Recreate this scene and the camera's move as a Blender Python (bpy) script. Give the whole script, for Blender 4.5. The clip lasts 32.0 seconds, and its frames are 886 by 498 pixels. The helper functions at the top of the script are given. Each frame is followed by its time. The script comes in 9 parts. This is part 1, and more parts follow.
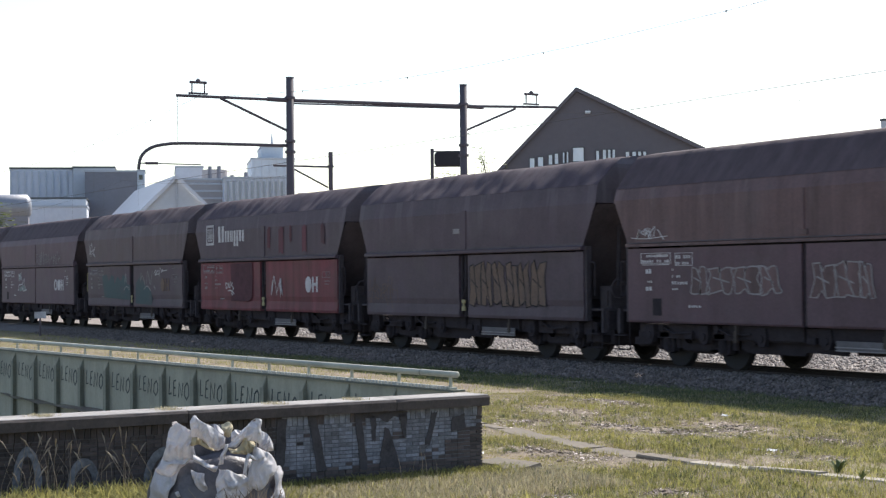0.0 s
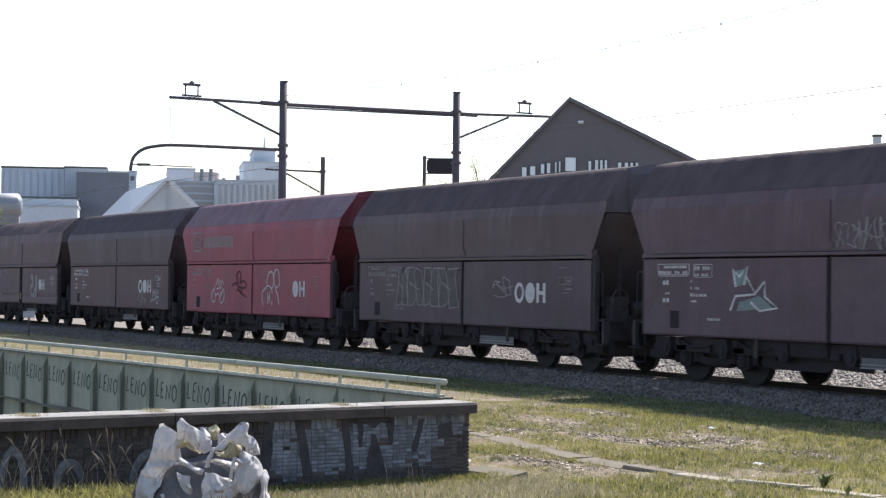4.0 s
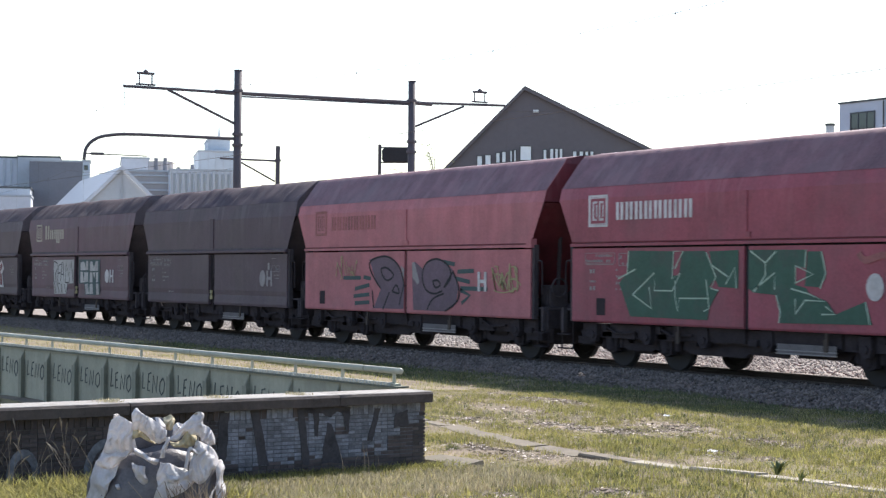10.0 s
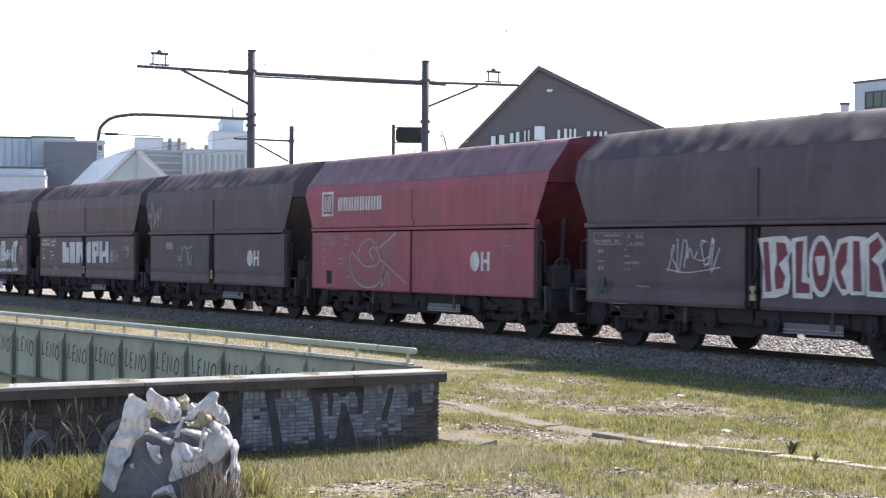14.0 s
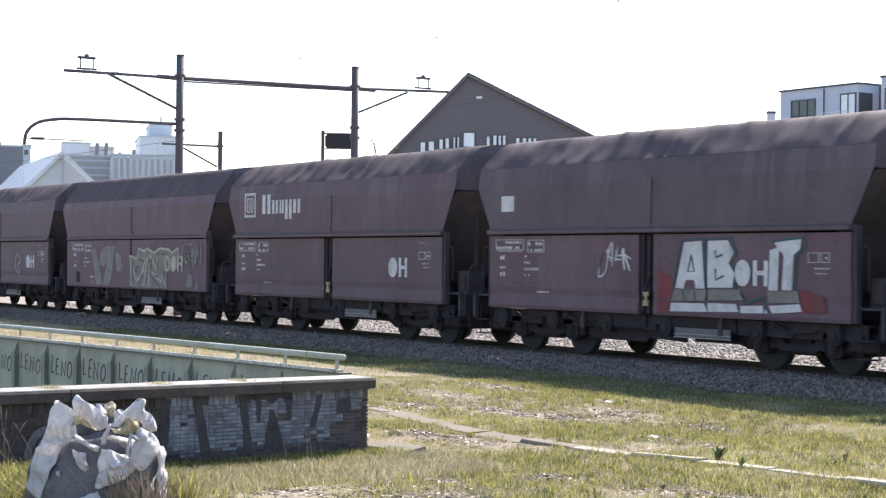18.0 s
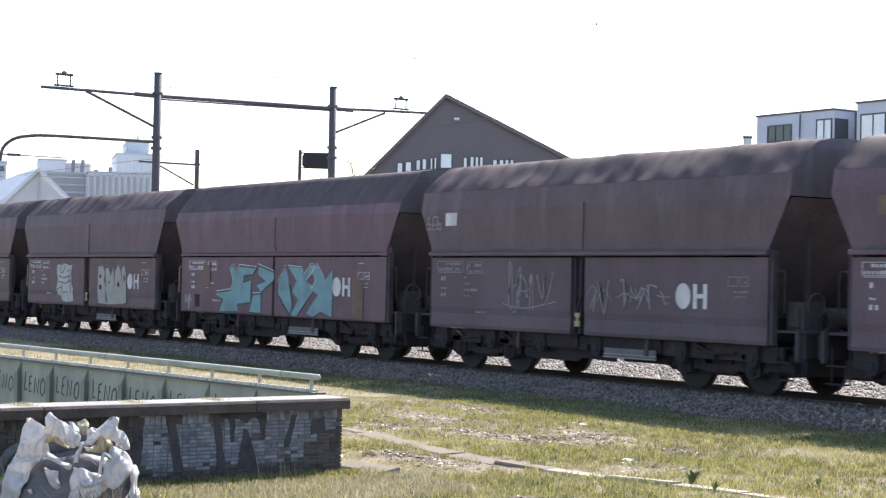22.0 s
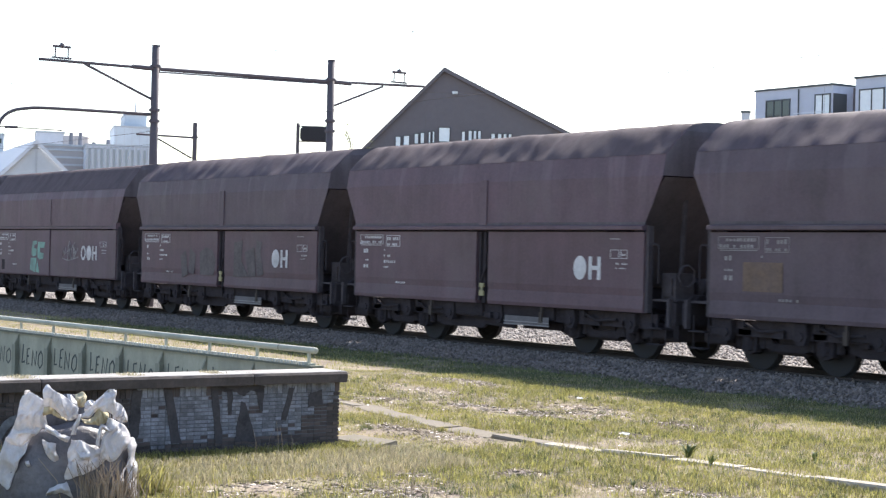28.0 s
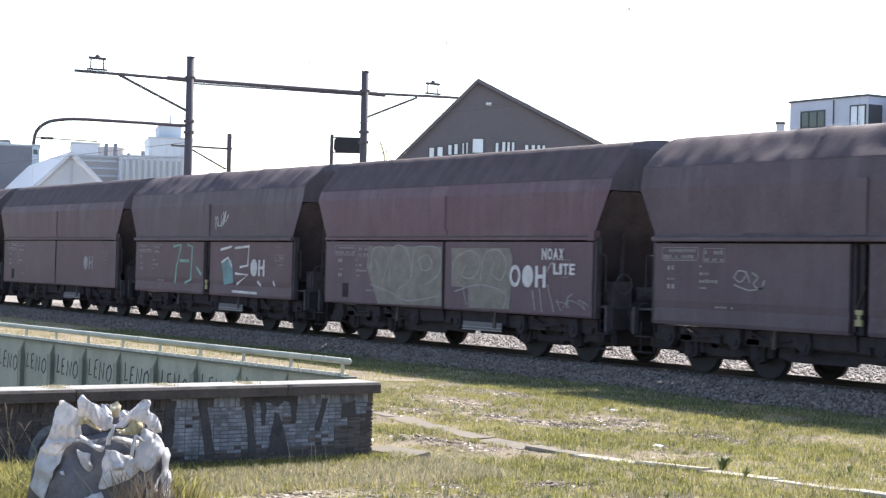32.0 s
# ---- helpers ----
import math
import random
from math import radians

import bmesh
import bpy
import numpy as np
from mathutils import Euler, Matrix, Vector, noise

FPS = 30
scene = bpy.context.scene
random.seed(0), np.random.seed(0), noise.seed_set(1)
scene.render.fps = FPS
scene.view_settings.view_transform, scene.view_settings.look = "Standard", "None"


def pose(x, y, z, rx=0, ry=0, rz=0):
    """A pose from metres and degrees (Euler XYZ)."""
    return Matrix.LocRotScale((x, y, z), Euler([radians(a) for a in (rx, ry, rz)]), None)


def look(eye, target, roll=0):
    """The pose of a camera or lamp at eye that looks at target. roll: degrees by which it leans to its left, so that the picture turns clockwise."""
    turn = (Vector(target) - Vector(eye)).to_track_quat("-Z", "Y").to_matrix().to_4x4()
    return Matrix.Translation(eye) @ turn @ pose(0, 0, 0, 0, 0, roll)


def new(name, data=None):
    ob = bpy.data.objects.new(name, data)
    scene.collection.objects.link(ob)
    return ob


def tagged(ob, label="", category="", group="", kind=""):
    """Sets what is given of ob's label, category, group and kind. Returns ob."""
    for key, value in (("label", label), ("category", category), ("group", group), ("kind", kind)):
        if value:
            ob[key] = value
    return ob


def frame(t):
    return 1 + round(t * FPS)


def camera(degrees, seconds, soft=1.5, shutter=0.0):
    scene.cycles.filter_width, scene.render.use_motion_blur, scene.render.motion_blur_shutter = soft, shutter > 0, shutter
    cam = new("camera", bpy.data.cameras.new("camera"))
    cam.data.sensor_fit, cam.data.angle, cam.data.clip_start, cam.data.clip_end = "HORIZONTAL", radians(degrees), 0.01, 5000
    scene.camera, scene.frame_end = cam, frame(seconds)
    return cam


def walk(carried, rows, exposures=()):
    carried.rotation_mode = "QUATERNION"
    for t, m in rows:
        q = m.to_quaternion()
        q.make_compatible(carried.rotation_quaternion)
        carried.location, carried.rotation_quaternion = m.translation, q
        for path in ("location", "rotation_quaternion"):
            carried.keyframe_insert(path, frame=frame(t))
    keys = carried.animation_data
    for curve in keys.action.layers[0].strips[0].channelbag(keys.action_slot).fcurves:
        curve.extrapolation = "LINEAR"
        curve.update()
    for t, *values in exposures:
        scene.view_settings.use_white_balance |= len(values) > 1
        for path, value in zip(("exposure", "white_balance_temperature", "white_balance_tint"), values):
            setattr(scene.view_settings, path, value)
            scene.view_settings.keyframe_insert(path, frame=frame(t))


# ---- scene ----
EYE = (0.0, 0.0, 1.73)  # the track runs along x, its rail heads a little below z = 0
# seconds, then the turn of the hand-held camera as pose() takes it
PATH = [
    (0, 91.007, 0.425, 60.675), (0.5, 91.201, 0.001, 61.033), (1, 91.249, 0.072, 61.290), (1.5, 90.653, -0.235, 61.485),
    (2, 90.966, -0.394, 61.491), (2.5, 91.423, -0.513, 61.008), (3, 91.265, -0.617, 60.320), (3.5, 91.180, -0.718, 60.395),
    (5.5, 91.627, -0.472, 60.047), (6, 91.603, -0.510, 60.151), (6.5, 91.467, -0.260, 60.063), (7, 90.753, -0.601, 60.027),
    (7.5, 90.971, -0.207, 59.831), (8, 91.206, -0.165, 59.898), (8.5, 91.255, -0.264, 59.737), (9, 91.093, -0.116, 59.733),
    (9.5, 90.983, -0.286, 59.658), (10, 90.896, -0.549, 58.853), (10.5, 91.139, -0.468, 59.272), (11, 90.933, -0.417, 59.504),
    (11.5, 90.724, -0.516, 59.962), (12, 91.055, -0.622, 59.993), (12.5, 91.114, -0.700, 60.096), (13, 90.699, -0.806, 59.804),
    (13.5, 90.509, -0.658, 59.315), (14, 90.221, -0.504, 59.314), (14.5, 90.082, -0.853, 58.938), (16.5, 90.490, -0.827, 57.287),
    (17, 90.642, -0.454, 57.552), (17.5, 90.565, -0.483, 57.317), (18, 90.457, -0.641, 56.949), (18.5, 90.534, -0.713, 56.479),
    (19, 90.410, -1.020, 56.263), (19.5, 90.457, -1.040, 56.082), (20, 90.649, -0.964, 56.077), (20.5, 90.929, -1.124, 55.982),
    (21, 90.969, -1.072, 56.051), (21.5, 91.146, -1.216, 55.926), (22, 91.171, -1.239, 56.142), (22.5, 90.964, -1.143, 56.291),
    (23, 90.308, -1.408, 56.041), (23.5, 89.906, -1.379, 55.969), (24, 90.063, -1.366, 55.782), (24.5, 90.249, -1.410, 55.783),
    (25, 90.311, -1.293, 56.076), (25.5, 90.473, -1.196, 56.321), (27.5, 90.177, -1.359, 56.219), (28, 90.299, -1.425, 56.065),
    (28.5, 90.201, -1.134, 56.109), (29, 90.486, -1.270, 56.173), (29.5, 90.397, -1.561, 56.461), (30, 90.207, -1.560, 56.612),
    (30.5, 90.656, -1.521, 56.626), (31, 90.906, -1.479, 56.611), (31.5, 90.921, -1.410, 56.698), (32, 90.641, -1.506, 57.184),
]

RAIL_Z = -0.115
cam = camera(28.98, 32.0, soft=1.3, shutter=0.15)
walk(cam, [(t, pose(*EYE, rx, ry, rz)) for t, rx, ry, rz in PATH],
     exposures=[(0.0, 0.44), (1.5, 0.55), (3.0, 0.57), (6.0, 0.60), (9.0, 0.70), (13.0, 0.90), (17.0, 1.06), (20.0, 1.12), (32.0, 1.12)])

# seconds and metres that the train has run since the start
TRAIN_RUN = [
    (0, -0.06), (1, 12.58), (2, 25.13), (3, 37.84), (6, 75.63), (7, 88.18), (8, 100.49), (9, 113.06), (10, 125.53),
    (11, 137.38), (12, 149.75), (13, 162.20), (14, 174.53), (17, 211.04), (18, 223.28), (19, 235.47), (20, 247.61), (21, 259.77),
    (22, 271.89), (23, 283.92), (24, 295.95), (25, 308.03), (28, 343.79), (29, 355.70), (30, 367.59), (31, 379.40), (32, 391.12),
]

# ---- light ----
TO_SUN = Vector((-0.62, 1.0, 1.09)).normalized()
world = bpy.data.worlds.new("sky")
scene.world = world
world.use_nodes = True
wn = world.node_tree
sky = wn.nodes.new("ShaderNodeTexSky")
sky.sky_type, sky.sun_disc = 'NISHITA', False
sky.sun_elevation = math.asin(TO_SUN.z)
sky.sun_rotation = math.atan2(TO_SUN.x, TO_SUN.y)
sky.dust_density, sky.air_density, sky.ozone_density = 1.2, 1.0, 1.0
wn.nodes["Background"].inputs[1].default_value = 0.15
wn.links.new(sky.outputs[0], wn.nodes["Background"].inputs[0])
sun = new("sun", bpy.data.lights.new("sun", 'SUN'))
sun.data.energy, sun.data.angle, sun.data.color = 5.0, radians(0.55), (1.0, 0.95, 0.88)
sun.matrix_world = look((0, 0, 60), Vector((0, 0, 60)) - TO_SUN)

# ---- materials ----


def mat(name, color, rough=0.8, metal=0.0, vary=0.25, scale=3.0, fine=40.0, bump=0.2, streak=0.0, dust=None, spread=0.0, island=0.0,
        stretch=(1, 1, 1), depth=0.02, spec=0.5, glow=0.0, runs=None):
    """A worn surface: two scales of noise over a base colour, fine relief, optional run-down streaks and dust on top."""
    m = bpy.data.materials.new(name)
    m.use_nodes = True
    nt = m.node_tree
    n, l = nt.nodes, nt.links
    bsdf = n["Principled BSDF"]
    bsdf.inputs["Metallic"].default_value = metal
    bsdf.inputs["Specular IOR Level"].default_value = spec
    co, info = n.new("ShaderNodeTexCoord"), n.new("ShaderNodeObjectInfo")
    sh = n.new("ShaderNodeVectorMath")
    sh.operation = 'MULTIPLY_ADD'
    cmb = n.new("ShaderNodeCombineXYZ")
    for i in range(3):
        l.new(info.outputs["Random"], cmb.inputs[i])
    l.new(cmb.outputs[0], sh.inputs[0])
    sh.inputs[1].default_value = (37, 53, 29)
    l.new(co.outputs["Object"], sh.inputs[2])
    mp = n.new("ShaderNodeMapping")
    mp.inputs["Scale"].default_value = stretch
    l.new(sh.outputs[0], mp.inputs[0])

    def tex(s, detail, vec):
        t = n.new("ShaderNodeTexNoise")
        t.inputs["Scale"].default_value, t.inputs["Detail"].default_value, t.inputs["Roughness"].default_value = s, detail, 0.65
        l.new(vec, t.inputs["Vector"])
        return t.outputs["Fac"]

    def math_node(op, a, b):
        k = n.new("ShaderNodeMath")
        k.operation = op
        for i, v in enumerate((a, b)):
            if isinstance(v, (int, float)):
                k.inputs[i].default_value = v
            else:
                l.new(v, k.inputs[i])
        return k.outputs[0]

    big, small = tex(scale, 6, mp.outputs[0]), tex(fine, 3, mp.outputs[0])
    val = math_node('ADD', math_node('MULTIPLY', math_node('SUBTRACT', big, 0.5), 3.0 * vary),
                    math_node('MULTIPLY', math_node('SUBTRACT', small, 0.5), 1.6 * vary))
    if streak:
        m2 = n.new("ShaderNodeMapping")
        m2.inputs["Scale"].default_value = (2.6, 2.6, 0.16)
        l.new(sh.outputs[0], m2.inputs[0])
        val = math_node('ADD', val, math_node('MULTIPLY', math_node('SUBTRACT', tex(1.0, 5, m2.outputs[0]), 0.5), 3.0 * streak))
    if spread:
        val = math_node('ADD', val, math_node('MULTIPLY', math_node('SUBTRACT', info.outputs["Random"], 0.5), spread))
    if island:
        geo = n.new("ShaderNodeNewGeometry")
        val = math_node('ADD', val, math_node('MULTIPLY', math_node('SUBTRACT', geo.outputs["Random Per Island"], 0.5), island))
    gain = math_node('ADD', val, 1.0)
    mul = n.new("ShaderNodeVectorMath")
    mul.operation = 'MULTIPLY'
    mul.inputs[0].default_value = color
    c3 = n.new("ShaderNodeCombineXYZ")
    for i in range(3):
        l.new(gain, c3.inputs[i])
    l.new(c3.outputs[0], mul.inputs[1])
    mx = n.new("ShaderNodeVectorMath")
    mx.operation = 'MAXIMUM'
    mx.inputs[1].default_value = [0.12 * c for c in color]
    l.new(mul.outputs[0], mx.inputs[0])
    out = mx.outputs[0]
    if dust:
        mix = n.new("ShaderNodeMix")
        mix.data_type = 'RGBA'
        ramp = n.new("ShaderNodeMapRange")
        ramp.inputs[1].default_value, ramp.inputs[2].default_value = 0.48, 0.72
        ramp.inputs[4].default_value = dust[3]
        l.new(tex(scale * 0.7, 7, mp.outputs[0]), ramp.inputs[0])
        l.new(ramp.outputs[0], mix.inputs[0])
        l.new(out, mix.inputs[6])
        mix.inputs[7].default_value = (*dust[:3], 1)
        out = mix.outputs[2]
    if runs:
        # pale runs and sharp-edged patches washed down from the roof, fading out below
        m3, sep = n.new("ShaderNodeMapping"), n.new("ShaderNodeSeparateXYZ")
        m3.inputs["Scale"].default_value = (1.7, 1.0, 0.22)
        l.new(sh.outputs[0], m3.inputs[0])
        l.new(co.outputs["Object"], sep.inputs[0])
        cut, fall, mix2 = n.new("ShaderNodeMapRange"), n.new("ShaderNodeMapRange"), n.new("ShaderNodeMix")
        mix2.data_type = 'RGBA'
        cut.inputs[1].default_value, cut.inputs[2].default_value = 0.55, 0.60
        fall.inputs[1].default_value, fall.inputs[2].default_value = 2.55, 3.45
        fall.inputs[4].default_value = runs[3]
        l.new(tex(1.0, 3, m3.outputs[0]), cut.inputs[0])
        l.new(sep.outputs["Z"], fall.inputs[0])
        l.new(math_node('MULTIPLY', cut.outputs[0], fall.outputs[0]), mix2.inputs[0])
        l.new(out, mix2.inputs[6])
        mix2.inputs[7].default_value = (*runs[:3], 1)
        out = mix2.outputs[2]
    l.new(out, bsdf.inputs["Base Color"])
    if glow:
        tl, both = n.new("ShaderNodeBsdfTranslucent"), n.new("ShaderNodeMixShader")
        l.new(out, tl.inputs["Color"])
        both.inputs[0].default_value = glow
        l.new(bsdf.outputs[0], both.inputs[1])
        l.new(tl.outputs[0], both.inputs[2])
        l.new(both.outputs[0], n["Material Output"].inputs["Surface"])
    l.new(math_node('ADD', math_node('MULTIPLY', math_node('SUBTRACT', big, 0.5), 0.35), rough), bsdf.inputs["Roughness"])
    if bump:
        b = n.new("ShaderNodeBump")
        b.inputs["Strength"].default_value, b.inputs["Distance"].default_value = bump, depth
        l.new(math_node('ADD', math_node('MULTIPLY', big, 1.0), math_node('MULTIPLY', small, 0.4)), b.inputs["Height"])
        l.new(b.outputs[0], bsdf.inputs["Normal"])
    return m


GLASS = bpy.data.materials.new("window_glass")
GLASS.use_nodes = True
GLASS.node_tree.nodes["Principled BSDF"].inputs["Base Color"].default_value = (0.02, 0.03, 0.035, 1)
GLASS.node_tree.nodes["Principled BSDF"].inputs["Roughness"].default_value = 0.05
GLASS.node_tree.nodes["Principled BSDF"].inputs["Specular IOR Level"].default_value = 0.9

SOIL = mat("dry_grassy_soil", (0.265, 0.215, 0.165), 0.95, vary=0.55, scale=1.3, fine=26, bump=1.0, dust=(0.200, 0.195, 0.090, 0.8), depth=0.05, spec=0.1)
GRASS = mat("grass_blades", (0.295, 0.280, 0.092), 0.75, vary=0.45, scale=0.7, fine=3, bump=0, island=1.1, dust=(0.36, 0.30, 0.135, 0.8), spec=0.3, glow=0.45)
# verge green is darkened for the train's shade; the lush clumps share it
VERGE = mat("shade_dark_lush_grass", (0.125, 0.145, 0.068), 0.8, vary=0.4, scale=0.7, fine=3, bump=0, island=0.9, spec=0.2, glow=0.35)
STRAW = mat("dry_grass_blades", (0.42, 0.37, 0.24), 0.85, vary=0.2, scale=0.5, fine=5, bump=0, island=0.7, spec=0.2, glow=0.35)
TWIGS = mat("dark_twiggy_litter", (0.17, 0.135, 0.115), 0.9, vary=0.3, scale=1, fine=8, bump=0, island=1.3, spec=0.2)
LITTER = mat("pale_leaf_litter", (0.46, 0.40, 0.355), 0.85, vary=0.3, scale=1, fine=8, bump=0, island=1.6, spec=0.2)
# ballast near the train: gravel tones darkened to carry the train's shade
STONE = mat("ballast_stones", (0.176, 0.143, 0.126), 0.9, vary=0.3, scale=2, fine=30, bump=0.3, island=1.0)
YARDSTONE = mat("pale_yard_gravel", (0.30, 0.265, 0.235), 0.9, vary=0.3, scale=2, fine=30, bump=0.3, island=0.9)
BALLAST = mat("ballast_bed_painted_shade", (0.165, 0.138, 0.125), 0.95, vary=0.6, scale=9, fine=34, bump=1.0, depth=0.06)
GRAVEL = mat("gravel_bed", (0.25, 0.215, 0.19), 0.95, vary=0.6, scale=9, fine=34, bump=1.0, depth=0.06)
STEEL = mat("rail_steel", (0.062, 0.046, 0.040), 0.75, 0.2, vary=0.3, scale=3, fine=30, bump=0.1)
SLEEPER = mat("concrete_sleeper", (0.27, 0.25, 0.23), 0.9, vary=0.25, scale=3, fine=30)
CONCRETE = mat("weathered_concrete", (0.31, 0.265, 0.21), 0.9, vary=0.35, scale=1.6, fine=22, bump=0.5, dust=(0.16, 0.13, 0.09, 0.8))
# coping split by light: shaded front painted dark, sunlit top painted pale
COPING = mat("shade_dark_stained_coping", (0.075, 0.060, 0.056), 0.9, vary=0.6, scale=3.0, fine=26, bump=0.5, dust=(0.10, 0.085, 0.075, 0.4))
CAPTOP = mat("sunlit_coping_top", (0.30, 0.28, 0.265), 0.9, vary=0.4, scale=1.6, fine=20, bump=0.5, dust=(0.12, 0.10, 0.085, 0.8))
BRICK = mat("sooty_brick", (0.086, 0.068, 0.066), 0.9, vary=0.4, scale=1.2, fine=30, bump=0.5, spread=0.7, island=0.6)
MORTAR = mat("mortar", (0.085, 0.08, 0.08), 0.95, vary=0.3, scale=3, fine=30)
WHITEWASH = mat("worn_white_paint", (0.205, 0.210, 0.240), 0.85, vary=0.75, scale=5.0, fine=38, bump=0.5, spread=0.5, island=0.5, dust=(0.075, 0.070, 0.078, 0.9))
BLACKPAINT = mat("black_spray_paint", (0.028, 0.026, 0.030), 0.8, vary=0.5, scale=3, fine=20, bump=0)
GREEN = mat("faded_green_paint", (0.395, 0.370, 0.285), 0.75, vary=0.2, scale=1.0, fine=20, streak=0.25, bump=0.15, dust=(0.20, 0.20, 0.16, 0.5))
PIPE = mat("pale_green_pipe_paint", (0.44, 0.425, 0.34), 0.6, vary=0.2, scale=3, fine=25, bump=0.1, dust=(0.2, 0.2, 0.17, 0.5))
MASTMAT = mat("dull_steel_mast", (0.105, 0.088, 0.10), 0.75, 0.1, vary=0.25, scale=2, fine=20, bump=0.1)
WIREMAT = mat("copper_wire", (0.12, 0.10, 0.09), 0.6, 0.3, vary=0.1, bump=0)
BAGWHITE = mat("woven_white_sack", (0.68, 0.655, 0.665), 0.6, vary=0.16, scale=6, fine=60, bump=0.6, dust=(0.43, 0.39, 0.37, 0.7), depth=0.015, spec=0.4, glow=0.3)
BAGYELLOW = mat("yellowed_sack_lining", (0.44, 0.38, 0.25), 0.85, vary=0.2, scale=3, fine=60, bump=0.4)
BAGFILL = mat("dark_sack_liner", (0.105, 0.098, 0.108), 0.5, vary=0.6, scale=6, fine=30, bump=0.8, dust=(0.24, 0.22, 0.22, 0.3))
UNDER = mat("sooty_running_gear", (0.043, 0.036, 0.041), 0.95, 0.0, vary=0.4, scale=3, fine=25, bump=0.2, spec=0.12)
WHEELMAT = mat("worn_wheel_steel", (0.028, 0.025, 0.027), 0.9, 0.0, vary=0.3, scale=3, fine=25)
SIGNWHITE = mat("white_sign_enamel", (0.75, 0.76, 0.76), 0.5, vary=0.08, scale=4, fine=20, bump=0)
MARK = mat("worn_white_marking", (0.55, 0.53, 0.54), 0.7, vary=0.3, scale=3, fine=30, bump=0, dust=(0.2, 0.18, 0.18, 0.5))
MARKDIM = mat("faded_grey_marking", (0.26, 0.24, 0.245), 0.75, vary=0.35, scale=3, fine=30, bump=0)
YELLOWMARK = mat("faded_yellow_marking", (0.32, 0.28, 0.15), 0.7, vary=0.3, scale=3, fine=30, bump=0)
PALEWALL = mat("pale_render_wall", (0.66, 0.675, 0.73), 0.85, vary=0.12, scale=0.2, fine=2, bump=0.05, dust=(0.50, 0.52, 0.58, 0.7))
GREYWALL = mat("grey_cladding", (0.54, 0.56, 0.60), 0.8, vary=0.1, scale=0.2, fine=2, bump=0.05)
DARKWALL = mat("dark_brown_cladding", (0.155, 0.138, 0.148), 0.85, vary=0.12, scale=0.25, fine=3, bump=0.1)
BRICKFAR = mat("far_brick", (0.44, 0.41, 0.41), 0.9, vary=0.12, scale=0.2, fine=2, bump=0.1)
ROOFFAR = mat("pale_sheet_roof", (0.46, 0.48, 0.52), 0.6, vary=0.1, scale=0.2, fine=2, bump=0.05)
FRAMEMAT = mat("dark_window_frame", (0.08, 0.085, 0.09), 0.6, vary=0.1, bump=0)
APTWALL = mat("grey_white_render", (0.55, 0.57, 0.65), 0.85, vary=0.08, scale=0.3, fine=3, bump=0.05)
BARK = mat("bark", (0.10, 0.08, 0.06), 0.95, vary=0.3, scale=4, fine=20)
LEAF = mat("young_leaves", (0.135, 0.17, 0.045), 0.7, vary=0.3, scale=1, fine=6, bump=0, island=0.8, glow=0.4)
WATER = mat("dark_pit_water", (0.02, 0.025, 0.02), 0.15, vary=0.3, scale=1, fine=6, bump=0.05)
DRYSTALK = mat("dry_stalks", (0.24, 0.19, 0.14), 0.85, vary=0.25, scale=2, fine=9, bump=0, island=0.6)
WEED = mat("dark_green_weed", (0.15, 0.185, 0.065), 0.6, vary=0.2, scale=2, fine=9, bump=0, island=0.6, glow=0.35)

# ---- building helpers ----


class Shape:
    """Vertices and faces of one mesh, put together from simple solids."""

    def __init__(self):
        self.v, self.f = [], []

    def add(self, verts, faces):
        k = len(self.v)
        self.v += [tuple(p) for p in verts]
        self.f += [tuple(i + k for i in q) for q in faces]
        return self

    def box(self, x0, x1, y0, y1, z0, z1):
        p = [(x, y, z) for z in (z0, z1) for y in (y0, y1) for x in (x0, x1)]
        return self.add(p, [(0, 2, 3, 1), (4, 5, 7, 6), (0, 1, 5, 4), (2, 6, 7, 3), (0, 4, 6, 2), (1, 3, 7, 5)])

    def loft(self, rings, cap=True, closed=True):
        n, m = len(rings[0]), len(rings)
        faces = [(i * n + j, i * n + (j + 1) % n, (i + 1) * n + (j + 1) % n, (i + 1) * n + j)
                 for i in range(m - 1) for j in range(n if closed else n - 1)]
        if cap:
            faces += [tuple(range(n))[::-1], tuple(range((m - 1) * n, m * n))]
        return self.add([p for r in rings for p in r], faces)

    def prism_x(self, yz, x0, x1):
        return self.loft([[(x, y, z) for y, z in yz] for x in (x0, x1)])

    def prism_y(self, xz, y0, y1):
        return self.loft([[(x, y, z) for x, z in xz] for y in (y0, y1)])

    def tube(self, path, r, n=8, cap=True):
        path = [Vector(p) for p in path]
        rings, side = [], None
        for i, p in enumerate(path):
            d = (path[min(i + 1, len(path) - 1)] - path[max(i - 1, 0)]).normalized()
            side = d.cross((0, 0, 1) if abs(d.z) < 0.9 else (1, 0, 0)).normalized() if side is None else (side - d * side.dot(d)).normalized()
            up = side.cross(d)
            rad = r[i] if isinstance(r, (list, tuple)) else r
            rings.append([p + (side * math.cos(a) + up * math.sin(a)) * rad for a in (2 * math.pi * k / n for k in range(n))])
        return self.loft(rings, cap)

    def mesh(self, name, material=None, smooth=False):
        me = bpy.data.meshes.new(name)
        me.from_pydata(self.v, [], self.f)
        bm = bmesh.new()
        bm.from_mesh(me)
        bmesh.ops.recalc_face_normals(bm, faces=bm.faces)
        bm.to_mesh(me)
        bm.free()
        if smooth:
            me.polygons.foreach_set("use_smooth", [True] * len(me.polygons))
        if material:
            me.materials.append(material)
        return me


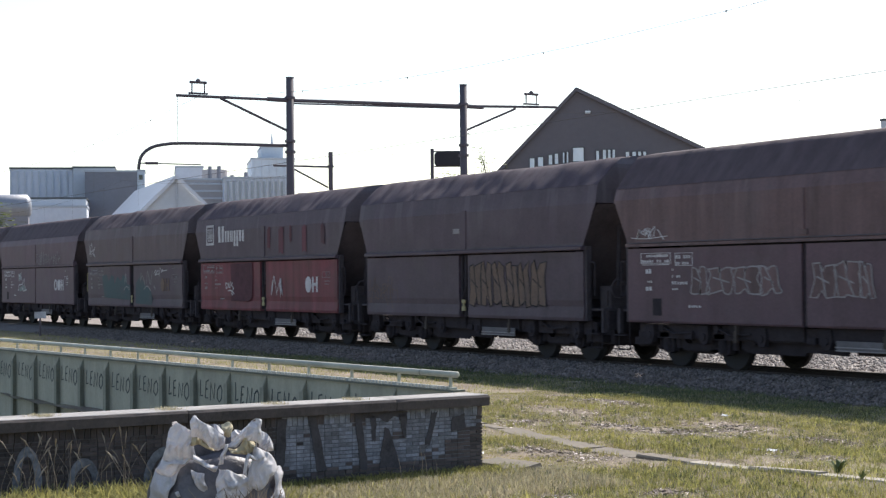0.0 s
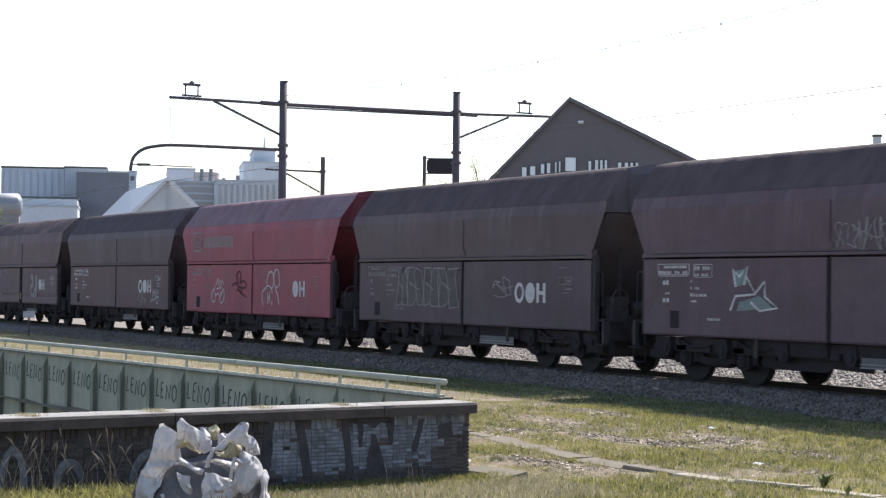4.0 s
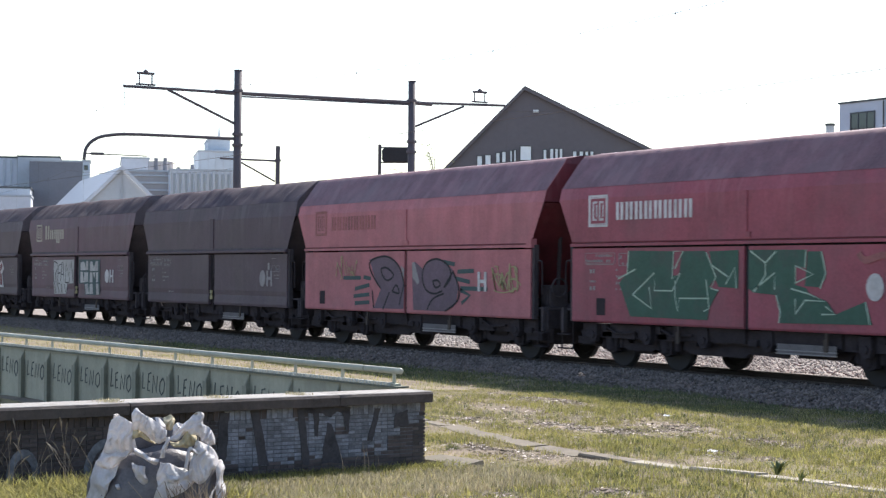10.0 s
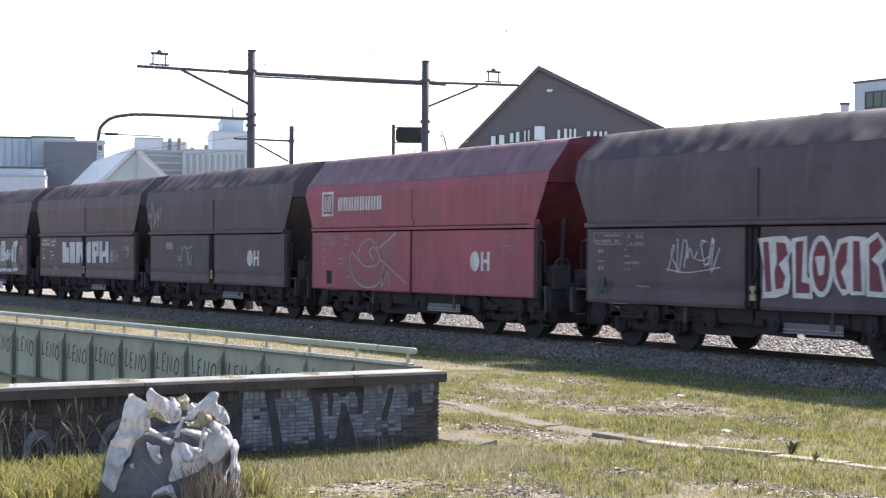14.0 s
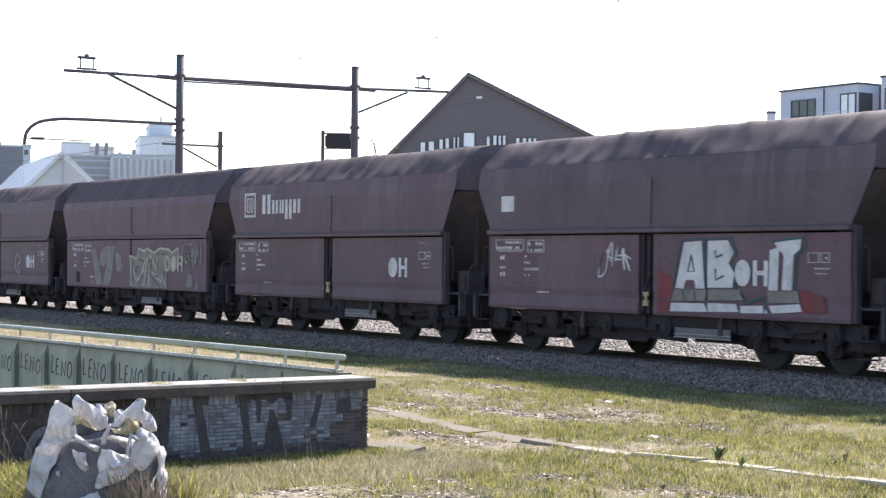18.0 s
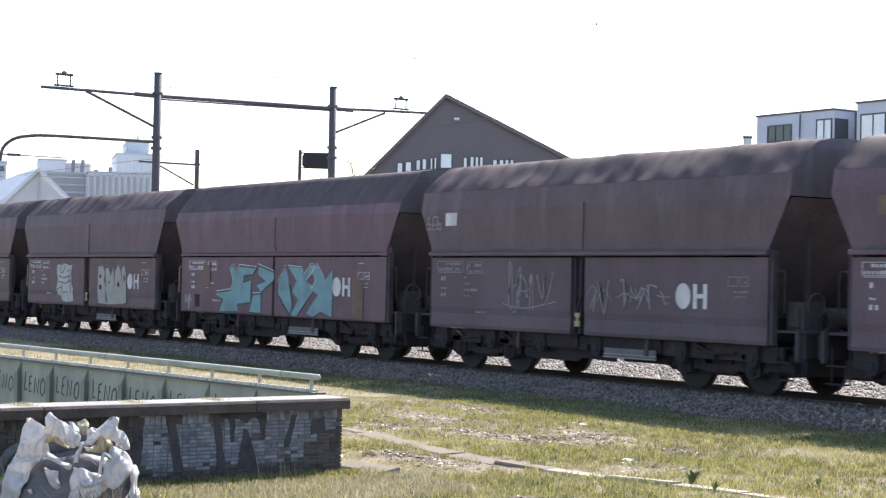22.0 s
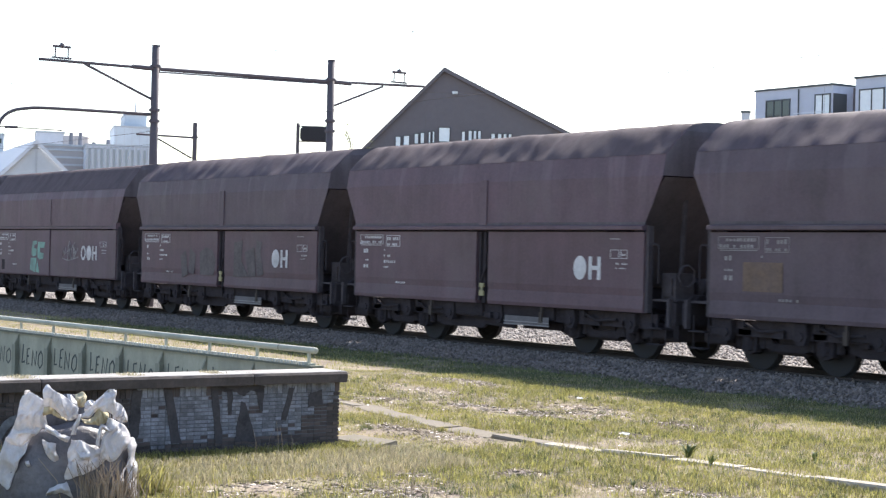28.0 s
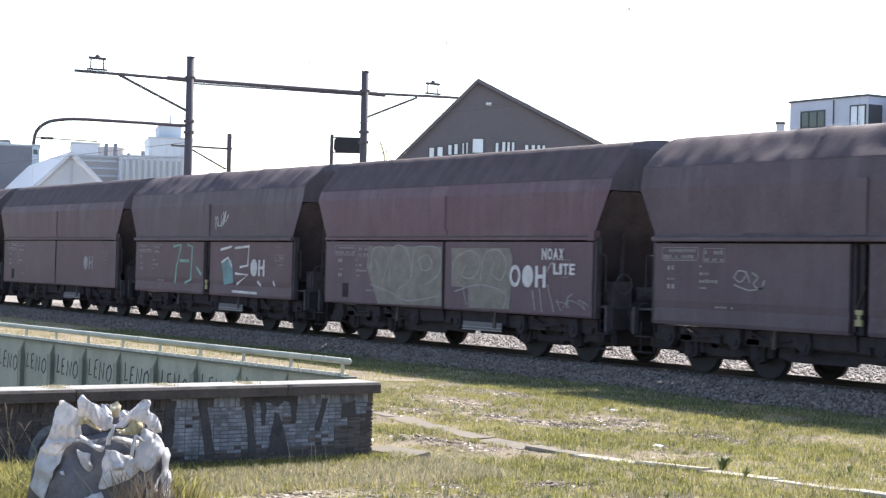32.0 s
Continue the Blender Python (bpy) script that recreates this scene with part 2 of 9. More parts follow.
def thing(name, label, category, at=None, group="", kind=""):
    ob = new(name)
    ob.empty_display_size = 0.2
    if at is not None:
        ob.matrix_basis = at
    return tagged(ob, label, category, group, kind)


def part(name, shape, material, parent, label="", at=None, smooth=False):
    """One mesh object under a thing or a part; shape may be a mesh that several parts share."""
    me = shape if isinstance(shape, bpy.types.Mesh) else shape.mesh(name, None, smooth)
    if not len(me.materials):
        me.materials.append(material)
    ob = new(name, me)
    if me.materials[0] is not material:
        ob.material_slots[0].link = 'OBJECT'
        ob.material_slots[0].material = material
    ob.parent = parent
    if at is not None:
        ob.matrix_basis = at
    if label:
        ob["label"] = label
    return ob


def solo(name, shape, material, label, category, at=None, group="", kind="", smooth=False):
    ob = new(name, shape if isinstance(shape, bpy.types.Mesh) else shape.mesh(name, material, smooth))
    if at is not None:
        ob.matrix_basis = at
    return tagged(ob, label, category, group, kind)


def far(az, d, z=0.0):
    """A place by its bearing from the eye (degrees from the track's normal towards its far left end), distance and height over the eye."""
    return Vector((-math.sin(radians(az)) * d, math.cos(radians(az)) * d, EYE[2] + z))


def letters(text, height, bold=0.0, squeeze=1.0, slant=0.0):
    """The flat mesh of a word in the built-in font, its lower left corner at the origin, in the xz plane."""
    cu = bpy.data.curves.new("word", 'FONT')
    cu.body, cu.size, cu.offset, cu.shear = text, 1.0, bold, slant
    cu.resolution_u = 3
    cu.extrude = 0.0015
    ob = bpy.data.objects.new("word", cu)
    scene.collection.objects.link(ob)
    bpy.context.view_layer.update()
    me = bpy.data.meshes.new_from_object(ob.evaluated_get(bpy.context.evaluated_depsgraph_get()))
    bpy.data.objects.remove(ob)
    co = np.empty(len(me.vertices) * 3)
    me.vertices.foreach_get("co", co)
    co = co.reshape(-1, 3)
    low, high = co.min(0), co.max(0)
    s = height / max(high[1] - low[1], 1e-6)
    out = np.stack([(co[:, 0] - low[0]) * s * squeeze, -co[:, 2], (co[:, 1] - low[1]) * s], 1)
    me.vertices.foreach_set("co", out.ravel())
    me.update()
    return me


def word_to_width(text, width, height, bold=0.0, slant=0.0):
    me = letters(text, height, bold, 1.0, slant)
    co = np.empty(len(me.vertices) * 3)
    me.vertices.foreach_get("co", co)
    co = co.reshape(-1, 3)
    co[:, 0] *= width / max(co[:, 0].max(), 1e-6)
    me.vertices.foreach_set("co", co.ravel())
    me.update()
    return me


def stroke(shape, pts, w, y=0.0):
    """A flat brush line of width w through points (x, z), facing -y."""
    p = [Vector((a, b)) for a, b in pts]
    left, right = [], []
    for i, q in enumerate(p):
        d = (p[min(i + 1, len(p) - 1)] - p[max(i - 1, 0)]).normalized()
        nrm = Vector((-d.y, d.x)) * w / 2
        left.append((q.x + nrm.x, y, q.y + nrm.y))
        right.append((q.x - nrm.x, y, q.y - nrm.y))
    n = len(p)
    front = left + right
    back = [(a, b + 0.002, c) for a, b, c in front]
    faces = [(i, i + 1, n + i + 1, n + i) for i in range(n - 1)]
    faces += [tuple(k + 2 * n for k in reversed(q)) for q in faces]
    faces += [(i, i + 2 * n, i + 1 + 2 * n, i + 1) for i in range(n - 1)] + [(n + i, n + i + 1, 3 * n + i + 1, 3 * n + i) for i in range(n - 1)]
    return shape.add(front + back, faces)


def curve_pts(pts, n=5):
    """Catmull-Rom points through the given ones."""
    q = [pts[0], *pts, pts[-1]]
    out = []
    for i in range(1, len(q) - 2):
        for k in range(n):
            t = k / n
            a, b, c, d = (Vector(q[i + j]) for j in (-1, 0, 1, 2))
            out.append(tuple(0.5 * ((2 * b) + (c - a) * t + (2 * a - 5 * b + 4 * c - d) * t * t + (3 * b - a - 3 * c + d) * t ** 3)))
    return out + [tuple(pts[-1])]


def quad_plate(shape, pts, y=0.0, thick=0.008):
    """A flat plate with the outline (x, z), facing -y."""
    return shape.prism_y(pts, y, y + thick)


def disc_pts(cx, cz, rx, rz, n=20):
    return [(cx + rx * math.cos(2 * math.pi * k / n), cz + rz * math.sin(2 * math.pi * k / n)) for k in range(n)]

# ---- ground, track, bridge ----
GZ = -0.37          # the grass lies below the rail heads
TRACK_Y = 22.51     # middle of the line that the train runs on
WALL_X = -16.15     # front face of the brick abutment, at its end
WALL_TURN = 4.5
GIRDER_A, GIRDER_TURN = Vector((-17.0, 9.62, 0)), radians(3.9)


def ground_height(x, y):
    h = GZ
    if -48 < x < -6 and -2 < y < 20.5:
        w = min(1, (20.5 - y) / 1.5, (y + 2) / 2)
        h += w * (0.05 * noise.noise((x * 0.35, y * 0.35, 3)) + 0.03 * noise.noise((x * 1.3, y * 1.3, 8)) + 0.012 * noise.noise((x * 4, y * 4, 1)))
    return h


def build_ground():
    xs = [-2600, -900, -300, -120, -80, -60, *np.arange(-48, -16.99, 0.5), *np.arange(-16.7, -6, 0.3), -4, 4, 30, 120, 500, 2600]
    ys = [-2600, -600, -120, -40, -12, *np.arange(-2, 8.5, 0.35), 8.55, *np.arange(8.9, 20.6, 0.35), 24, 40, 60, 120, 400, 1200, 2600]
    xs, ys = sorted(float(a) for a in xs), sorted(float(a) for a in ys)
    s = Shape()
    s.v = [(x, y, ground_height(x, y)) for y in ys for x in xs]
    n = len(xs)
    for j in range(len(ys) - 1):
        for i in range(n - 1):
            mx, my = (xs[i] + xs[i + 1]) / 2, (ys[j] + ys[j + 1]) / 2
            if -60 < mx < -17 and -12 < my < 8.4:
                continue
            s.f.append((j * n + i, j * n + i + 1, (j + 1) * n + i + 1, (j + 1) * n + i))
    solo("ground", s, SOIL, "uneven dry grassy ground beside the railway", "ground", kind="structure", smooth=True)
    p = Shape().box(-62, -16.8, -14, 8.7, -3.2, -3.0)
    solo("pit_floor", p, WATER, "dark wet bottom of the sunken pit", "floor", kind="structure")
    q = Shape().box(-62, -17.3, 8.5, 8.9, -3.1, -2.5).box(-62, -17, -14.4, -12, -3.1, GZ - 0.004).box(-62.4, -60, -14, 8.7, -3.1, GZ - 0.004)
    solo("pit_wall", q, CONCRETE, "concrete retaining wall of the sunken pit", "wall", kind="structure")


def build_track():
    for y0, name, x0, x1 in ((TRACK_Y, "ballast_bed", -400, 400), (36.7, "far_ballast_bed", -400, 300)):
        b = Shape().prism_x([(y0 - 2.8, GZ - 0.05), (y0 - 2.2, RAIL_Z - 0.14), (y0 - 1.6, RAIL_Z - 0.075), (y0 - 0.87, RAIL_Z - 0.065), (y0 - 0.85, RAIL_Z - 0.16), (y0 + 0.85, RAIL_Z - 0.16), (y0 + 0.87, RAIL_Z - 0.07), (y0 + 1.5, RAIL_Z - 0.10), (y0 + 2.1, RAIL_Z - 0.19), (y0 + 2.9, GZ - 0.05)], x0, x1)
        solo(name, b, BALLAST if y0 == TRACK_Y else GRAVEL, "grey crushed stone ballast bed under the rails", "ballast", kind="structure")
    solo("gravel_yard", Shape().box(-400, 300, TRACK_Y + 2.3, 60, GZ - 0.1, GZ + 0.02), GRAVEL, "sunlit gravel strip behind the railway line", "ground", kind="structure")
    prof = [(-0.07, -0.16), (-0.07, -0.148), (-0.012, -0.13), (-0.01, -0.05), (-0.036, -0.035), (-0.036, -0.004), (-0.03, 0.0),
            (0.03, 0.0), (0.036, -0.004), (0.036, -0.035), (0.01, -0.05), (0.012, -0.13), (0.07, -0.148), (0.07, -0.16)]
    for y0 in (TRACK_Y, 36.7):
        for side in (-0.7525, 0.7525):
            r = Shape().prism_x([(y0 + side + a, RAIL_Z + b) for a, b in prof], -400, 300)
            solo("rail", r, STEEL, "rusty steel rail with a worn head", "rail", group="rails", kind="structure")
    sl = Shape().prism_y([(-0.13, -0.3), (-0.12, -0.158), (0.12, -0.158), (0.13, -0.3)], -1.26, 1.26).mesh("sleeper", SLEEPER)
    for k in range(170):
        solo("sleeper", sl, SLEEPER, "concrete sleeper bedded in ballast", "sleeper", pose(-90 + 0.6 * k, TRACK_Y, RAIL_Z + 0.004), group="railway sleepers")


def scatter_mesh(name, count, place, size, kind, seed):
    """Small bits in one mesh: 'stone' (six-cornered), 'blade' (a bent leaf of grass) or 'flake'."""
    rng = np.random.default_rng(seed)
    pos, sz = place(rng, count), rng.uniform(size[0], size[1], count)
    ang = rng.uniform(0, 2 * np.pi, count)
    c, s = np.cos(ang), np.sin(ang)
    n = len(pos)
    if kind == "stone":
        base = np.array([(1, 0, 0), (0, 1, 0), (-1, 0, 0), (0, -1, 0), (0, 0, 0.8), (0, 0, -0.8)], float)
        tri = np.array([(0, 1, 4), (1, 2, 4), (2, 3, 4), (3, 0, 4), (1, 0, 5), (2, 1, 5), (3, 2, 5), (0, 3, 5)])
        v = base[None] * rng.uniform(0.55, 1.25, (n, 6, 1)) + rng.uniform(-0.25, 0.25, (n, 6, 3))
        v *= sz[:, None, None]
    elif kind == "blade":
        w, lean, bend = sz * rng.uniform(0.02, 0.04, n) + 0.0013, rng.uniform(0.2, 1.1, n), rng.uniform(0.2, 0.7, n)
        z0 = np.zeros(n)
        v = np.stack([np.stack([-w, z0, z0], 1), np.stack([w, z0, z0], 1), np.stack([w * 0.7, lean * sz * 0.35, sz * 0.6], 1),
                      np.stack([-w * 0.7, lean * sz * 0.35, sz * 0.6], 1), np.stack([z0, lean * sz * (0.6 + bend), sz * (1.05 - bend * 0.35)], 1)], 1)
        tri = np.array([(0, 1, 2), (0, 2, 3), (3, 2, 4)])
    else:
        z0 = np.zeros(n)
        h = sz * rng.uniform(0.05, 0.5, n)
        v = np.stack([np.stack([-sz, -sz * 0.4, z0], 1), np.stack([sz, -sz * 0.5, h * 0.3], 1), np.stack([sz * 0.9, sz * 0.5, h], 1), np.stack([-sz * 0.8, sz * 0.4, h * 0.6], 1)], 1)
        tri = np.array([(0, 1, 2), (0, 2, 3)])
    x, y = v[:, :, 0] * c[:, None] - v[:, :, 1] * s[:, None], v[:, :, 0] * s[:, None] + v[:, :, 1] * c[:, None]
    v = np.stack([x, y, v[:, :, 2]], 2) + pos[:, None, :]
    m = v.shape[1]
    tris = (tri[None] + (np.arange(n) * m)[:, None, None]).reshape(-1, 3)
    me = bpy.data.meshes.new(name)
    me.vertices.add(n * m)
    me.vertices.foreach_set("co", v.reshape(-1).astype(np.float32))
    me.loops.add(len(tris) * 3)
    me.loops.foreach_set("vertex_index", tris.reshape(-1).astype(np.int32))
    me.polygons.add(len(tris))
    me.polygons.foreach_set("loop_start", np.arange(0, len(tris) * 3, 3, dtype=np.int32))
    me.update(calc_edges=True)
    return me


def kerb_line(x):
    """Middle of the kerb strip at x."""
    if x < -17.6:
        return 11.87 - 0.18 * (x + 17.6)
    return 11.87 + 0.025 * (x + 17.6) if x < -15 else 11.935 + 0.17 * (x + 15)


def field_grid(fn, x0, x1, y0, y1, step=0.12):
    """Samples fn on a grid and gives a fast look-up for arrays of places."""
    nx, ny = int((x1 - x0) / step) + 2, int((y1 - y0) / step) + 2
    g = np.array([[fn(x0 + i * step, y0 + j * step) for i in range(nx)] for j in range(ny)])

    def at(x, y):
        u, v = (x - x0) / step, (y - y0) / step
        i, j = np.clip(u.astype(int), 0, nx - 2), np.clip(v.astype(int), 0, ny - 2)
        a, b = u - i, v - j
        return (g[j, i] * (1 - a) + g[j, i + 1] * a) * (1 - b) + (g[j + 1, i] * (1 - a) + g[j + 1, i + 1] * a) * b
    return at


# worn spots where leaves and chips of wood lie: x, y, and their spread along x and y
WORN = [(-22.6, 14.8, 2.0, 0.7), (-20.0, 13.9, 1.0, 0.4), (-18.7, 14.1, 1.0, 0.45), (-19.3, 15.4, 1.0, 0.5), (-23.5, 16.4, 1.5, 0.45), (-15.9, 13.5, 0.7, 0.25), (-21.3, 13.2, 1.3, 0.3),
        (-13.6, 7.2, 0.55, 0.6), (-14.0, 9.0, 0.5, 0.3), (-13.6, 10.2, 0.5, 0.3), (-17.4, 11.2, 1.0, 0.35), (-11.6, 10.6, 0.6, 0.25), (-12.6, 8.3, 0.5, 0.4), (-16.8, 15.0, 0.8, 0.3)]


def in_worn(rng, count):
    k = rng.integers(0, len(WORN), count * 2)
    w = np.array(WORN)[k]
    x, y = w[:, 0] + rng.normal(0, 1, count * 2) * w[:, 2], w[:, 1] + rng.normal(0, 1, count * 2) * w[:, 3]
    ok = (np.abs(y - np.vectorize(kerb_line)(x)) > 0.1) & (y < 17.8) & (y > 4) & ~((x < WALL_X + 0.3) & (y < 9.9))
    x, y = x[ok][:count], y[ok][:count]
    return np.stack([x, y, np.array([ground_height(a, b) for a, b in zip(x, y)]) - 0.002], 1)


def on_grass(x0, x1, y0, y1, bare=-0.25, seed=5.0):
    """Places on the grass in a rectangle, thin where it is worn and none in the pit or under the wall."""
    step = 0.12 if x1 - x0 < 45 else 0.4
    worn = field_grid(lambda x, y: noise.noise((x * 0.45, y * 0.45, seed)) + 0.6 * noise.noise((x * 1.7, y * 1.7, seed + 9)), x0, x1, y0, y1, step)
    high = field_grid(ground_height, x0, x1, y0, y1, step)
    kerb = np.vectorize(kerb_line)

    def place(rng, count):
        out, have = [], 0
        while have < count:
            x, y = rng.uniform(x0, x1, count), rng.uniform(y0, y1, count)
            ok = ~((x < WALL_X + 0.05 + np.maximum(0, 9.6 - y) * 0.079) & (y < 9.75))
            ok &= np.abs(y - kerb(x)) > np.where((x > -20.6) & (x < -16.4), 0.16, 0.06)
            ok &= worn(x, y) > bare + rng.uniform(-0.25, 0.25, count)
            bald = sum(np.exp(-((x - a) / c) ** 2 - ((y - b) / d) ** 2) for a, b, c, d in WORN)
            ok &= bald < rng.uniform(0.08, 0.95, count)
            out.append(np.stack([x, y, high(x, y) - 0.005], 1)[ok])
            have += len(out[-1])
        return np.concatenate(out)[:count]
    return place


def build_vegetation():
    tall = scatter_mesh("grass", 330000, on_grass(-27, -9.5, 4.0, 20.0, -0.12), (0.012, 0.042), "blade", 11)
    solo("grass", tall, None, "short uneven green grass on the trackside ground", "grass", kind="stuff")
    tall.materials.append(GRASS)
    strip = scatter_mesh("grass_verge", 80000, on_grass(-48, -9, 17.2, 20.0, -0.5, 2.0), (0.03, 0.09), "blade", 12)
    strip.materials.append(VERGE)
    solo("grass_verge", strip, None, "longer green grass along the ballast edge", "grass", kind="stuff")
    dry = scatter_mesh("dry_grass", 130000, on_grass(-27, -9.5, 4.0, 20.0, -0.1, 21.0), (0.012, 0.04), "blade", 13)
    dry.materials.append(STRAW)
    solo("dry_grass", dry, None, "dry straw-coloured grass between the green", "grass", kind="stuff")
    back = scatter_mesh("far_grass", 90000, on_grass(-110, -27, 9.9, 19.8, -0.5, 7.0), (0.03, 0.10), "blade", 14)
    back.materials.append(GRASS)
    solo("far_grass", back, None, "sunlit grass strip between bridge and railway", "grass", kind="stuff")

    def foot(rng, count):
        y = rng.uniform(2.0, 9.9, count)
        x = WALL_X + 0.04 + (9.6 - y) * 0.079 + np.abs(rng.normal(0, 0.30, count))
        return np.stack([x, y, np.full(count, GZ - 0.01)], 1)
    ft = scatter_mesh("wall_foot_grass", 14000, foot, (0.03, 0.13), "blade", 15)
    ft.materials.append(GRASS)

    def ahead(rng, count):
        y = rng.uniform(5.8, 10.2, count)
        x = WALL_X + 0.45 + np.maximum(0, 9.6 - y) * 0.079 + rng.uniform(0, 1, count) ** 1.5 * 1.5
        return np.stack([x, y, np.full(count, GZ - 0.01)], 1)
    dead = scatter_mesh("dead_wall_grass", 16000, ahead, (0.03, 0.11), "blade", 25)
    dead.materials.append(STRAW)
    solo("dead_wall_grass", dead, None, "bleached long grass in front of the brick wall", "grass", kind="stuff")
    def corner(rng, count):
        y = rng.uniform(2.2, 6.4, count)
        x = WALL_X + 0.3 + (9.6 - y) * 0.079 + rng.uniform(0, 1, count) ** 1.3 * 1.9
        return np.stack([x, y, np.full(count, GZ - 0.01)], 1)
    cg = scatter_mesh("tall_grass", 15000, corner, (0.10, 0.32), "blade", 24)
    cg.materials.append(GRASS)
    solo("tall_grass", cg, None, "taller bright green grass behind the sack", "grass", kind="stuff")
    solo("wall_foot_grass", ft, None, "long green grass at the foot of the brick wall", "grass", kind="stuff")
    lit = scatter_mesh("leaf_litter", 16000, in_worn, (0.006, 0.030), "flake", 16)
    lit.materials.append(LITTER)
    solo("leaf_litter", lit, None, "pale dry leaves and woody litter on bare ground", "leaf litter", kind="stuff")

    tw = scatter_mesh("twig_litter", 20000, in_worn, (0.006, 0.036), "flake", 19)
    tw.materials.append(TWIGS)
    chips = scatter_mesh("wood_chips", 6000, on_grass(-26, -9.5, 4.0, 17.8, -0.4, 31.0), (0.008, 0.035), "flake", 23)
    chips.materials.append(LITTER)
    solo("wood_chips", chips, None, "scattered pale chips and dry leaves in the grass", "litter", kind="stuff")
    solo("twig_litter", tw, None, "dark twigs and crumbs of bark on bare ground", "litter", kind="stuff")
    tuft = scatter_mesh("grass_tufts", 38000, on_grass(-24, -9.5, 4.0, 17.5, 0.12, 44.0), (0.03, 0.095), "blade", 20)
    tuft.materials.append(GRASS)
    solo("grass_tufts", tuft, None, "taller green tufts scattered through the short grass", "grass", kind="stuff")

    spots = on_grass(-25, -9.5, 4.0, 17.6, -0.1, 52.0)

    def clumps(rng, count):
        # tight bunches of blades round a few thousand roots
        root = spots(rng, count // 16)
        at = np.repeat(root, 16, 0)[:count]
        return at + np.concatenate([rng.normal(0, 0.035, (len(at), 2)), np.zeros((len(at), 1))], 1)
    for name, n, size, material, seed, label in (("grass_clumps", 64000, (0.03, 0.10), GRASS, 61, "dense green clumps of grass on the trackside ground"), ("lush_clumps", 26000, (0.03, 0.09), VERGE, 62, "darker green bunches of grass and clover"), ("straw_clumps", 32000, (0.025, 0.08), STRAW, 63, "dead straw-coloured bunches of grass")):
        me = scatter_mesh(name, n, clumps, size, "blade", seed)
        me.materials.append(material)
        solo(name, me, None, label, "grass", kind="stuff")
    clods = scatter_mesh("soil_clods", 9000, lambda g, n: np.concatenate([in_worn(g, n * 2 // 3), spots(g, n // 3)]), (0.008, 0.030), "stone", 64)
    clods.materials.append(SOIL)
    solo("soil_clods", clods, None, "dry brown clods of soil on the bare ground", "soil", kind="stuff")

    def shoulder(rng, count):
        x = -8 - 62 * rng.uniform(0, 1, count) ** 1.3
        y = rng.uniform(TRACK_Y - 2.95, TRACK_Y - 0.84, count)
        z = np.interp(y, [TRACK_Y - 2.75, TRACK_Y - 2.1, TRACK_Y - 1.5, TRACK_Y], [GZ, RAIL_Z - 0.12, RAIL_Z - 0.06, RAIL_Z - 0.055])
        return np.stack([x, y, z + rng.uniform(-0.02, 0.02, count)], 1)
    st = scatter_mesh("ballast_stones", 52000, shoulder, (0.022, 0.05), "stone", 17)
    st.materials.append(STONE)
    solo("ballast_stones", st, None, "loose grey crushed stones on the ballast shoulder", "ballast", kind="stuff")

    def beyond(rng, count):
        x = rng.uniform(-75, -12, count)
        y = rng.uniform(TRACK_Y + 0.9, 36, count)
        z = np.interp(y, [TRACK_Y + 1.5, TRACK_Y + 2.1, TRACK_Y + 2.9], [RAIL_Z - 0.13, RAIL_Z - 0.17, GZ + 0.03])
        return np.stack([x, y, z], 1)
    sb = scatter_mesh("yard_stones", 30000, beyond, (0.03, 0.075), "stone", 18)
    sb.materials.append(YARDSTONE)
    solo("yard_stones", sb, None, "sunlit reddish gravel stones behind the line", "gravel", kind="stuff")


def build_kerb():
    kerb = thing("kerb_strip", "weathered concrete kerb strip half sunk in grass", "kerb", kind="structure")
    rng = random.Random(4)
    x, y = -23.0, kerb_line(-23.0)
    k = 0
    while x < -7.0:
        ln = rng.uniform(0.8, 1.15)
        turn = math.atan(kerb_line(x + 1) - kerb_line(x))
        wide = 0.18 if -20.5 < x < -16.5 else 0.125
        s = Shape().prism_x([(-wide, -0.2), (-wide, 0.03), (-wide + 0.02, 0.05), (wide - 0.02, 0.05), (wide, 0.03), (wide, -0.2)], 0.012, ln - 0.012)
        part("kerb_stone", s, KERBSTONE if x > -16 else KERBDULL, kerb, at=pose(x, y, GZ - 0.022 + (0.016 if x > -15.5 else 0) + rng.uniform(-0.012, 0.012), rng.uniform(-4, 4), rng.uniform(-1.0, 1.0), math.degrees(turn) + rng.uniform(-2.0, 2.0)))
        x += ln * math.cos(turn)
        y += ln * math.sin(turn)
        k += 1
    return kerb


WALL_END = Vector((WALL_X, 9.55, 0))
WALL_AT = Matrix.Translation(WALL_END) @ Matrix.Rotation(radians(WALL_TURN), 4, 'Z') @ Matrix.Translation(-WALL_END)


DULLWASH = mat("thin_dirty_whitewash", (0.125, 0.126, 0.140), 0.9, vary=0.5, scale=4, fine=25, bump=0.3, dust=(0.05, 0.05, 0.055, 0.9))
FLANGE = mat("dirty_green_flange", (0.15, 0.155, 0.12), 0.85, vary=0.3, scale=1.5, fine=20, bump=0.2)
KERBDULL = mat("dirty_kerb_concrete", (0.175, 0.145, 0.11), 0.95, vary=0.35, scale=2.0, fine=22, bump=0.6, dust=(0.12, 0.11, 0.07, 0.8))
KERBSTONE = mat("bleached_kerb_concrete", (0.35, 0.305, 0.25), 0.9, vary=0.35, scale=2.0, fine=22, bump=0.5, dust=(0.17, 0.145, 0.10, 0.8))
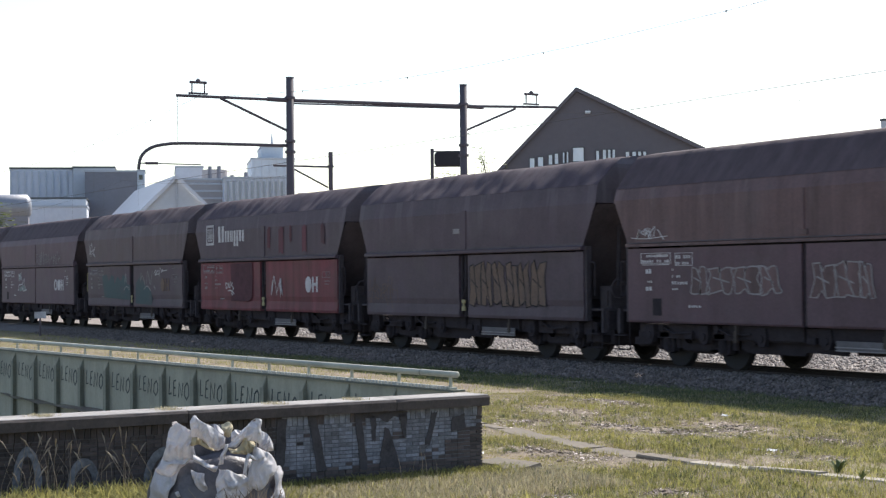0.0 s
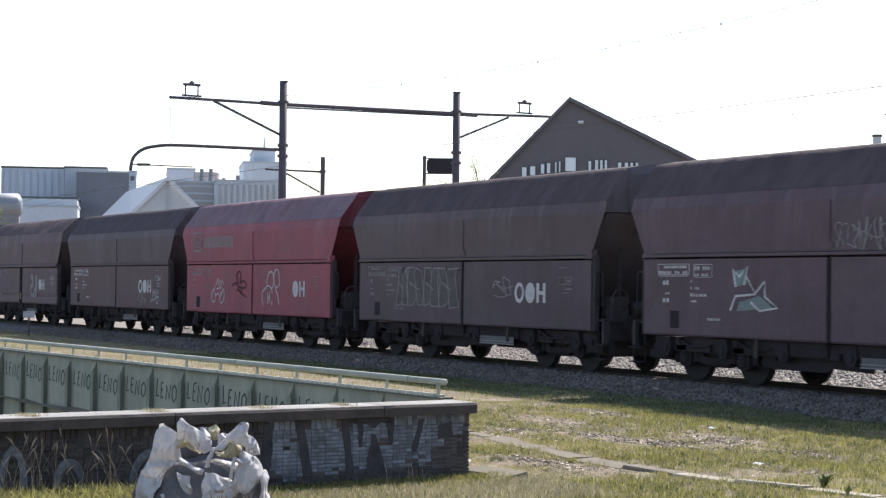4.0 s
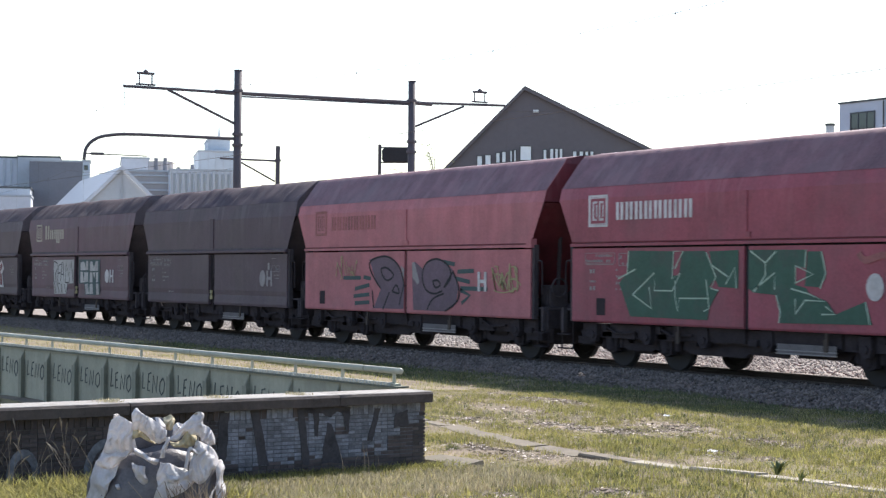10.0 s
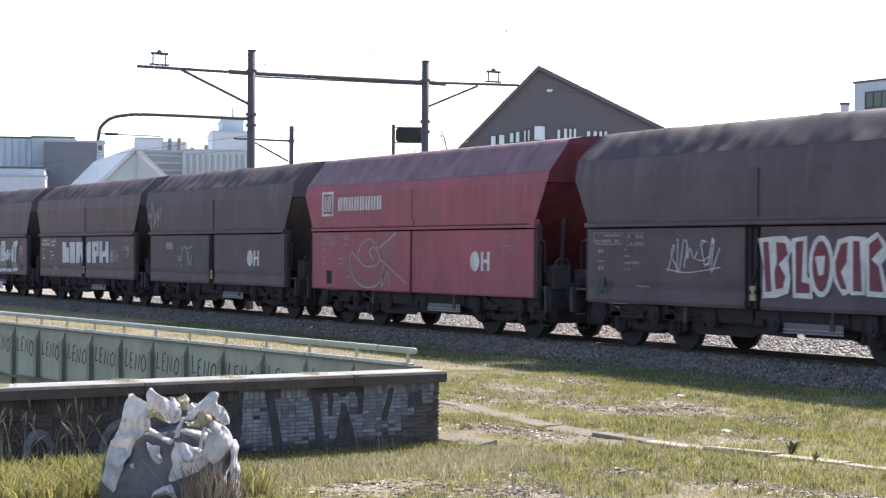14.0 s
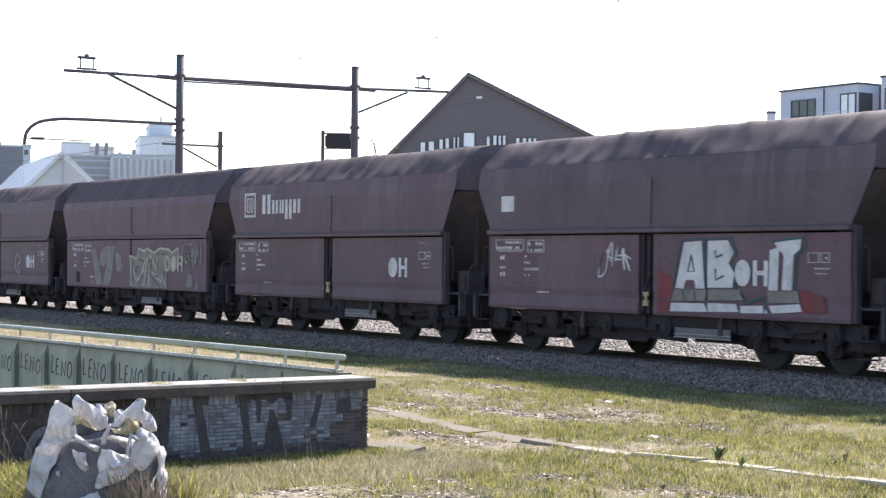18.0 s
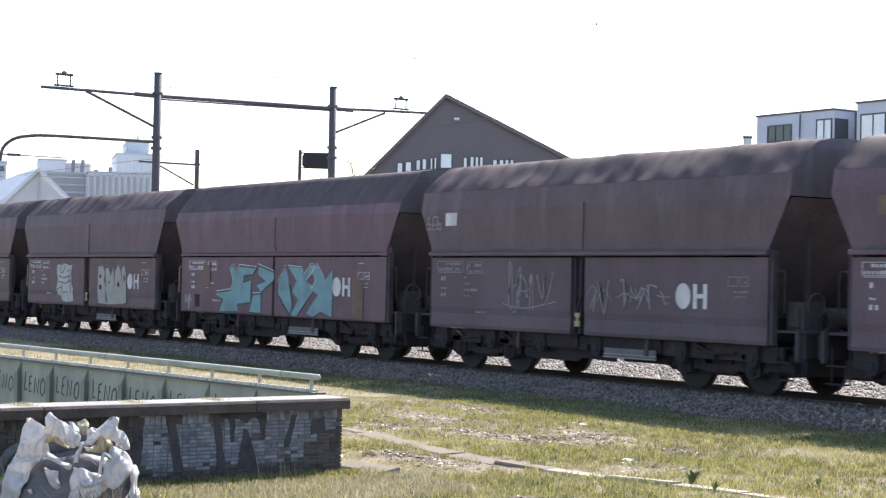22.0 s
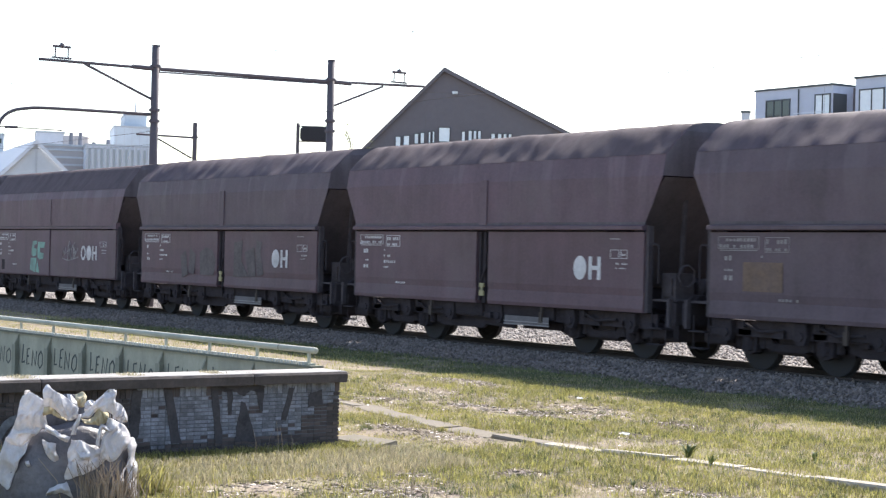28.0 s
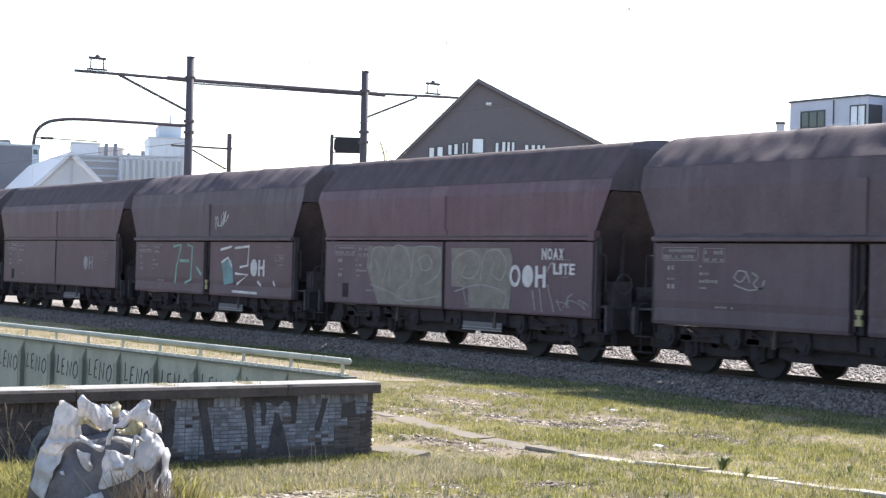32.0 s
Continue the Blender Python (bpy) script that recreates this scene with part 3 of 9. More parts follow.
WALLBLACK = mat("weathered_black_wall_paint", (0.056, 0.050, 0.054), 0.9, vary=0.7, scale=5, fine=30, bump=0.2, dust=(0.085, 0.075, 0.078, 0.6))
TREAD = mat("pale_worn_tread", (0.52, 0.50, 0.44), 0.8, vary=0.3, scale=4, fine=30, bump=0.2)
# girder green made darker, so the stiffeners' shade sits in the colour
STIFF = mat("darkened_green_paint", (0.27, 0.26, 0.20), 0.85, vary=0.3, scale=1.5, fine=20, bump=0.2)
LETTERPAINT = mat("faded_dark_letter_paint", (0.085, 0.092, 0.085), 0.85, vary=0.4, scale=3, fine=20, bump=0)
FADEDWHITE = mat("faded_grey_white_paint", (0.15, 0.155, 0.17), 0.9, vary=0.9, scale=4, fine=20, bump=0, dust=(0.055, 0.045, 0.045, 0.9))
FADEDBLUE = mat("faded_blue_paint", (0.10, 0.13, 0.17), 0.9, vary=0.9, scale=3, fine=20, bump=0)


def build_abutment():
    """Low brick wall with a thin concrete coping, square to the track."""
    y0, y1, thick, top = -6.0, 9.55, 0.34, 0.462
    wall = thing("abutment_wall", "low sooty brick wall with whitewashed panels and black lettering", "brick wall", WALL_AT, kind="structure")
    part("core", Shape().box(WALL_X - thick, WALL_X - 0.012, y0, y1 - 0.012, -3.1, top - 0.12), MORTAR, wall)
    rng = random.Random(31)
    yy = y0
    while yy < y1 - 0.05:
        ln = min(2.4, y1 + 0.045 - yy)
        # the front edge is worn: each length is cut into short slices that sit a little in or out
        n = max(3, int(ln / 0.14))
        rings = []
        for i in range(n + 1):
            y = yy + 0.006 + (ln - 0.012) * i / n
            chip = 0.012 * noise.noise((y * 4.0, 1.0, 2.0)) + 0.006 * noise.noise((y * 17.0, 4.0, 2.0)) - (0.008 if rng.random() < 0.05 else 0)
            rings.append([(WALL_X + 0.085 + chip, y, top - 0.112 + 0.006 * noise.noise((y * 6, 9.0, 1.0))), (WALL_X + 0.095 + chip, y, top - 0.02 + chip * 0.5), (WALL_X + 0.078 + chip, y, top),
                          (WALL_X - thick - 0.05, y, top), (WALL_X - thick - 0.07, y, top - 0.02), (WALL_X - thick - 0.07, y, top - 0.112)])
        stone = part("coping_stone", Shape().loft(rings), COPING, wall, "stained concrete coping stone, front shade in its dark colour")
        part("weathered_top", Shape().loft([[(r[2][0] - 0.006, r[2][1], top + 0.003), (r[2][0] - 0.012, r[2][1], top + 0.009), (WALL_X - thick - 0.05, r[2][1], top + 0.009), (WALL_X - thick - 0.05, r[2][1], top + 0.003)] for r in rings]), CAPTOP, stone, "weathered coping top, painted sunlit pale")
        yy += ln
    moss = scatter_mesh("coping_moss", 900, lambda g, n: np.stack([WALL_X - g.uniform(0.0, 0.3, n), np.array([8.02, 7.05, 5.9, 4.6])[g.integers(0, 4, n)] + g.normal(0, 0.07, n), np.full(n, top + 0.006)], 1), (0.015, 0.045), "blade", 77)
    moss.materials.append(STRAW)
    solo("coping_moss", moss, None, "dry yellowish moss and grass tufts on the coping", "moss", WALL_AT, kind="stuff")
    return wall, y0, y1, thick, top


def painted(a, b):
    """Whether the brick at a metres from the wall's end and b metres up is whitewashed."""
    if b < 0.15 + 0.14 * noise.noise((a * 2.5, 2.0, 1.0)) or a < 0.08 or a > 2.46:
        return False
    if a < 0.5 and b < 0.42 - 0.3 * (a - 0.25):
        return False
    return 0.26 + 0.9 * noise.noise((a * 2.2, b * 5.0, 4)) + 0.35 * noise.noise((a * 9.0, b * 16.0, 7)) > 0


def build_bricks(wall, y0, y1, thick, top):
    """Brick courses on the seen face; the bricks nearest the end are pieces, the rest one mesh."""
    rng = random.Random(9)
    course, length = 0.040, 0.165
    unit = Shape().box(-0.05, 0.0, 0.004, length - 0.001, 0.003, course - 0.007).mesh("brick", BRICK)
    half = Shape().box(-0.05, 0.0, 0.004, length / 2 - 0.001, 0.003, course - 0.007).mesh("brick", BRICK)
    rest, pale = Shape(), Shape()
    film = Shape().box(WALL_X - 0.013, WALL_X - 0.006, y1 - 2.58, y1 - 0.16, GZ + 0.14, top - 0.125)
    part("painted_mortar", film, DULLWASH, wall, "thin whitewash over the joints")
    rows = int((top - 0.12 - GZ + 0.1) / course)
    upright = Shape().box(-0.05, 0.0, 0.003, 0.059, 0.004, 0.098).mesh("brick", BRICK)
    for r in range(rows):
        z = top - 0.115 - 0.102 - r * course
        heads = r % 2 == 1
        step = 0.062 if r == 0 else length / 2 if heads else length
        tall = 0.1 if r == 0 else course
        y, j = y1 - step, 0
        while y > y0:
            out = rng.uniform(-0.004, 0.004)
            a = y1 - y - step / 2
            if a < 1.9:
                white = painted(a, z - GZ)
                part("brick", upright if r == 0 else half if heads else unit, WHITEWASH if white else BRICK, wall, "flaking whitewashed brick" if white else "", at=pose(WALL_X + out, y, z))
            else:
                (pale if painted(a, z - GZ) else rest).box(WALL_X - 0.05, WALL_X + out, y + 0.004, y + step - 0.006, z + 0.003, z + tall - 0.006)
            y -= step
            j += 1
        for a in (0.0, 0.17):
            rest.box(WALL_X - thick + a + 0.01, WALL_X - thick + a + 0.16, y1 - 0.03, y1 + rng.uniform(-0.002, 0.006), z + 0.004, z + course - 0.010)
    part("brickwork", rest, BRICK, wall)["kind"] = "stuff"
    part("painted_brickwork", pale, WHITEWASH, wall, "flaking whitewashed bricks")["kind"] = "stuff"


def build_wall_paint(wall, y1):
    """Black painted letter strokes; metres from the wall's end and up from the grass."""
    rng = random.Random(21)
    for pts in ([(2.53, 0.70), (2.43, 0.70), (2.44, 0.26), (2.58, 0.12)], [(2.18, 0.71), (2.08, 0.71), (1.96, 0.14), (2.08, 0.14)], [(1.64, 0.71), (1.54, 0.70), (1.47, 0.12), (1.55, 0.12)],
                [(1.44, 0.68), (1.36, 0.68), (1.37, 0.41), (1.41, 0.41)], [(1.26, 0.55), (1.21, 0.52), (1.05, 0.12), (1.33, 0.12)], [(1.09, 0.68), (0.98, 0.68), (0.99, 0.43), (1.02, 0.43)],
                [(0.66, 0.68), (0.59, 0.68), (0.69, 0.33), (0.76, 0.33)], [(1.54, 0.71), (0.98, 0.71), (0.98, 0.645), (1.15, 0.65), (1.23, 0.60), (1.34, 0.655), (1.54, 0.66)], [(0.40, 0.61), (0.24, 0.64), (0.22, 0.47), (0.41, 0.46)]):
        # sprayed by hand: each side wavers
        n, line = len(pts), []
        for k in range(n):
            (a0, b0), (a1, b1) = pts[k], pts[(k + 1) % n]
            for j in range(5):
                line.append((a0 + (a1 - a0) * j / 5 + rng.uniform(-0.009, 0.009), min(0.715, b0 + (b1 - b0) * j / 5 + rng.uniform(-0.010, 0.010))))
        pts = line
        s = Shape().prism_x([(y1 - a, GZ + b) for a, b in pts], WALL_X + 0.0055, WALL_X + 0.0085)
        part("black_letter_stroke", s, WALLBLACK, wall, "black painted letter stroke")
    for a, b, w, h, material in ((3.15, 0.10, 0.42, 0.46, FADEDBLUE), (3.75, 0.08, 0.5, 0.42, FADEDWHITE), (4.6, 0.10, 0.34, 0.34, FADEDWHITE), (5.15, 0.08, 0.3, 0.5, FADEDWHITE), (5.75, 0.1, 0.4, 0.36, FADEDBLUE)):
        # arched letter outlines, open at the foot
        arc = [math.pi * t / 10 for t in range(11)]
        outer = [(y1 - a - w / 2 * math.cos(t), GZ + b + h * math.sin(t) ** 0.8) for t in arc]
        inner = [(y1 - a - (w / 2 - 0.07) * math.cos(t), GZ + b + (h - 0.09) * math.sin(t) ** 0.8) for t in reversed(arc)]
        part("faded_letter_outline", Shape().prism_x(outer + inner, WALL_X + 0.0055, WALL_X + 0.0085), material, wall, "faded painted letter outline")


def build_girder():
    """Plate girder bridge side with stiffeners, low pipe rail and lettering in each bay."""
    m = Matrix.Translation(GIRDER_A) @ Matrix.Rotation(GIRDER_TURN, 4, 'Z')
    g = thing("girder_bridge", "faded green steel plate girder bridge with pipe rail", "bridge", m)
    n, bay, top = 27, 1.115, 0.45
    part("web_plate", Shape().box(-n * bay, 0.1, 0.0, 0.014, -2.4, top), GREEN, g)
    part("top_flange", Shape().box(-n * bay, 0.15, -0.05, 0.12, top + 0.002, top + 0.024), FLANGE, g)
    part("bottom_flange", Shape().box(-n * bay, 0.1, -0.13, 0.13, -2.425, -2.402), GREEN, g)
    tooth = Shape().prism_x([(-0.052, top + 0.026), (-0.052, top + 0.056), (-0.046, top + 0.062), (0.0, top + 0.062), (0.0, top + 0.026)], -0.04, 0.0).mesh("tread_tooth", TREAD)
    for k in range(230):
        part("tread_tooth", tooth, TREAD, g, at=pose(-0.075 * k, 0, 0))
    st = Shape().prism_x([(-0.07, -2.4), (-0.07, top - 0.16), (-0.002, top - 0.012), (-0.002, -2.4)], -0.014, 0.014).box(-0.055, 0.055, -0.083, -0.071, -2.4, top - 0.17).mesh("stiffener", GREEN)
    post = Shape().tube([(0, 0.02, top + 0.024), (0, 0.02, top + 0.20)], 0.021, 8).prism_y([(-0.012, top + 0.025), (-0.075, top + 0.025), (-0.012, top + 0.085)], 0.012, 0.028).box(-0.06, 0.06, -0.03, 0.07, top + 0.0262, top + 0.05).mesh("rail_post", PIPE, False)
    rail_z = EYE[2] - 1.05 - 0.035
    for k in range(n + 1):
        if k:
            part("stiffener", st, STIFF, g, "green web stiffener with its shade in the paint", at=pose(-k * bay - 0.03, 0, 0))
        part("rail_post", post, PIPE, g, at=pose(-k * bay, 0, 0))
    pipe = part("pipe_rail", Shape().tube([(-n * bay - 0.3, 0.02, rail_z), (0.13, 0.02, rail_z), (0.15, 0.02, rail_z)], [0.036, 0.036, 0.026], 14), PIPE, g, "pale green painted handrail pipe", smooth=True)
    for k in range(0, n, 4):
        part("pipe_joint", Shape().tube([(-k * bay - 0.62, 0.02, rail_z), (-k * bay - 0.60, 0.02, rail_z)], 0.039, 14), STIFF, pipe)
    rng = random.Random(17)
    for k in range(1, n):
        # four brushed letters, each a little off its line
        x, drop = -k * bay - bay + 0.10 + rng.uniform(-0.02, 0.04), rng.uniform(-0.02, 0.02)
        for c, (strokes, w) in enumerate((([[(0, 1), (0.02, 0.5), (0, 0), (0.75, 0.06)]], 0.12), ([[(0.7, 1), (0, 0.94), (0, 0), (0.75, 0.04)], [(0, 0.5), (0.55, 0.52)]], 0.12),
                                          ([[(0, 0), (0.05, 1), (0.75, 0.05), (0.85, 1)]], 0.16), ([[(0.5, 1), (0.05, 0.75), (0.02, 0.25), (0.45, 0), (0.85, 0.25), (0.85, 0.75), (0.5, 1)]], 0.17))):
            h, lean = 0.255 * rng.uniform(0.9, 1.06), rng.uniform(0.04, 0.16)
            z0 = top - 0.42 + drop - 0.022 * c + rng.uniform(-0.012, 0.012)
            sh = Shape()
            for line in strokes:
                stroke(sh, [(x + a * w + lean * b * h + rng.uniform(-0.006, 0.006), z0 + b * h + rng.uniform(-0.006, 0.006)) for a, b in line], rng.uniform(0.024, 0.034), -0.0045)
            part("lettering", sh, LETTERPAINT, g, "hand-painted dark letter", at=pose(0, 0, 0))
            x += w * 1.05 + 0.045
    return g


def build_sack():
    """A torn big bag of dark rubble; its white cloth hangs in folds over a dark bulging liner."""
    base = Matrix.Translation((-13.32, 5.30, GZ)) @ Matrix(((0.37, -0.93, 0, 0), (0.93, 0.37, 0, 0), (0, 0, 1, 0), (0, 0, 0, 1)))
    bag = thing("builders_sack", "torn white woven builder's sack filled with dark rubble", "sack", base)

    def half_width(v):
        return 0.56 - 0.10 * max(0, v - 0.15)

    def front(u, v, out):
        """The liner's surface towards -y at u across and v up, pushed out by out."""
        q = max(0.0, 1 - (u / (half_width(v) + 0.02)) ** 2)
        lobe = 0.05 * math.exp(-((u + 0.22) / 0.2) ** 2 - ((v - 0.28) / 0.25) ** 2)
        return Vector((u, -(0.44 - 0.12 * v) * q ** 0.5 - out - lobe, v))
    rings = []
    # height and width of each ring: up the bulging outside, over the rim, down into the hollow
    outline = [(0.0, 1.0), (0.08, 1.02), (0.18, 1.03), (0.28, 1.02), (0.38, 1.0), (0.48, 0.97), (0.56, 0.93), (0.62, 0.87), (0.655, 0.80), (0.65, 0.73), (0.58, 0.66), (0.48, 0.60), (0.40, 0.45), (0.38, 0.2)]
    for i, (v, wide) in enumerate(outline):
        ring = []
        for k in range(40):
            a = 2 * math.pi * k / 40
            p = Vector((math.cos(a) * half_width(v) * wide, math.sin(a) * (0.44 - 0.12 * v) * wide, v))
            p *= 1 + 0.05 * noise.noise((p.x * 5, p.y * 5, v * 6))
            p.z = v + 0.05 * noise.noise((p.x * 4, p.y * 4, 3)) * (i > 0)
            if p.y < 0:
                p.y -= 0.05 * math.exp(-((p.x + 0.22) / 0.2) ** 2 - ((v - 0.28) / 0.25) ** 2)
            ring.append(p)
        rings.append(ring)
    # the sack's back wall stands up behind the rubble
    wall = []
    for i in range(9):
        v = 0.15 + i * 0.088
        wall.append([Vector((math.cos(a) * 0.40 * (1 - 0.15 * v), 0.06 + math.sin(a) * 0.28, v + (0.05 * math.sin(5 * a) + 0.06 * noise.noise((a * 3, v * 3, 6))) * i / 8)) * 1.0 + Vector((0.03 * noise.noise((a * 4, v * 6, 1)), 0.04 * noise.noise((a * 5, v * 5, 9)), 0)) for a in (math.pi * (0.02 + 0.96 * j / 30) for j in range(31))])
    back_wall = [[q + Vector((0, -0.012, 0)) for q in r] for r in wall]
    part("back_cloth", Shape().loft([r + b[::-1] for r, b in zip(wall, back_wall)]), BAGFILL, bag, "dark inside of the sack's back wall", smooth=True)
    part("liner", Shape().loft(rings), BAGFILL, bag, "dark bulging liner of the sack", smooth=True)
    W, Y = BAGWHITE, BAGYELLOW
    # cloth, how far it stands off the liner, then its upper and lower edge across and up the front
    cloths = [
        (W, 0.05, [(-0.327, 0.971), (-0.281, 0.997), (-0.212, 0.982), (-0.147, 0.917)], [(-0.399, 0.687), (-0.32, 0.702), (-0.235, 0.714), (-0.12, 0.748)]),
        (W, 0.03, [(-0.393, 0.717), (-0.32, 0.736), (-0.227, 0.745), (-0.117, 0.751)], [(-0.455, 0.591), (-0.389, 0.579), (-0.32, 0.591), (-0.243, 0.644)]),
        (W, 0.02, [(-0.445, 0.625), (-0.381, 0.61), (-0.32, 0.613), (-0.24, 0.656)], [(-0.531, 0.302), (-0.473, 0.247), (-0.415, 0.222), (-0.381, 0.333)]),
        (W, 0.1, [(-0.163, 1.013), (-0.126, 1.074), (-0.043, 1.006), (0.049, 0.943), (0.111, 0.882)], [(-0.157, 0.91), (-0.097, 0.89), (-0.043, 0.848), (0.018, 0.803), (0.123, 0.81)]),
        (Y, 0.08, [(-0.161, 0.91), (-0.097, 0.893), (-0.04, 0.848), (0.022, 0.803)], [(-0.154, 0.833), (-0.089, 0.834), (-0.028, 0.81), (0.031, 0.788)]),
        (W, 0.12, [(-0.147, 0.754), (-0.074, 0.72), (-0.005, 0.682), (0.061, 0.651)], [(-0.138, 0.702), (-0.074, 0.674), (-0.012, 0.637), (0.041, 0.616)]),
        (W, 0.1, [(0.104, 0.837), (0.144, 0.837)], [(0.052, 0.668), (0.092, 0.665)]),
        (Y, -0.2, [(0.084, 0.96), (0.134, 0.997), (0.175, 0.948)], [(0.092, 0.887), (0.135, 0.863), (0.181, 0.887)]),
        (W, -0.12, [(0.018, 0.979), (0.065, 0.966), (0.098, 0.933)], [(0.037, 0.894), (0.072, 0.871), (0.108, 0.863)]),
        (W, 0.02, [(0.16, 0.917), (0.203, 0.945), (0.237, 0.933)], [(0.157, 0.856), (0.2, 0.862), (0.233, 0.877)]),
        (W, 0.08, [(0.123, 0.837), (0.206, 0.896), (0.283, 0.979), (0.359, 1.037), (0.402, 1.025)], [(0.126, 0.813), (0.206, 0.813), (0.283, 0.868), (0.344, 0.848), (0.409, 0.794)]),
        (Y, 0.06, [(0.138, 0.8), (0.218, 0.816), (0.295, 0.89), (0.363, 0.833)], [(0.157, 0.751), (0.233, 0.754), (0.303, 0.751), (0.363, 0.767)]),
        (W, 0.02, [(0.396, 0.92), (0.449, 0.89), (0.492, 0.837), (0.498, 0.756)], [(0.387, 0.787), (0.425, 0.771), (0.464, 0.751), (0.498, 0.739)]),
        (W, 0.09, [(0.353, 0.8), (0.433, 0.77), (0.513, 0.69), (0.541, 0.622)], [(0.276, 0.54), (0.303, 0.487), (0.375, 0.453), (0.472, 0.525)]),
        (W, 0.13, [(0.253, 0.591), (0.261, 0.702), (0.31, 0.754), (0.393, 0.727)], [(0.283, 0.585), (0.292, 0.684), (0.32, 0.717), (0.375, 0.699)]),
        (W, 0.08, [(0.052, 0.64), (0.126, 0.628), (0.203, 0.604), (0.283, 0.567)], [(0.022, 0.325), (0.111, 0.357), (0.218, 0.388), (0.349, 0.468)]),
        (W, 0.05, [(0.513, 0.625), (0.548, 0.637), (0.578, 0.61)], [(0.522, 0.133), (0.564, 0.133), (0.605, 0.148)]),
        (W, 0.06, [(0.472, 0.364), (0.528, 0.464)], [(0.349, 0.21), (0.43, 0.179)]),
        (W, 0.1, [(-0.092, 0.268), (-0.028, 0.305), (0.037, 0.308)], [(-0.123, 0.202), (-0.012, 0.228), (0.088, 0.171)]),
        (W, 0.03, [(-0.169, 0.633), (-0.112, 0.613), (-0.055, 0.604)], [(-0.147, 0.551), (-0.095, 0.487), (-0.031, 0.453)]),
        (W, 0.03, [(-0.289, 0.44), (-0.258, 0.453)], [(-0.276, 0.413), (-0.24, 0.422)]),
        (W, 0.12, [(0.083, 0.579), (0.141, 0.551), (0.221, 0.533)], [(0.141, 0.502), (0.175, 0.487), (0.215, 0.471)]),
    ]
    for k, (cloth, out, top, low) in enumerate(cloths):
        t0, l0 = curve_pts(top, 10), curve_pts(low, 10)
        rows = []
        for i in range(25):
            f = i / 24
            row = []
            for j, (a, b) in enumerate(zip(t0, l0)):
                u, v = a[0] * (1 - f) + b[0] * f - 0.025, a[1] * (1 - f) + b[1] * f - 0.05
                edge = math.sin(math.pi * f) * 0.035 + math.sin(math.pi * j / (len(t0) - 1)) * 0.03
                bend = 0.35 * noise.noise((u * 3, v * 3, k))
                crease = 0.03 * noise.noise((u * 7 + k, v * 6, k * 3.1)) - 0.06 * abs(noise.noise(((u + bend * v) * 17, v * 4 + k, k))) - 0.035 * abs(noise.noise((u * 9 + v * 8, (v - u) * 15, k + 5))) + 0.009 * math.sin(34 * (u + 0.6 * v) + 3.5 * noise.noise((u * 6, v * 6, k))) - 0.02 * abs(noise.noise((u * 31 + v * 9, v * 12 - u * 7, k + 8)))
                p = front(u, min(v, 0.8), out + edge + crease)
                p.z = v + 0.025 * noise.noise((u * 14, v * 14, 2.0 + k))
                p.x += 0.02 * noise.noise((u * 11, v * 11, 7.0 + k))
                row.append(p)
            rows.append(row)
        back = [[p + Vector((0, 0.012, -0.002)) for p in r] for r in reversed(rows)]
        part("flap" if cloth is Y else "cloth_fold", Shape().loft([r + b[::-1] for r, b in zip(rows, back[::-1])]), cloth, bag, "yellowed lining flap" if cloth is Y else "", smooth=True)
    return bag


def stalk_clump(name, label, spots, height, seed, material, heads=False, spread=0.15, thick=0.004):
    """Thin dry stems that bend over, some with a seed head."""
    rng = random.Random(seed)
    s = Shape()
    for x, y, n in spots:
        for _ in range(n):
            bx, by = x + rng.gauss(0, spread), y + rng.gauss(0, spread)
            h, a = height * rng.uniform(0.5, 1.1), rng.uniform(0, 2 * math.pi)
            lean = h * rng.uniform(0.1, 0.5)
            tip = Vector((bx + math.cos(a) * lean, by + math.sin(a) * lean, GZ + h))
            mid = Vector((bx + math.cos(a) * lean * 0.3, by + math.sin(a) * lean * 0.3, GZ + h * 0.6))
            s.tube([(bx, by, GZ - 0.03), mid, tip], [thick, thick * 0.8, thick * 0.4], 4)
            if heads and rng.random() < 0.7:
                d = (tip - mid).normalized()
                s.tube([tip - d * 0.02, tip + d * 0.05, tip + d * 0.13 + Vector((0, 0, -0.03))], [thick, thick * 3.2, thick * 0.6], 5)
    solo(name, s, material, label, "dry plants", kind="stuff")


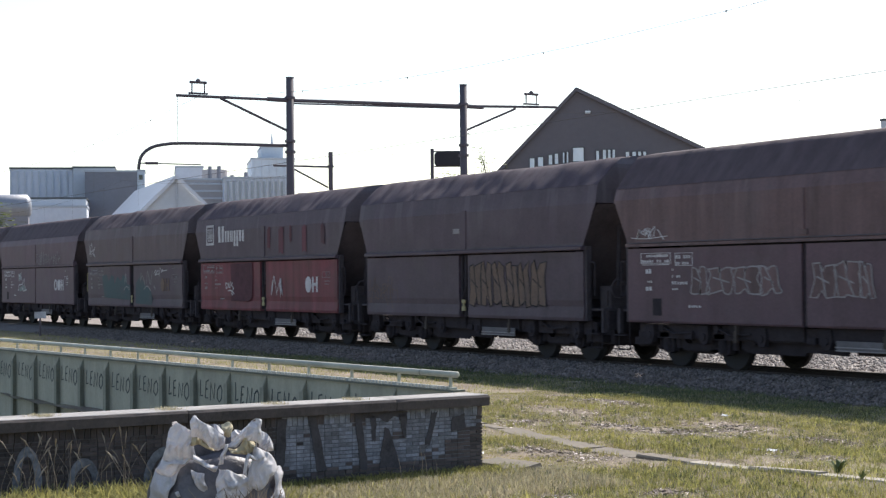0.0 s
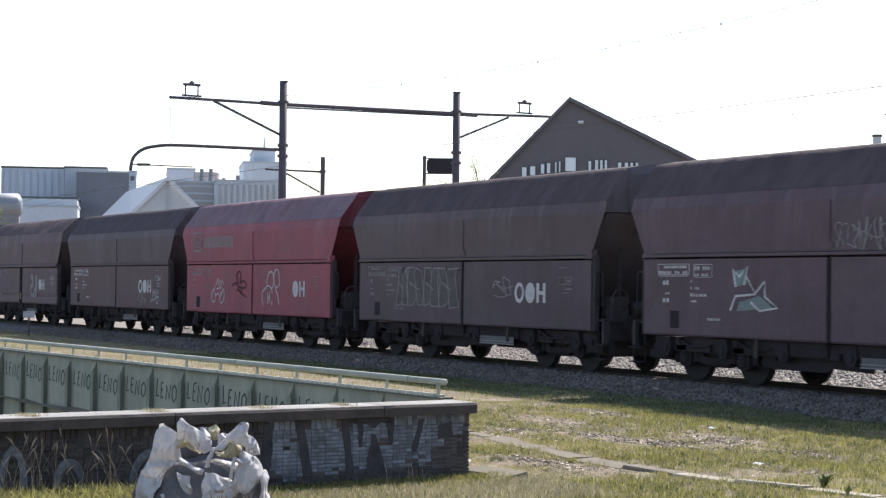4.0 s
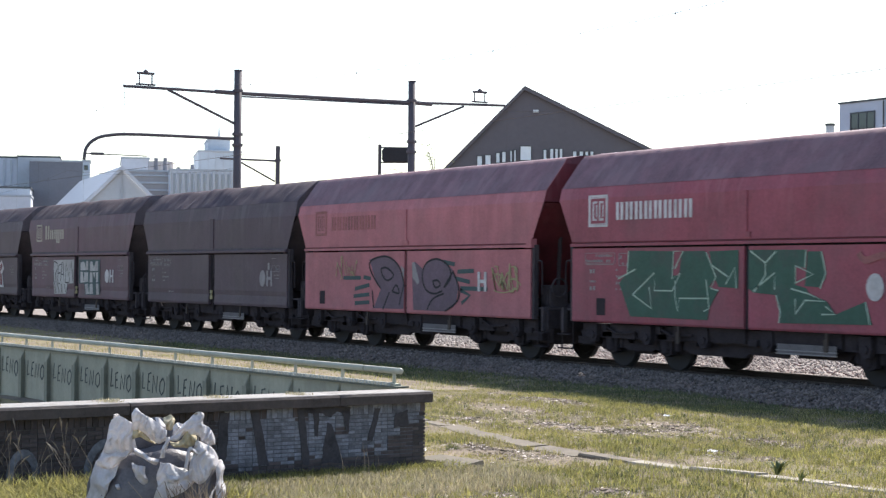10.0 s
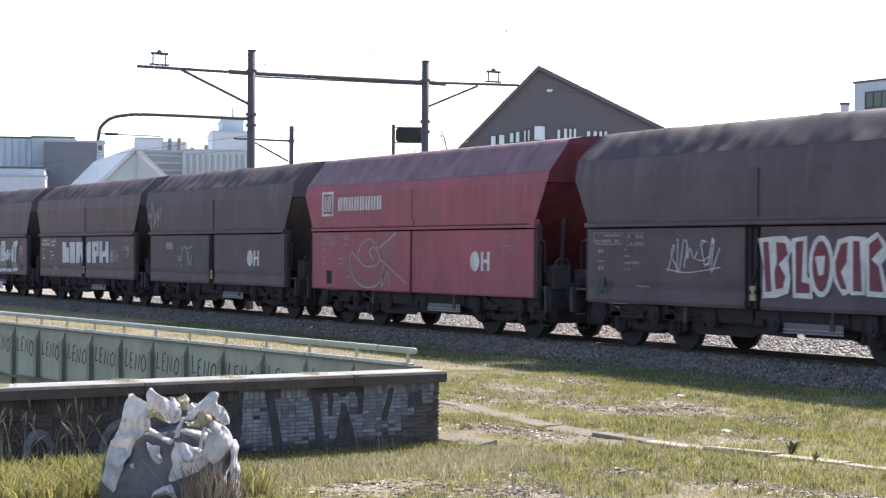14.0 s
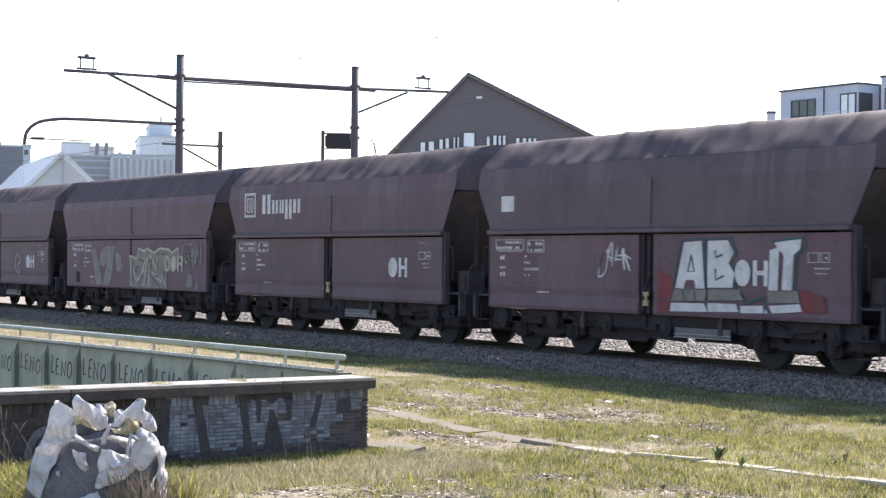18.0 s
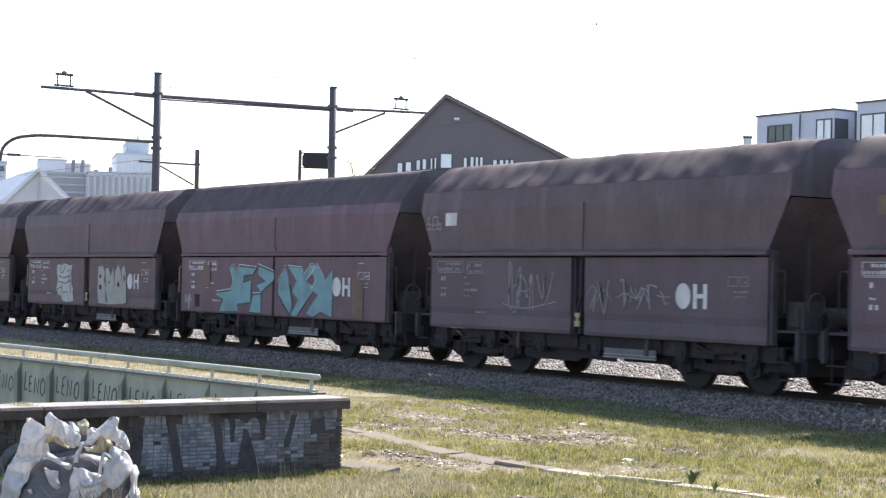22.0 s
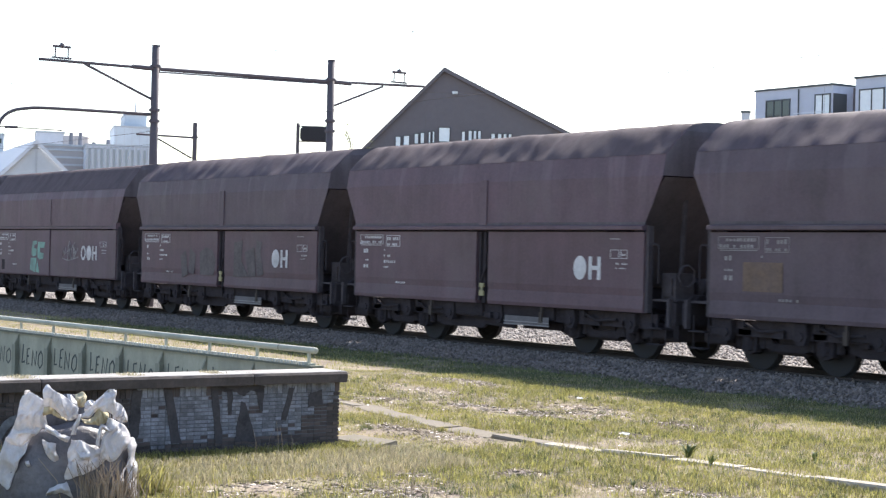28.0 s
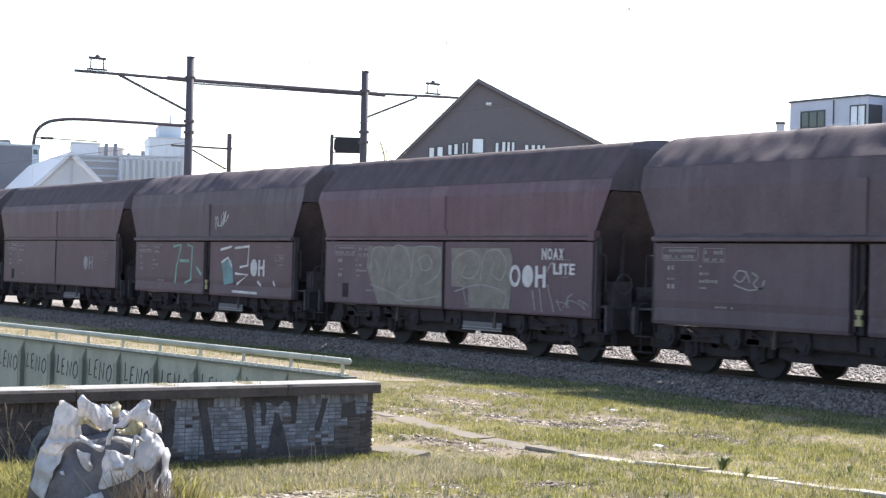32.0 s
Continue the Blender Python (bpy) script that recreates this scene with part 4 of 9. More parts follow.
def build_weeds():
    stalk_clump("dry_reed_stalks", "tall dry grass stalks with pale seed heads by the wall", [(-15.45, 4.7, 22), (-15.4, 4.2, 18), (-15.45, 5.2, 16), (-15.4, 3.6, 14), (-15.3, 3.0, 14)], 0.62, 3, DRYSTALK, True, 0.2, 0.0028)
    stalk_clump("sack_foot_stalks", "dry brown weed stems in front of the sack", [(-12.82, 5.26, 36), (-12.78, 5.38, 44), (-12.74, 5.50, 44), (-12.72, 5.62, 30)], 0.42, 4, DRYSTALK, False, 0.07, 0.0045)
    stalk_clump("bare_twigs", "bare brown twigs standing in the grass", [(-12.6, 8.2, 6), (-13.2, 8.9, 5), (-12.1, 8.0, 6), (-11.6, 9.9, 4), (-13.6, 10.6, 3), (-15.75, 8.5, 5)], 0.38, 5, DRYSTALK, False, 0.12, 0.0035)
    rng = random.Random(12)
    for x, y, n, size in ((-13.72, 12.45, 26, 0.2), (-13.1, 12.2, 12, 0.14), (-12.4, 14.4, 16, 0.16), (-12.2, 10.4, 14, 0.10), (-13.0, 13.6, 12, 0.12)):
        s = Shape()
        for _ in range(n):
            a, h = rng.uniform(0, 2 * math.pi), size * rng.uniform(0.6, 1.1)
            r, w = h * rng.uniform(0.3, 0.9), h * 0.07
            side = Vector((-math.sin(a), math.cos(a), 0)) * w
            pts = [Vector((math.cos(a) * r * t, math.sin(a) * r * t, h * (1.5 * t - 0.7 * t * t))) for t in (0, 0.35, 0.7, 1.0)]
            s.loft([[p - side * q, p + Vector((0, 0, 0.15 * w)), p + side * q, p - Vector((0, 0, 0.15 * w))] for p, q in zip(pts, (0.5, 1.0, 0.8, 0.1))])
        t = thing("weed_clump", "dark green broad-leaved weed clump in the grass", "plant", pose(x, y, ground_height(x, y) - 0.01), group="weed clumps")
        part("leaves", s, WEED, t)
    for x, y, turn in ((-15.9, 13.4, 20), (-17.5, 10.3, 60), (-20.4, 16.3, 30)):
        s = Shape().loft([[(-0.06, -0.02, 0.005), (0.05, -0.025, 0.01), (0.06, 0.02, 0.03), (-0.05, 0.015, 0.02)], [(-0.06, -0.02, 0.009), (0.05, -0.025, 0.014), (0.06, 0.02, 0.034), (-0.05, 0.015, 0.024)]])
        solo("paper_scrap", s, SIGNWHITE, "crumpled white scrap of litter on the grass", "litter", pose(x, y, ground_height(x, y) + 0.01, 0, 8, turn), group="litter scraps")
    for x, y, sx, sy, turn in ((-16.35, 10.0, 0.42, 0.2, 12), (-15.9, 9.75, 0.12, 0.09, 40)):
        s = Shape().loft([[(-sx, -sy, -0.1), (sx, -sy * 0.8, -0.1), (sx * 0.9, sy, -0.1), (-sx * 0.9, sy, -0.1)], [(-sx * 0.95, -sy * 0.9, 0.05), (sx * 0.9, -sy * 0.7, 0.03), (sx * 0.8, sy * 0.9, 0.06), (-sx * 0.85, sy * 0.9, 0.07)]])
        solo("loose_slab", s, KERBDULL, "loose sandy concrete slab by the wall's end", "stone", pose(x, y, GZ, 0, 0, turn), group="loose slabs")


def build_signs():
    p = far(73.9, 68.0)
    s = thing("track_sign", "small blank white sign board on a thin post", "sign", pose(p.x, p.y, GZ, 0, 0, 74))
    part("post", Shape().tube([(0, 0, -0.05), (0, 0, 0.9)], 0.035), MASTMAT, s)
    part("board", Shape().box(-0.22, 0.22, -0.05, -0.02, 0.70, 0.96), MARK, s)


# ---- overhead line ----


def build_overhead():
    X = -58.0
    gy = lambda az: 58.0 / math.tan(radians(az))
    gz = lambda az, tan: EYE[2] + 58.0 / math.sin(radians(az)) * tan
    port = thing("catenary_portal", "dark steel catenary portal with two masts over the tracks", "catenary mast", pose(X, 0, 0))
    y1, y2 = gy(65.74), gy(59.95)
    for yy, top in ((y1, gz(65.74, 0.1178)), (y2, gz(59.95, 0.1132))):
        m = Shape().tube([(0, yy, GZ - 0.1), (0, yy, top)], 0.145, 14)
        part("mast", m, MASTMAT, port, smooth=True)
        for z in (top - 0.75, top - 2.35, top - 2.75):
            part("mast_collar", Shape().tube([(0, yy, z - 0.05), (0, yy, z + 0.05)], 0.20, 12), MASTMAT, port)
        part("mast_cap", Shape().tube([(0, yy, top), (0, yy, top + 0.03)], 0.16, 12), MASTMAT, port)
    zb1, zb2 = gz(65.74, 0.1047), gz(59.95, 0.101)
    part("beam", Shape().tube([(0, y1, zb1), (0, y2, zb2)], 0.075, 10), MASTMAT, port)
    part("beam_pipe", Shape().tube([(0.05, y1, zb1 - 0.12), (0.05, y2, zb2 - 0.1)], 0.03, 8), MASTMAT, port)
    yl, yr = gy(69.49), gy(56.84)
    part("arm", Shape().tube([(0, yl, gz(69.49, 0.1073)), (0, y1, zb1)], 0.055, 8), MASTMAT, port)
    part("arm", Shape().tube([(0, y2, zb2), (0, yr, gz(56.84, 0.0997))], 0.055, 8), MASTMAT, port)
    part("arm_sleeve", Shape().tube([(0, y1 - 0.9, zb1 + 0.01), (0, y1, zb1)], 0.085, 8), MASTMAT, port)
    part("arm_sleeve", Shape().tube([(0, y2, zb2), (0, y2 + 0.9, zb2 - 0.01)], 0.085, 8), MASTMAT, port)
    part("brace", Shape().tube([(0, gy(68.04), gz(68.04, 0.1058)), (0, y1, gz(65.74, 0.0862))], 0.05, 8), MASTMAT, port)
    part("brace", Shape().tube([(0, gy(58.21), gz(58.21, 0.0991)), (0, y2, gz(59.95, 0.0862))], 0.045, 8), MASTMAT, port)
    for az, tan in ((68.77, 0.1075), (57.68, 0.1008)):
        yy, z = gy(az), gz(az, tan)
        ins = Shape()
        for e in (-0.24, 0.24):
            ins.tube([(0, yy + e, z + 0.05), (0, yy + e, z + 0.46)], 0.028, 8)
        ins.tube([(0, yy - 0.32, z + 0.46), (0, yy + 0.32, z + 0.46)], 0.05, 8).box(-0.05, 0.05, yy - 0.36, yy + 0.36, z + 0.03, z + 0.09)
        part("wire_support", ins, MASTMAT, port)
        part("insulator", Shape().tube([(0, yy, z + 0.46), (0, yy, z + 0.54), (0, yy, z + 0.6)], [0.11, 0.09, 0.03], 10), MASTMAT, port)
    path = [(0, y1, gz(65.81, 0.0783)), (0, gy(69.0), gz(69.0, 0.0796)), (0, gy(69.9), gz(69.9, 0.0788)), (0, gy(70.36), gz(70.36, 0.0765)), (0, gy(70.65), gz(70.65, 0.0715)), (0, gy(70.73), gz(70.73, 0.0644))]
    part("drop_tube", Shape().tube(curve_pts(path, 4), 0.06, 8), MASTMAT, port, smooth=True)
    part("steady_arm", Shape().tube([(0, gy(70.75), gz(70.6, 0.068)), (0, gy(68.7), gz(68.7, 0.0672))], 0.022, 6), MASTMAT, port)
    part("steady_clamp", Shape().tube([(0, gy(70.5), gz(70.5, 0.068)), (0, gy(70.1), gz(70.1, 0.068))], 0.05, 8), MASTMAT, port)
    part("hanger", Shape().tube([(0, gy(69.45), gz(69.45, 0.107)), (0, gy(69.45), gz(69.45, 0.0795))], 0.008, 5), WIREMAT, port)

    # a farther mast with its bracket
    X2 = -150.0
    f = lambda az, tan: (0, 150.0 / math.tan(radians(az)), EYE[2] + 150.0 / math.sin(radians(az)) * tan)
    m2 = thing("catenary_mast", "distant steel catenary mast with bracket arm", "catenary mast", pose(X2, 0, 0))
    b = f(64.4, 0.0745)
    part("mast", Shape().tube([(0, b[1], GZ - 0.1), b], 0.22, 10), MASTMAT, m2)
    part("bracket", Shape().tube([f(66.3, 0.0668), f(64.4, 0.0658)], 0.1, 8), MASTMAT, m2)
    part("brace", Shape().tube([f(65.6, 0.0645), f(64.5, 0.054)], 0.09, 8), MASTMAT, m2)
    part("collar", Shape().tube([(0, b[1], b[2] - 1.5), (0, b[1], b[2] - 1.3)], 0.32, 10), MASTMAT, m2)

    # signal behind the train
    c = far(60.5, 70.0)
    sg = thing("signal_box", "dark railway signal head on a post, seen from behind", "railway signal", pose(c.x, c.y, 0, 0, 0, 60.5))
    h = lambda tan: EYE[2] + 70 * tan
    part("post", Shape().tube([(-0.62, 0, GZ - 0.05), (-0.62, 0, h(0.0762))], 0.075, 10), MASTMAT, sg)
    part("head", Shape().loft([[(0.05 + sx * (0.58 - e), yy, h(0.0702) + sz * (0.31 - e)) for sx, sz in ((-1, -0.6), (-0.8, -1), (0.8, -1), (1, -0.6), (1, 0.6), (0.8, 1), (-0.8, 1), (-1, 0.6))] for yy, e in ((-0.12, 0.05), (-0.08, 0.0), (0.25, 0.0))]), BLACKPAINT, sg)
    part("bracket", Shape().box(-0.62, 0.6, 0.0, 0.06, h(0.0655), h(0.0662)).box(-0.62, 0.6, 0.0, 0.06, h(0.0742), h(0.0749)), MASTMAT, sg)

    # wires: a carrying wire and a contact wire over each track, with droppers
    for yy in (TRACK_Y, 36.7):
        w = thing("catenary_wires", "thin copper overhead wires with droppers above the track", "overhead wire", group="overhead wires")
        span = [(-58 + 50 * k) for k in range(-3, 8)]
        carry, contact, drop = Shape(), Shape(), Shape()
        sagz = lambda x: 8.35 - 1.15 * (1 - ((((x + 58) % 50) - 25) / 25) ** 2)
        pts = [(x, yy, sagz(x)) for x in np.arange(-208, 330, 5.0)]
        carry.tube(pts, 0.006, 4)
        contact.tube([(x, yy, 5.5) for x in (-208, -58, 60, 330)], 0.007, 4)
        part("carrying_wire", carry, WIREMAT, w)
        part("contact_wire", contact, WIREMAT, w)
        for x in np.arange(-203, 120, 7.0):
            part("dropper", Shape().tube([(x, yy, 5.5), (x, yy, sagz(x))], 0.003, 3), WIREMAT, w)
            part("dropper_clamp", Shape().box(x - 0.012, x + 0.012, yy - 0.012, yy + 0.012, sagz(x) - 0.03, sagz(x) + 0.015), WIREMAT, w)

# ---- buildings behind the line ----


def facing(az, d):
    """A frame at that bearing and distance: x to the right across the view, y away, z up from the rails."""
    p = far(az, d)
    return pose(p.x, p.y, 0, 0, 0, az)


def width_at(az, az0, d):
    return math.tan(radians(az0 - az)) * d


def block(parent, name, x0, x1, y0, y1, z1, material, label=""):
    return part(name, Shape().box(x0, x1, y0, y1, GZ - 0.2, z1).box(x0 - 0.12, x1 + 0.12, y0 - 0.12, y1 + 0.12, z1 + 0.002, z1 + 0.3), material, parent, label)


def window(parent, x0, x1, z0, z1, y, frame_w=0.08, material=None, bars=1):
    """A window facing -y: a frame, a pane and the upright bars between its lights."""
    a, b = y - 0.06, y + 0.04
    rings = [[(xa, yy, za), (xb, yy, za), (xb, yy, zb), (xa, yy, zb)] for xa, xb, za, zb, yy in
             ((x0, x1, z0, z1, b), (x0, x1, z0, z1, a), (x0 + frame_w, x1 - frame_w, z0 + frame_w, z1 - frame_w, a), (x0 + frame_w, x1 - frame_w, z0 + frame_w, z1 - frame_w, b))]
    w = part("window", Shape().loft(rings, cap=False), FRAMEMAT, parent)
    part("pane", Shape().box(x0 + 0.02, x1 - 0.02, y - 0.02, y - 0.005, z0 + 0.02, z1 - 0.02), material or GLASS, w)
    for k in range(1, bars):
        x = x0 + (x1 - x0) * k / bars
        part("mullion", Shape().box(x - frame_w / 2, x + frame_w / 2, a + 0.005, y - 0.021, z0 + frame_w, z1 - frame_w), FRAMEMAT, w)
    return w


def build_hall():
    d, az0 = 125.0, 56.18
    hall = thing("gabled_hall", "large dark brown gabled hall with strip windows", "warehouse", facing(az0, d))
    X = lambda az: width_at(az, az0, d)
    Z = lambda az, tan: EYE[2] + tan * d / math.cos(radians(az0 - az))
    apex = (0.0, Z(56.18, 0.1087))
    lx, lz = X(59.6), Z(59.6, 0.047)
    rx, rz = X(50.2), Z(50.2, 0.058)
    gable = [(lx, GZ - 0.2), (lx, lz), apex, (rx, rz), (rx, GZ - 0.2)]
    part("gable_wall", Shape().prism_y(gable, 0, 0.35), DARKWALL, hall, "dark brown sheet-clad gable wall")
    part("roof", Shape().prism_y([(lx - 0.5, lz - 0.55), (lx - 0.5, lz - 0.25), (0, apex[1] + 0.3), (rx + 0.6, rz - 0.1), (rx + 0.6, rz - 0.4), (0, apex[1] + 0.0)], -0.35, 60), DARKWALL, hall)
    part("side_wall", Shape().box(lx, lx + 0.3, 0.36, 59, GZ - 0.2, lz - 0.3).box(rx - 0.3, rx, 0.36, 59, GZ - 0.2, rz - 0.3), DARKWALL, hall)
    # bearings of both sides, then the slopes up to the lower and upper edge
    wins = [(57.76, 57.57, 0.0643, 0.0703), (57.49, 57.28, 0.065, 0.0709), (57.13, 56.98, 0.066, 0.0722), (56.93, 56.78, 0.0663, 0.0729), (56.66, 56.57, 0.0666, 0.0735), (56.53, 56.44, 0.0669, 0.0739), (56.32, 55.93, 0.0676, 0.0762), (55.55, 55.42, 0.0682, 0.0742), (55.33, 55.19, 0.0685, 0.0748), (55.16, 55.04, 0.0685, 0.0748), (55.01, 54.89, 0.0685, 0.0748), (54.57, 54.42, 0.0682, 0.0734), (54.35, 54.2, 0.0678, 0.0734), (54.16, 54.03, 0.0678, 0.0734), (53.99, 53.86, 0.0678, 0.0734)]
    for a, b, low, high in wins:
        window(hall, X(a), X(b), Z(a, low), Z(a, high), -0.05, 0.04, PALEPANE)
    part("gable_lamp", Shape().box(X(55.8) - 0.2, X(55.8) + 0.2, -0.25, 0, Z(55.8, 0.0957), Z(55.8, 0.0972)), SIGNWHITE, hall)
    return hall


def build_apartments():
    """Two rendered blocks parallel to the line with a recess between them."""
    apt = thing("apartment_building", "grey-white rendered apartment building with tall windows", "apartment building")
    e = EYE[2]
    part("wall", Shape().box(-97.9, -89.8, 95.0, 112, GZ - 0.2, e + 13.6), APTWALL, apt, "grey-white rendered wall")
    part("recess_wall", Shape().box(-89.79, -87.0, 97.2, 112, GZ - 0.2, e + 13.55), DARKWALL, apt, "dark recessed wall")
    part("wall", Shape().box(-86.99, -66.0, 94.4, 112, GZ - 0.2, e + 13.8), APTWALL, apt, "grey-white rendered wall")
    part("roof_edge", Shape().box(-98.0, -89.7, 94.9, 112, e + 13.602, e + 13.74), FRAMEMAT, apt)
    part("roof_edge", Shape().box(-87.1, -65.9, 94.3, 112, e + 13.802, e + 13.94), FRAMEMAT, apt)
    part("downpipe", Shape().tube([(-93.2, 94.92, GZ), (-93.2, 94.92, e + 13.5)], 0.05), FRAMEMAT, apt)
    for x, y in ((-88.6, 96.95), (-87.3, 96.95)):
        part("downpipe", Shape().tube([(x, y, GZ), (x, y, e + 13.4)], 0.06), FRAMEMAT, apt)
    for dz in (0.0, -3.0, -6.0):
        window(apt, -96.7, -94.1, e + 10.9 + dz, e + 12.85 + dz, 94.98, 0.10, None, 3)
        window(apt, -91.55, -89.95, e + 10.6 + dz, e + 13.0 + dz, 94.98, 0.10, PALEPANE, 2)
        part("side_panel", Shape().box(-89.799, -89.76, 95.08, 96.5, e + 10.6 + dz, e + 13.0 + dz), FRAMEMAT, apt, "dark window panel round the corner")
        for x0, x1 in ((-86.6, -84.2), (-82.6, -80.2), (-78.0, -75.4), (-73.5, -71.0)):
            window(apt, x0, x1, e + 10.9 + dz, e + 13.0 + dz, 94.38, 0.10, PALEPANE, 2)
        part("window_sill", Shape().box(-96.8, -94.0, 94.85, 94.93, e + 10.82 + dz, e + 10.895 + dz), FRAMEMAT, apt)
        part("balcony_rail", Shape().box(-93.0, -89.8, 94.2, 94.26, e + 11.55 + dz, e + 11.61 + dz).box(-93.0, -89.8, 94.2, 94.26, e + 10.9 + dz, e + 10.94 + dz), PALEWALL, apt)
    ch = far(46.16, 100)
    c = thing("roof_flue", "dark cylindrical flue pipe on a roof", "chimney", pose(ch.x, ch.y, 0))
    part("pipe", Shape().tube([(0, 0, GZ - 0.1), (0, 0, e + 8.8)], 0.24, 12), GREYWALL, c)
    part("cap", Shape().tube([(0, 0, e + 8.75), (0, 0, e + 8.88)], 0.29, 12), FRAMEMAT, c)


def build_works():
    """The pale industrial buildings far along the line, laid out by bearing and by depth behind a line 260 m off."""
    d, az0 = 260.0, 70.0
    fr = facing(az0, d)
    X = lambda az, y=0.0: width_at(az, az0, d + y)
    Z = lambda az, tan, y=0.0: EYE[2] + tan * (d + y) / math.cos(radians(az0 - az))

    def at_bearing(parent, name, a0, a1, y0, y1, tan, material, label="", cap=True):
        s = Shape().box(X(a0, y0), X(a1, y0), y0, y1, GZ - 0.2, Z(a1, tan, y0))
        p = part(name, s, material, parent, label)
        if cap:
            z = Z(a1, tan, y0)
            part("roof_edge", Shape().box(X(a0, y0) - 0.12, X(a1, y0) + 0.12, y0 - 0.12, y1, z + 0.002, z + 0.3), FRAMEMAT if cap == "dark" else ROOFFAR, p)
        return p
    a = thing("factory_block", "pale grey windowless factory block", "factory", fr)
    at_bearing(a, "wall", 74.84, 72.85, 36, 60, 0.0643, PALEWALL, cap="dark")
    at_bearing(a, "wall", 72.84, 71.5, 34, 60, 0.0650, GREYWALL, cap="dark")
    for k in range(9):
        x = X(74.84, 36) + (X(72.85, 36) - X(74.84, 36)) * k / 9
        part("wall_rib", Shape().box(x, x + 0.3, 35.7, 35.998, GZ, Z(73.5, 0.063, 36)), GREYWALL, a)
    b = thing("low_shed", "low pale shed with a dark flat roof", "shed", fr)
    at_bearing(b, "wall", 75.8, 72.41, 6, 14, 0.0425, PALEWALL)
    at_bearing(b, "roof_band", 75.4, 72.43, 15, 30, 0.0472, GREYWALL, cap="dark")
    c = thing("dark_silo_block", "dark grey block building", "factory", fr)
    at_bearing(c, "wall", 72.46, 70.78, 26, 33, 0.0628, GREYDARK)
    at_bearing(c, "stair_wall", 70.77, 70.53, 26, 33, 0.0632, PALEBLUE)
    window(c, X(70.72, 26), X(70.6, 26), Z(70.6, 0.0585, 26), Z(70.6, 0.0612, 26), 25.9, 0.1)
    t = thing("storage_tank", "rounded grey storage tank", "tank", fr)
    zc = Z(75, 0.0425, -16)
    part("tank_body", Shape().tube([(X(76.2, -16), -16, zc), (X(76.1, -16), -16, zc), (X(74.3, -16), -16, zc), (X(74.18, -16), -16, zc)], [1.2, 1.75, 1.75, 1.1], 20), TANKGREY, t, smooth=True)
    part("tank_stand", Shape().box(X(75.7, -16), X(74.25, -16), -17.2, -14.8, GZ - 0.1, zc - 1.2), GREYDARK, t)
    g = thing("gabled_shed", "pale gabled shed with sheet metal roof", "shed", fr)
    n0, n1 = -24.0, 18.0
    x0, xa, x1 = X(70.62, n0), X(69.49, n0), X(68.36, n0)
    za, ze = Z(69.49, 0.0613, n0), Z(69.49, 0.0408, n0)
    part("gable_wall", Shape().prism_y([(x0, GZ - 0.1), (x0, ze), (xa, za - 0.3), (x1, ze + 0.2), (x1, GZ - 0.1)], n0, n0 + 0.3), GREYWALL, g)
    shift = X(70.85, n1) - xa
    roof = Shape()
    roof.add([(x0 - 0.3, n0 - 0.2, ze), (xa, n0 - 0.2, za), (xa + shift, n1, za), (x0 + shift, n1, ze), (x0 - 0.3, n0 - 0.2, ze - 0.3), (xa, n0 - 0.2, za - 0.3), (xa + shift, n1, za - 0.3), (x0 + shift, n1, ze - 0.3)],
             [(0, 1, 2, 3), (7, 6, 5, 4), (0, 4, 5, 1), (1, 5, 6, 2), (2, 6, 7, 3), (3, 7, 4, 0)])
    part("roof", roof, ROOFFAR, g, "pale sheet metal roof")
    part("verge", Shape().prism_y([(x0 - 0.4, ze - 0.2), (xa, za + 0.05), (x1 + 0.4, ze), (x1 + 0.4, ze - 0.6), (xa, za - 0.55), (x0 - 0.4, ze - 0.8)], n0 - 0.6, n0 - 0.21), PALEWALL, g)
    part("gable_bar", Shape().box(xa - 0.15, xa + 0.15, n0 - 0.19, n0 - 0.01, GZ, za - 0.6), ROOFFAR, g)
    h = thing("office_blocks", "pale stepped office and works buildings", "office building", fr)
    at_bearing(h, "wall", 69.52, 68.62, 40, 60, 0.0655, PALEWALL)
    drum = X(68.22, 30)
    part("drum", Shape().tube([(drum, 34, GZ), (drum, 34, Z(68.2, 0.0650, 30))], (X(67.8, 30) - X(68.64, 30)) / 2, 20), BRICKFAR, h, "round brick stair drum", smooth=False)
    at_bearing(h, "wall", 69.3, 67.94, 12, 24, 0.0582, BRICKFAR)
    for k in range(3):
        z = Z(68, 0.0472 + 0.0042 * k, 12)
        part("window_band", Shape().box(X(69.25, 12), X(67.98, 12), 11.8, 11.95, z, z + 0.3), GREYWALL, h)
    at_bearing(h, "wall", 67.93, 65.75, 4, 24, 0.0591, PALEWALL)
    zt = Z(66, 0.0575, 4)
    for k in range(11):
        x = X(67.93, 4) + (X(65.75, 4) - X(67.93, 4)) * k / 11
        part("wall_fin", Shape().box(x, x + 0.3, 3.6, 3.99, GZ, zt + 0.3), GREYWALL, h)
        part("window", Shape().box(x + 0.4, x + 0.75, 3.96, 3.99, GZ, zt), TINTED, h)
    for az, tan in ((67.67, 0.0612), (67.21, 0.0629), (68.4, 0.0662), (68.1, 0.0664)):
        part("roof_vent", Shape().tube([(X(az, 14), 14, Z(68, 0.058, 14)), (X(az, 14), 14, Z(68, tan, 14))], [0.4, 0.3], 8), GREYDARK, h)
    w = thing("works_tower", "tall pale blue-grey works tower with antenna", "tower", fr)
    at_bearing(w, "wall", 67.02, 65.6, 40, 56, 0.0702, PALEBLUE)
    at_bearing(w, "upper_wall", 66.70, 65.98, 42, 54, 0.0772, PALEBLUE)
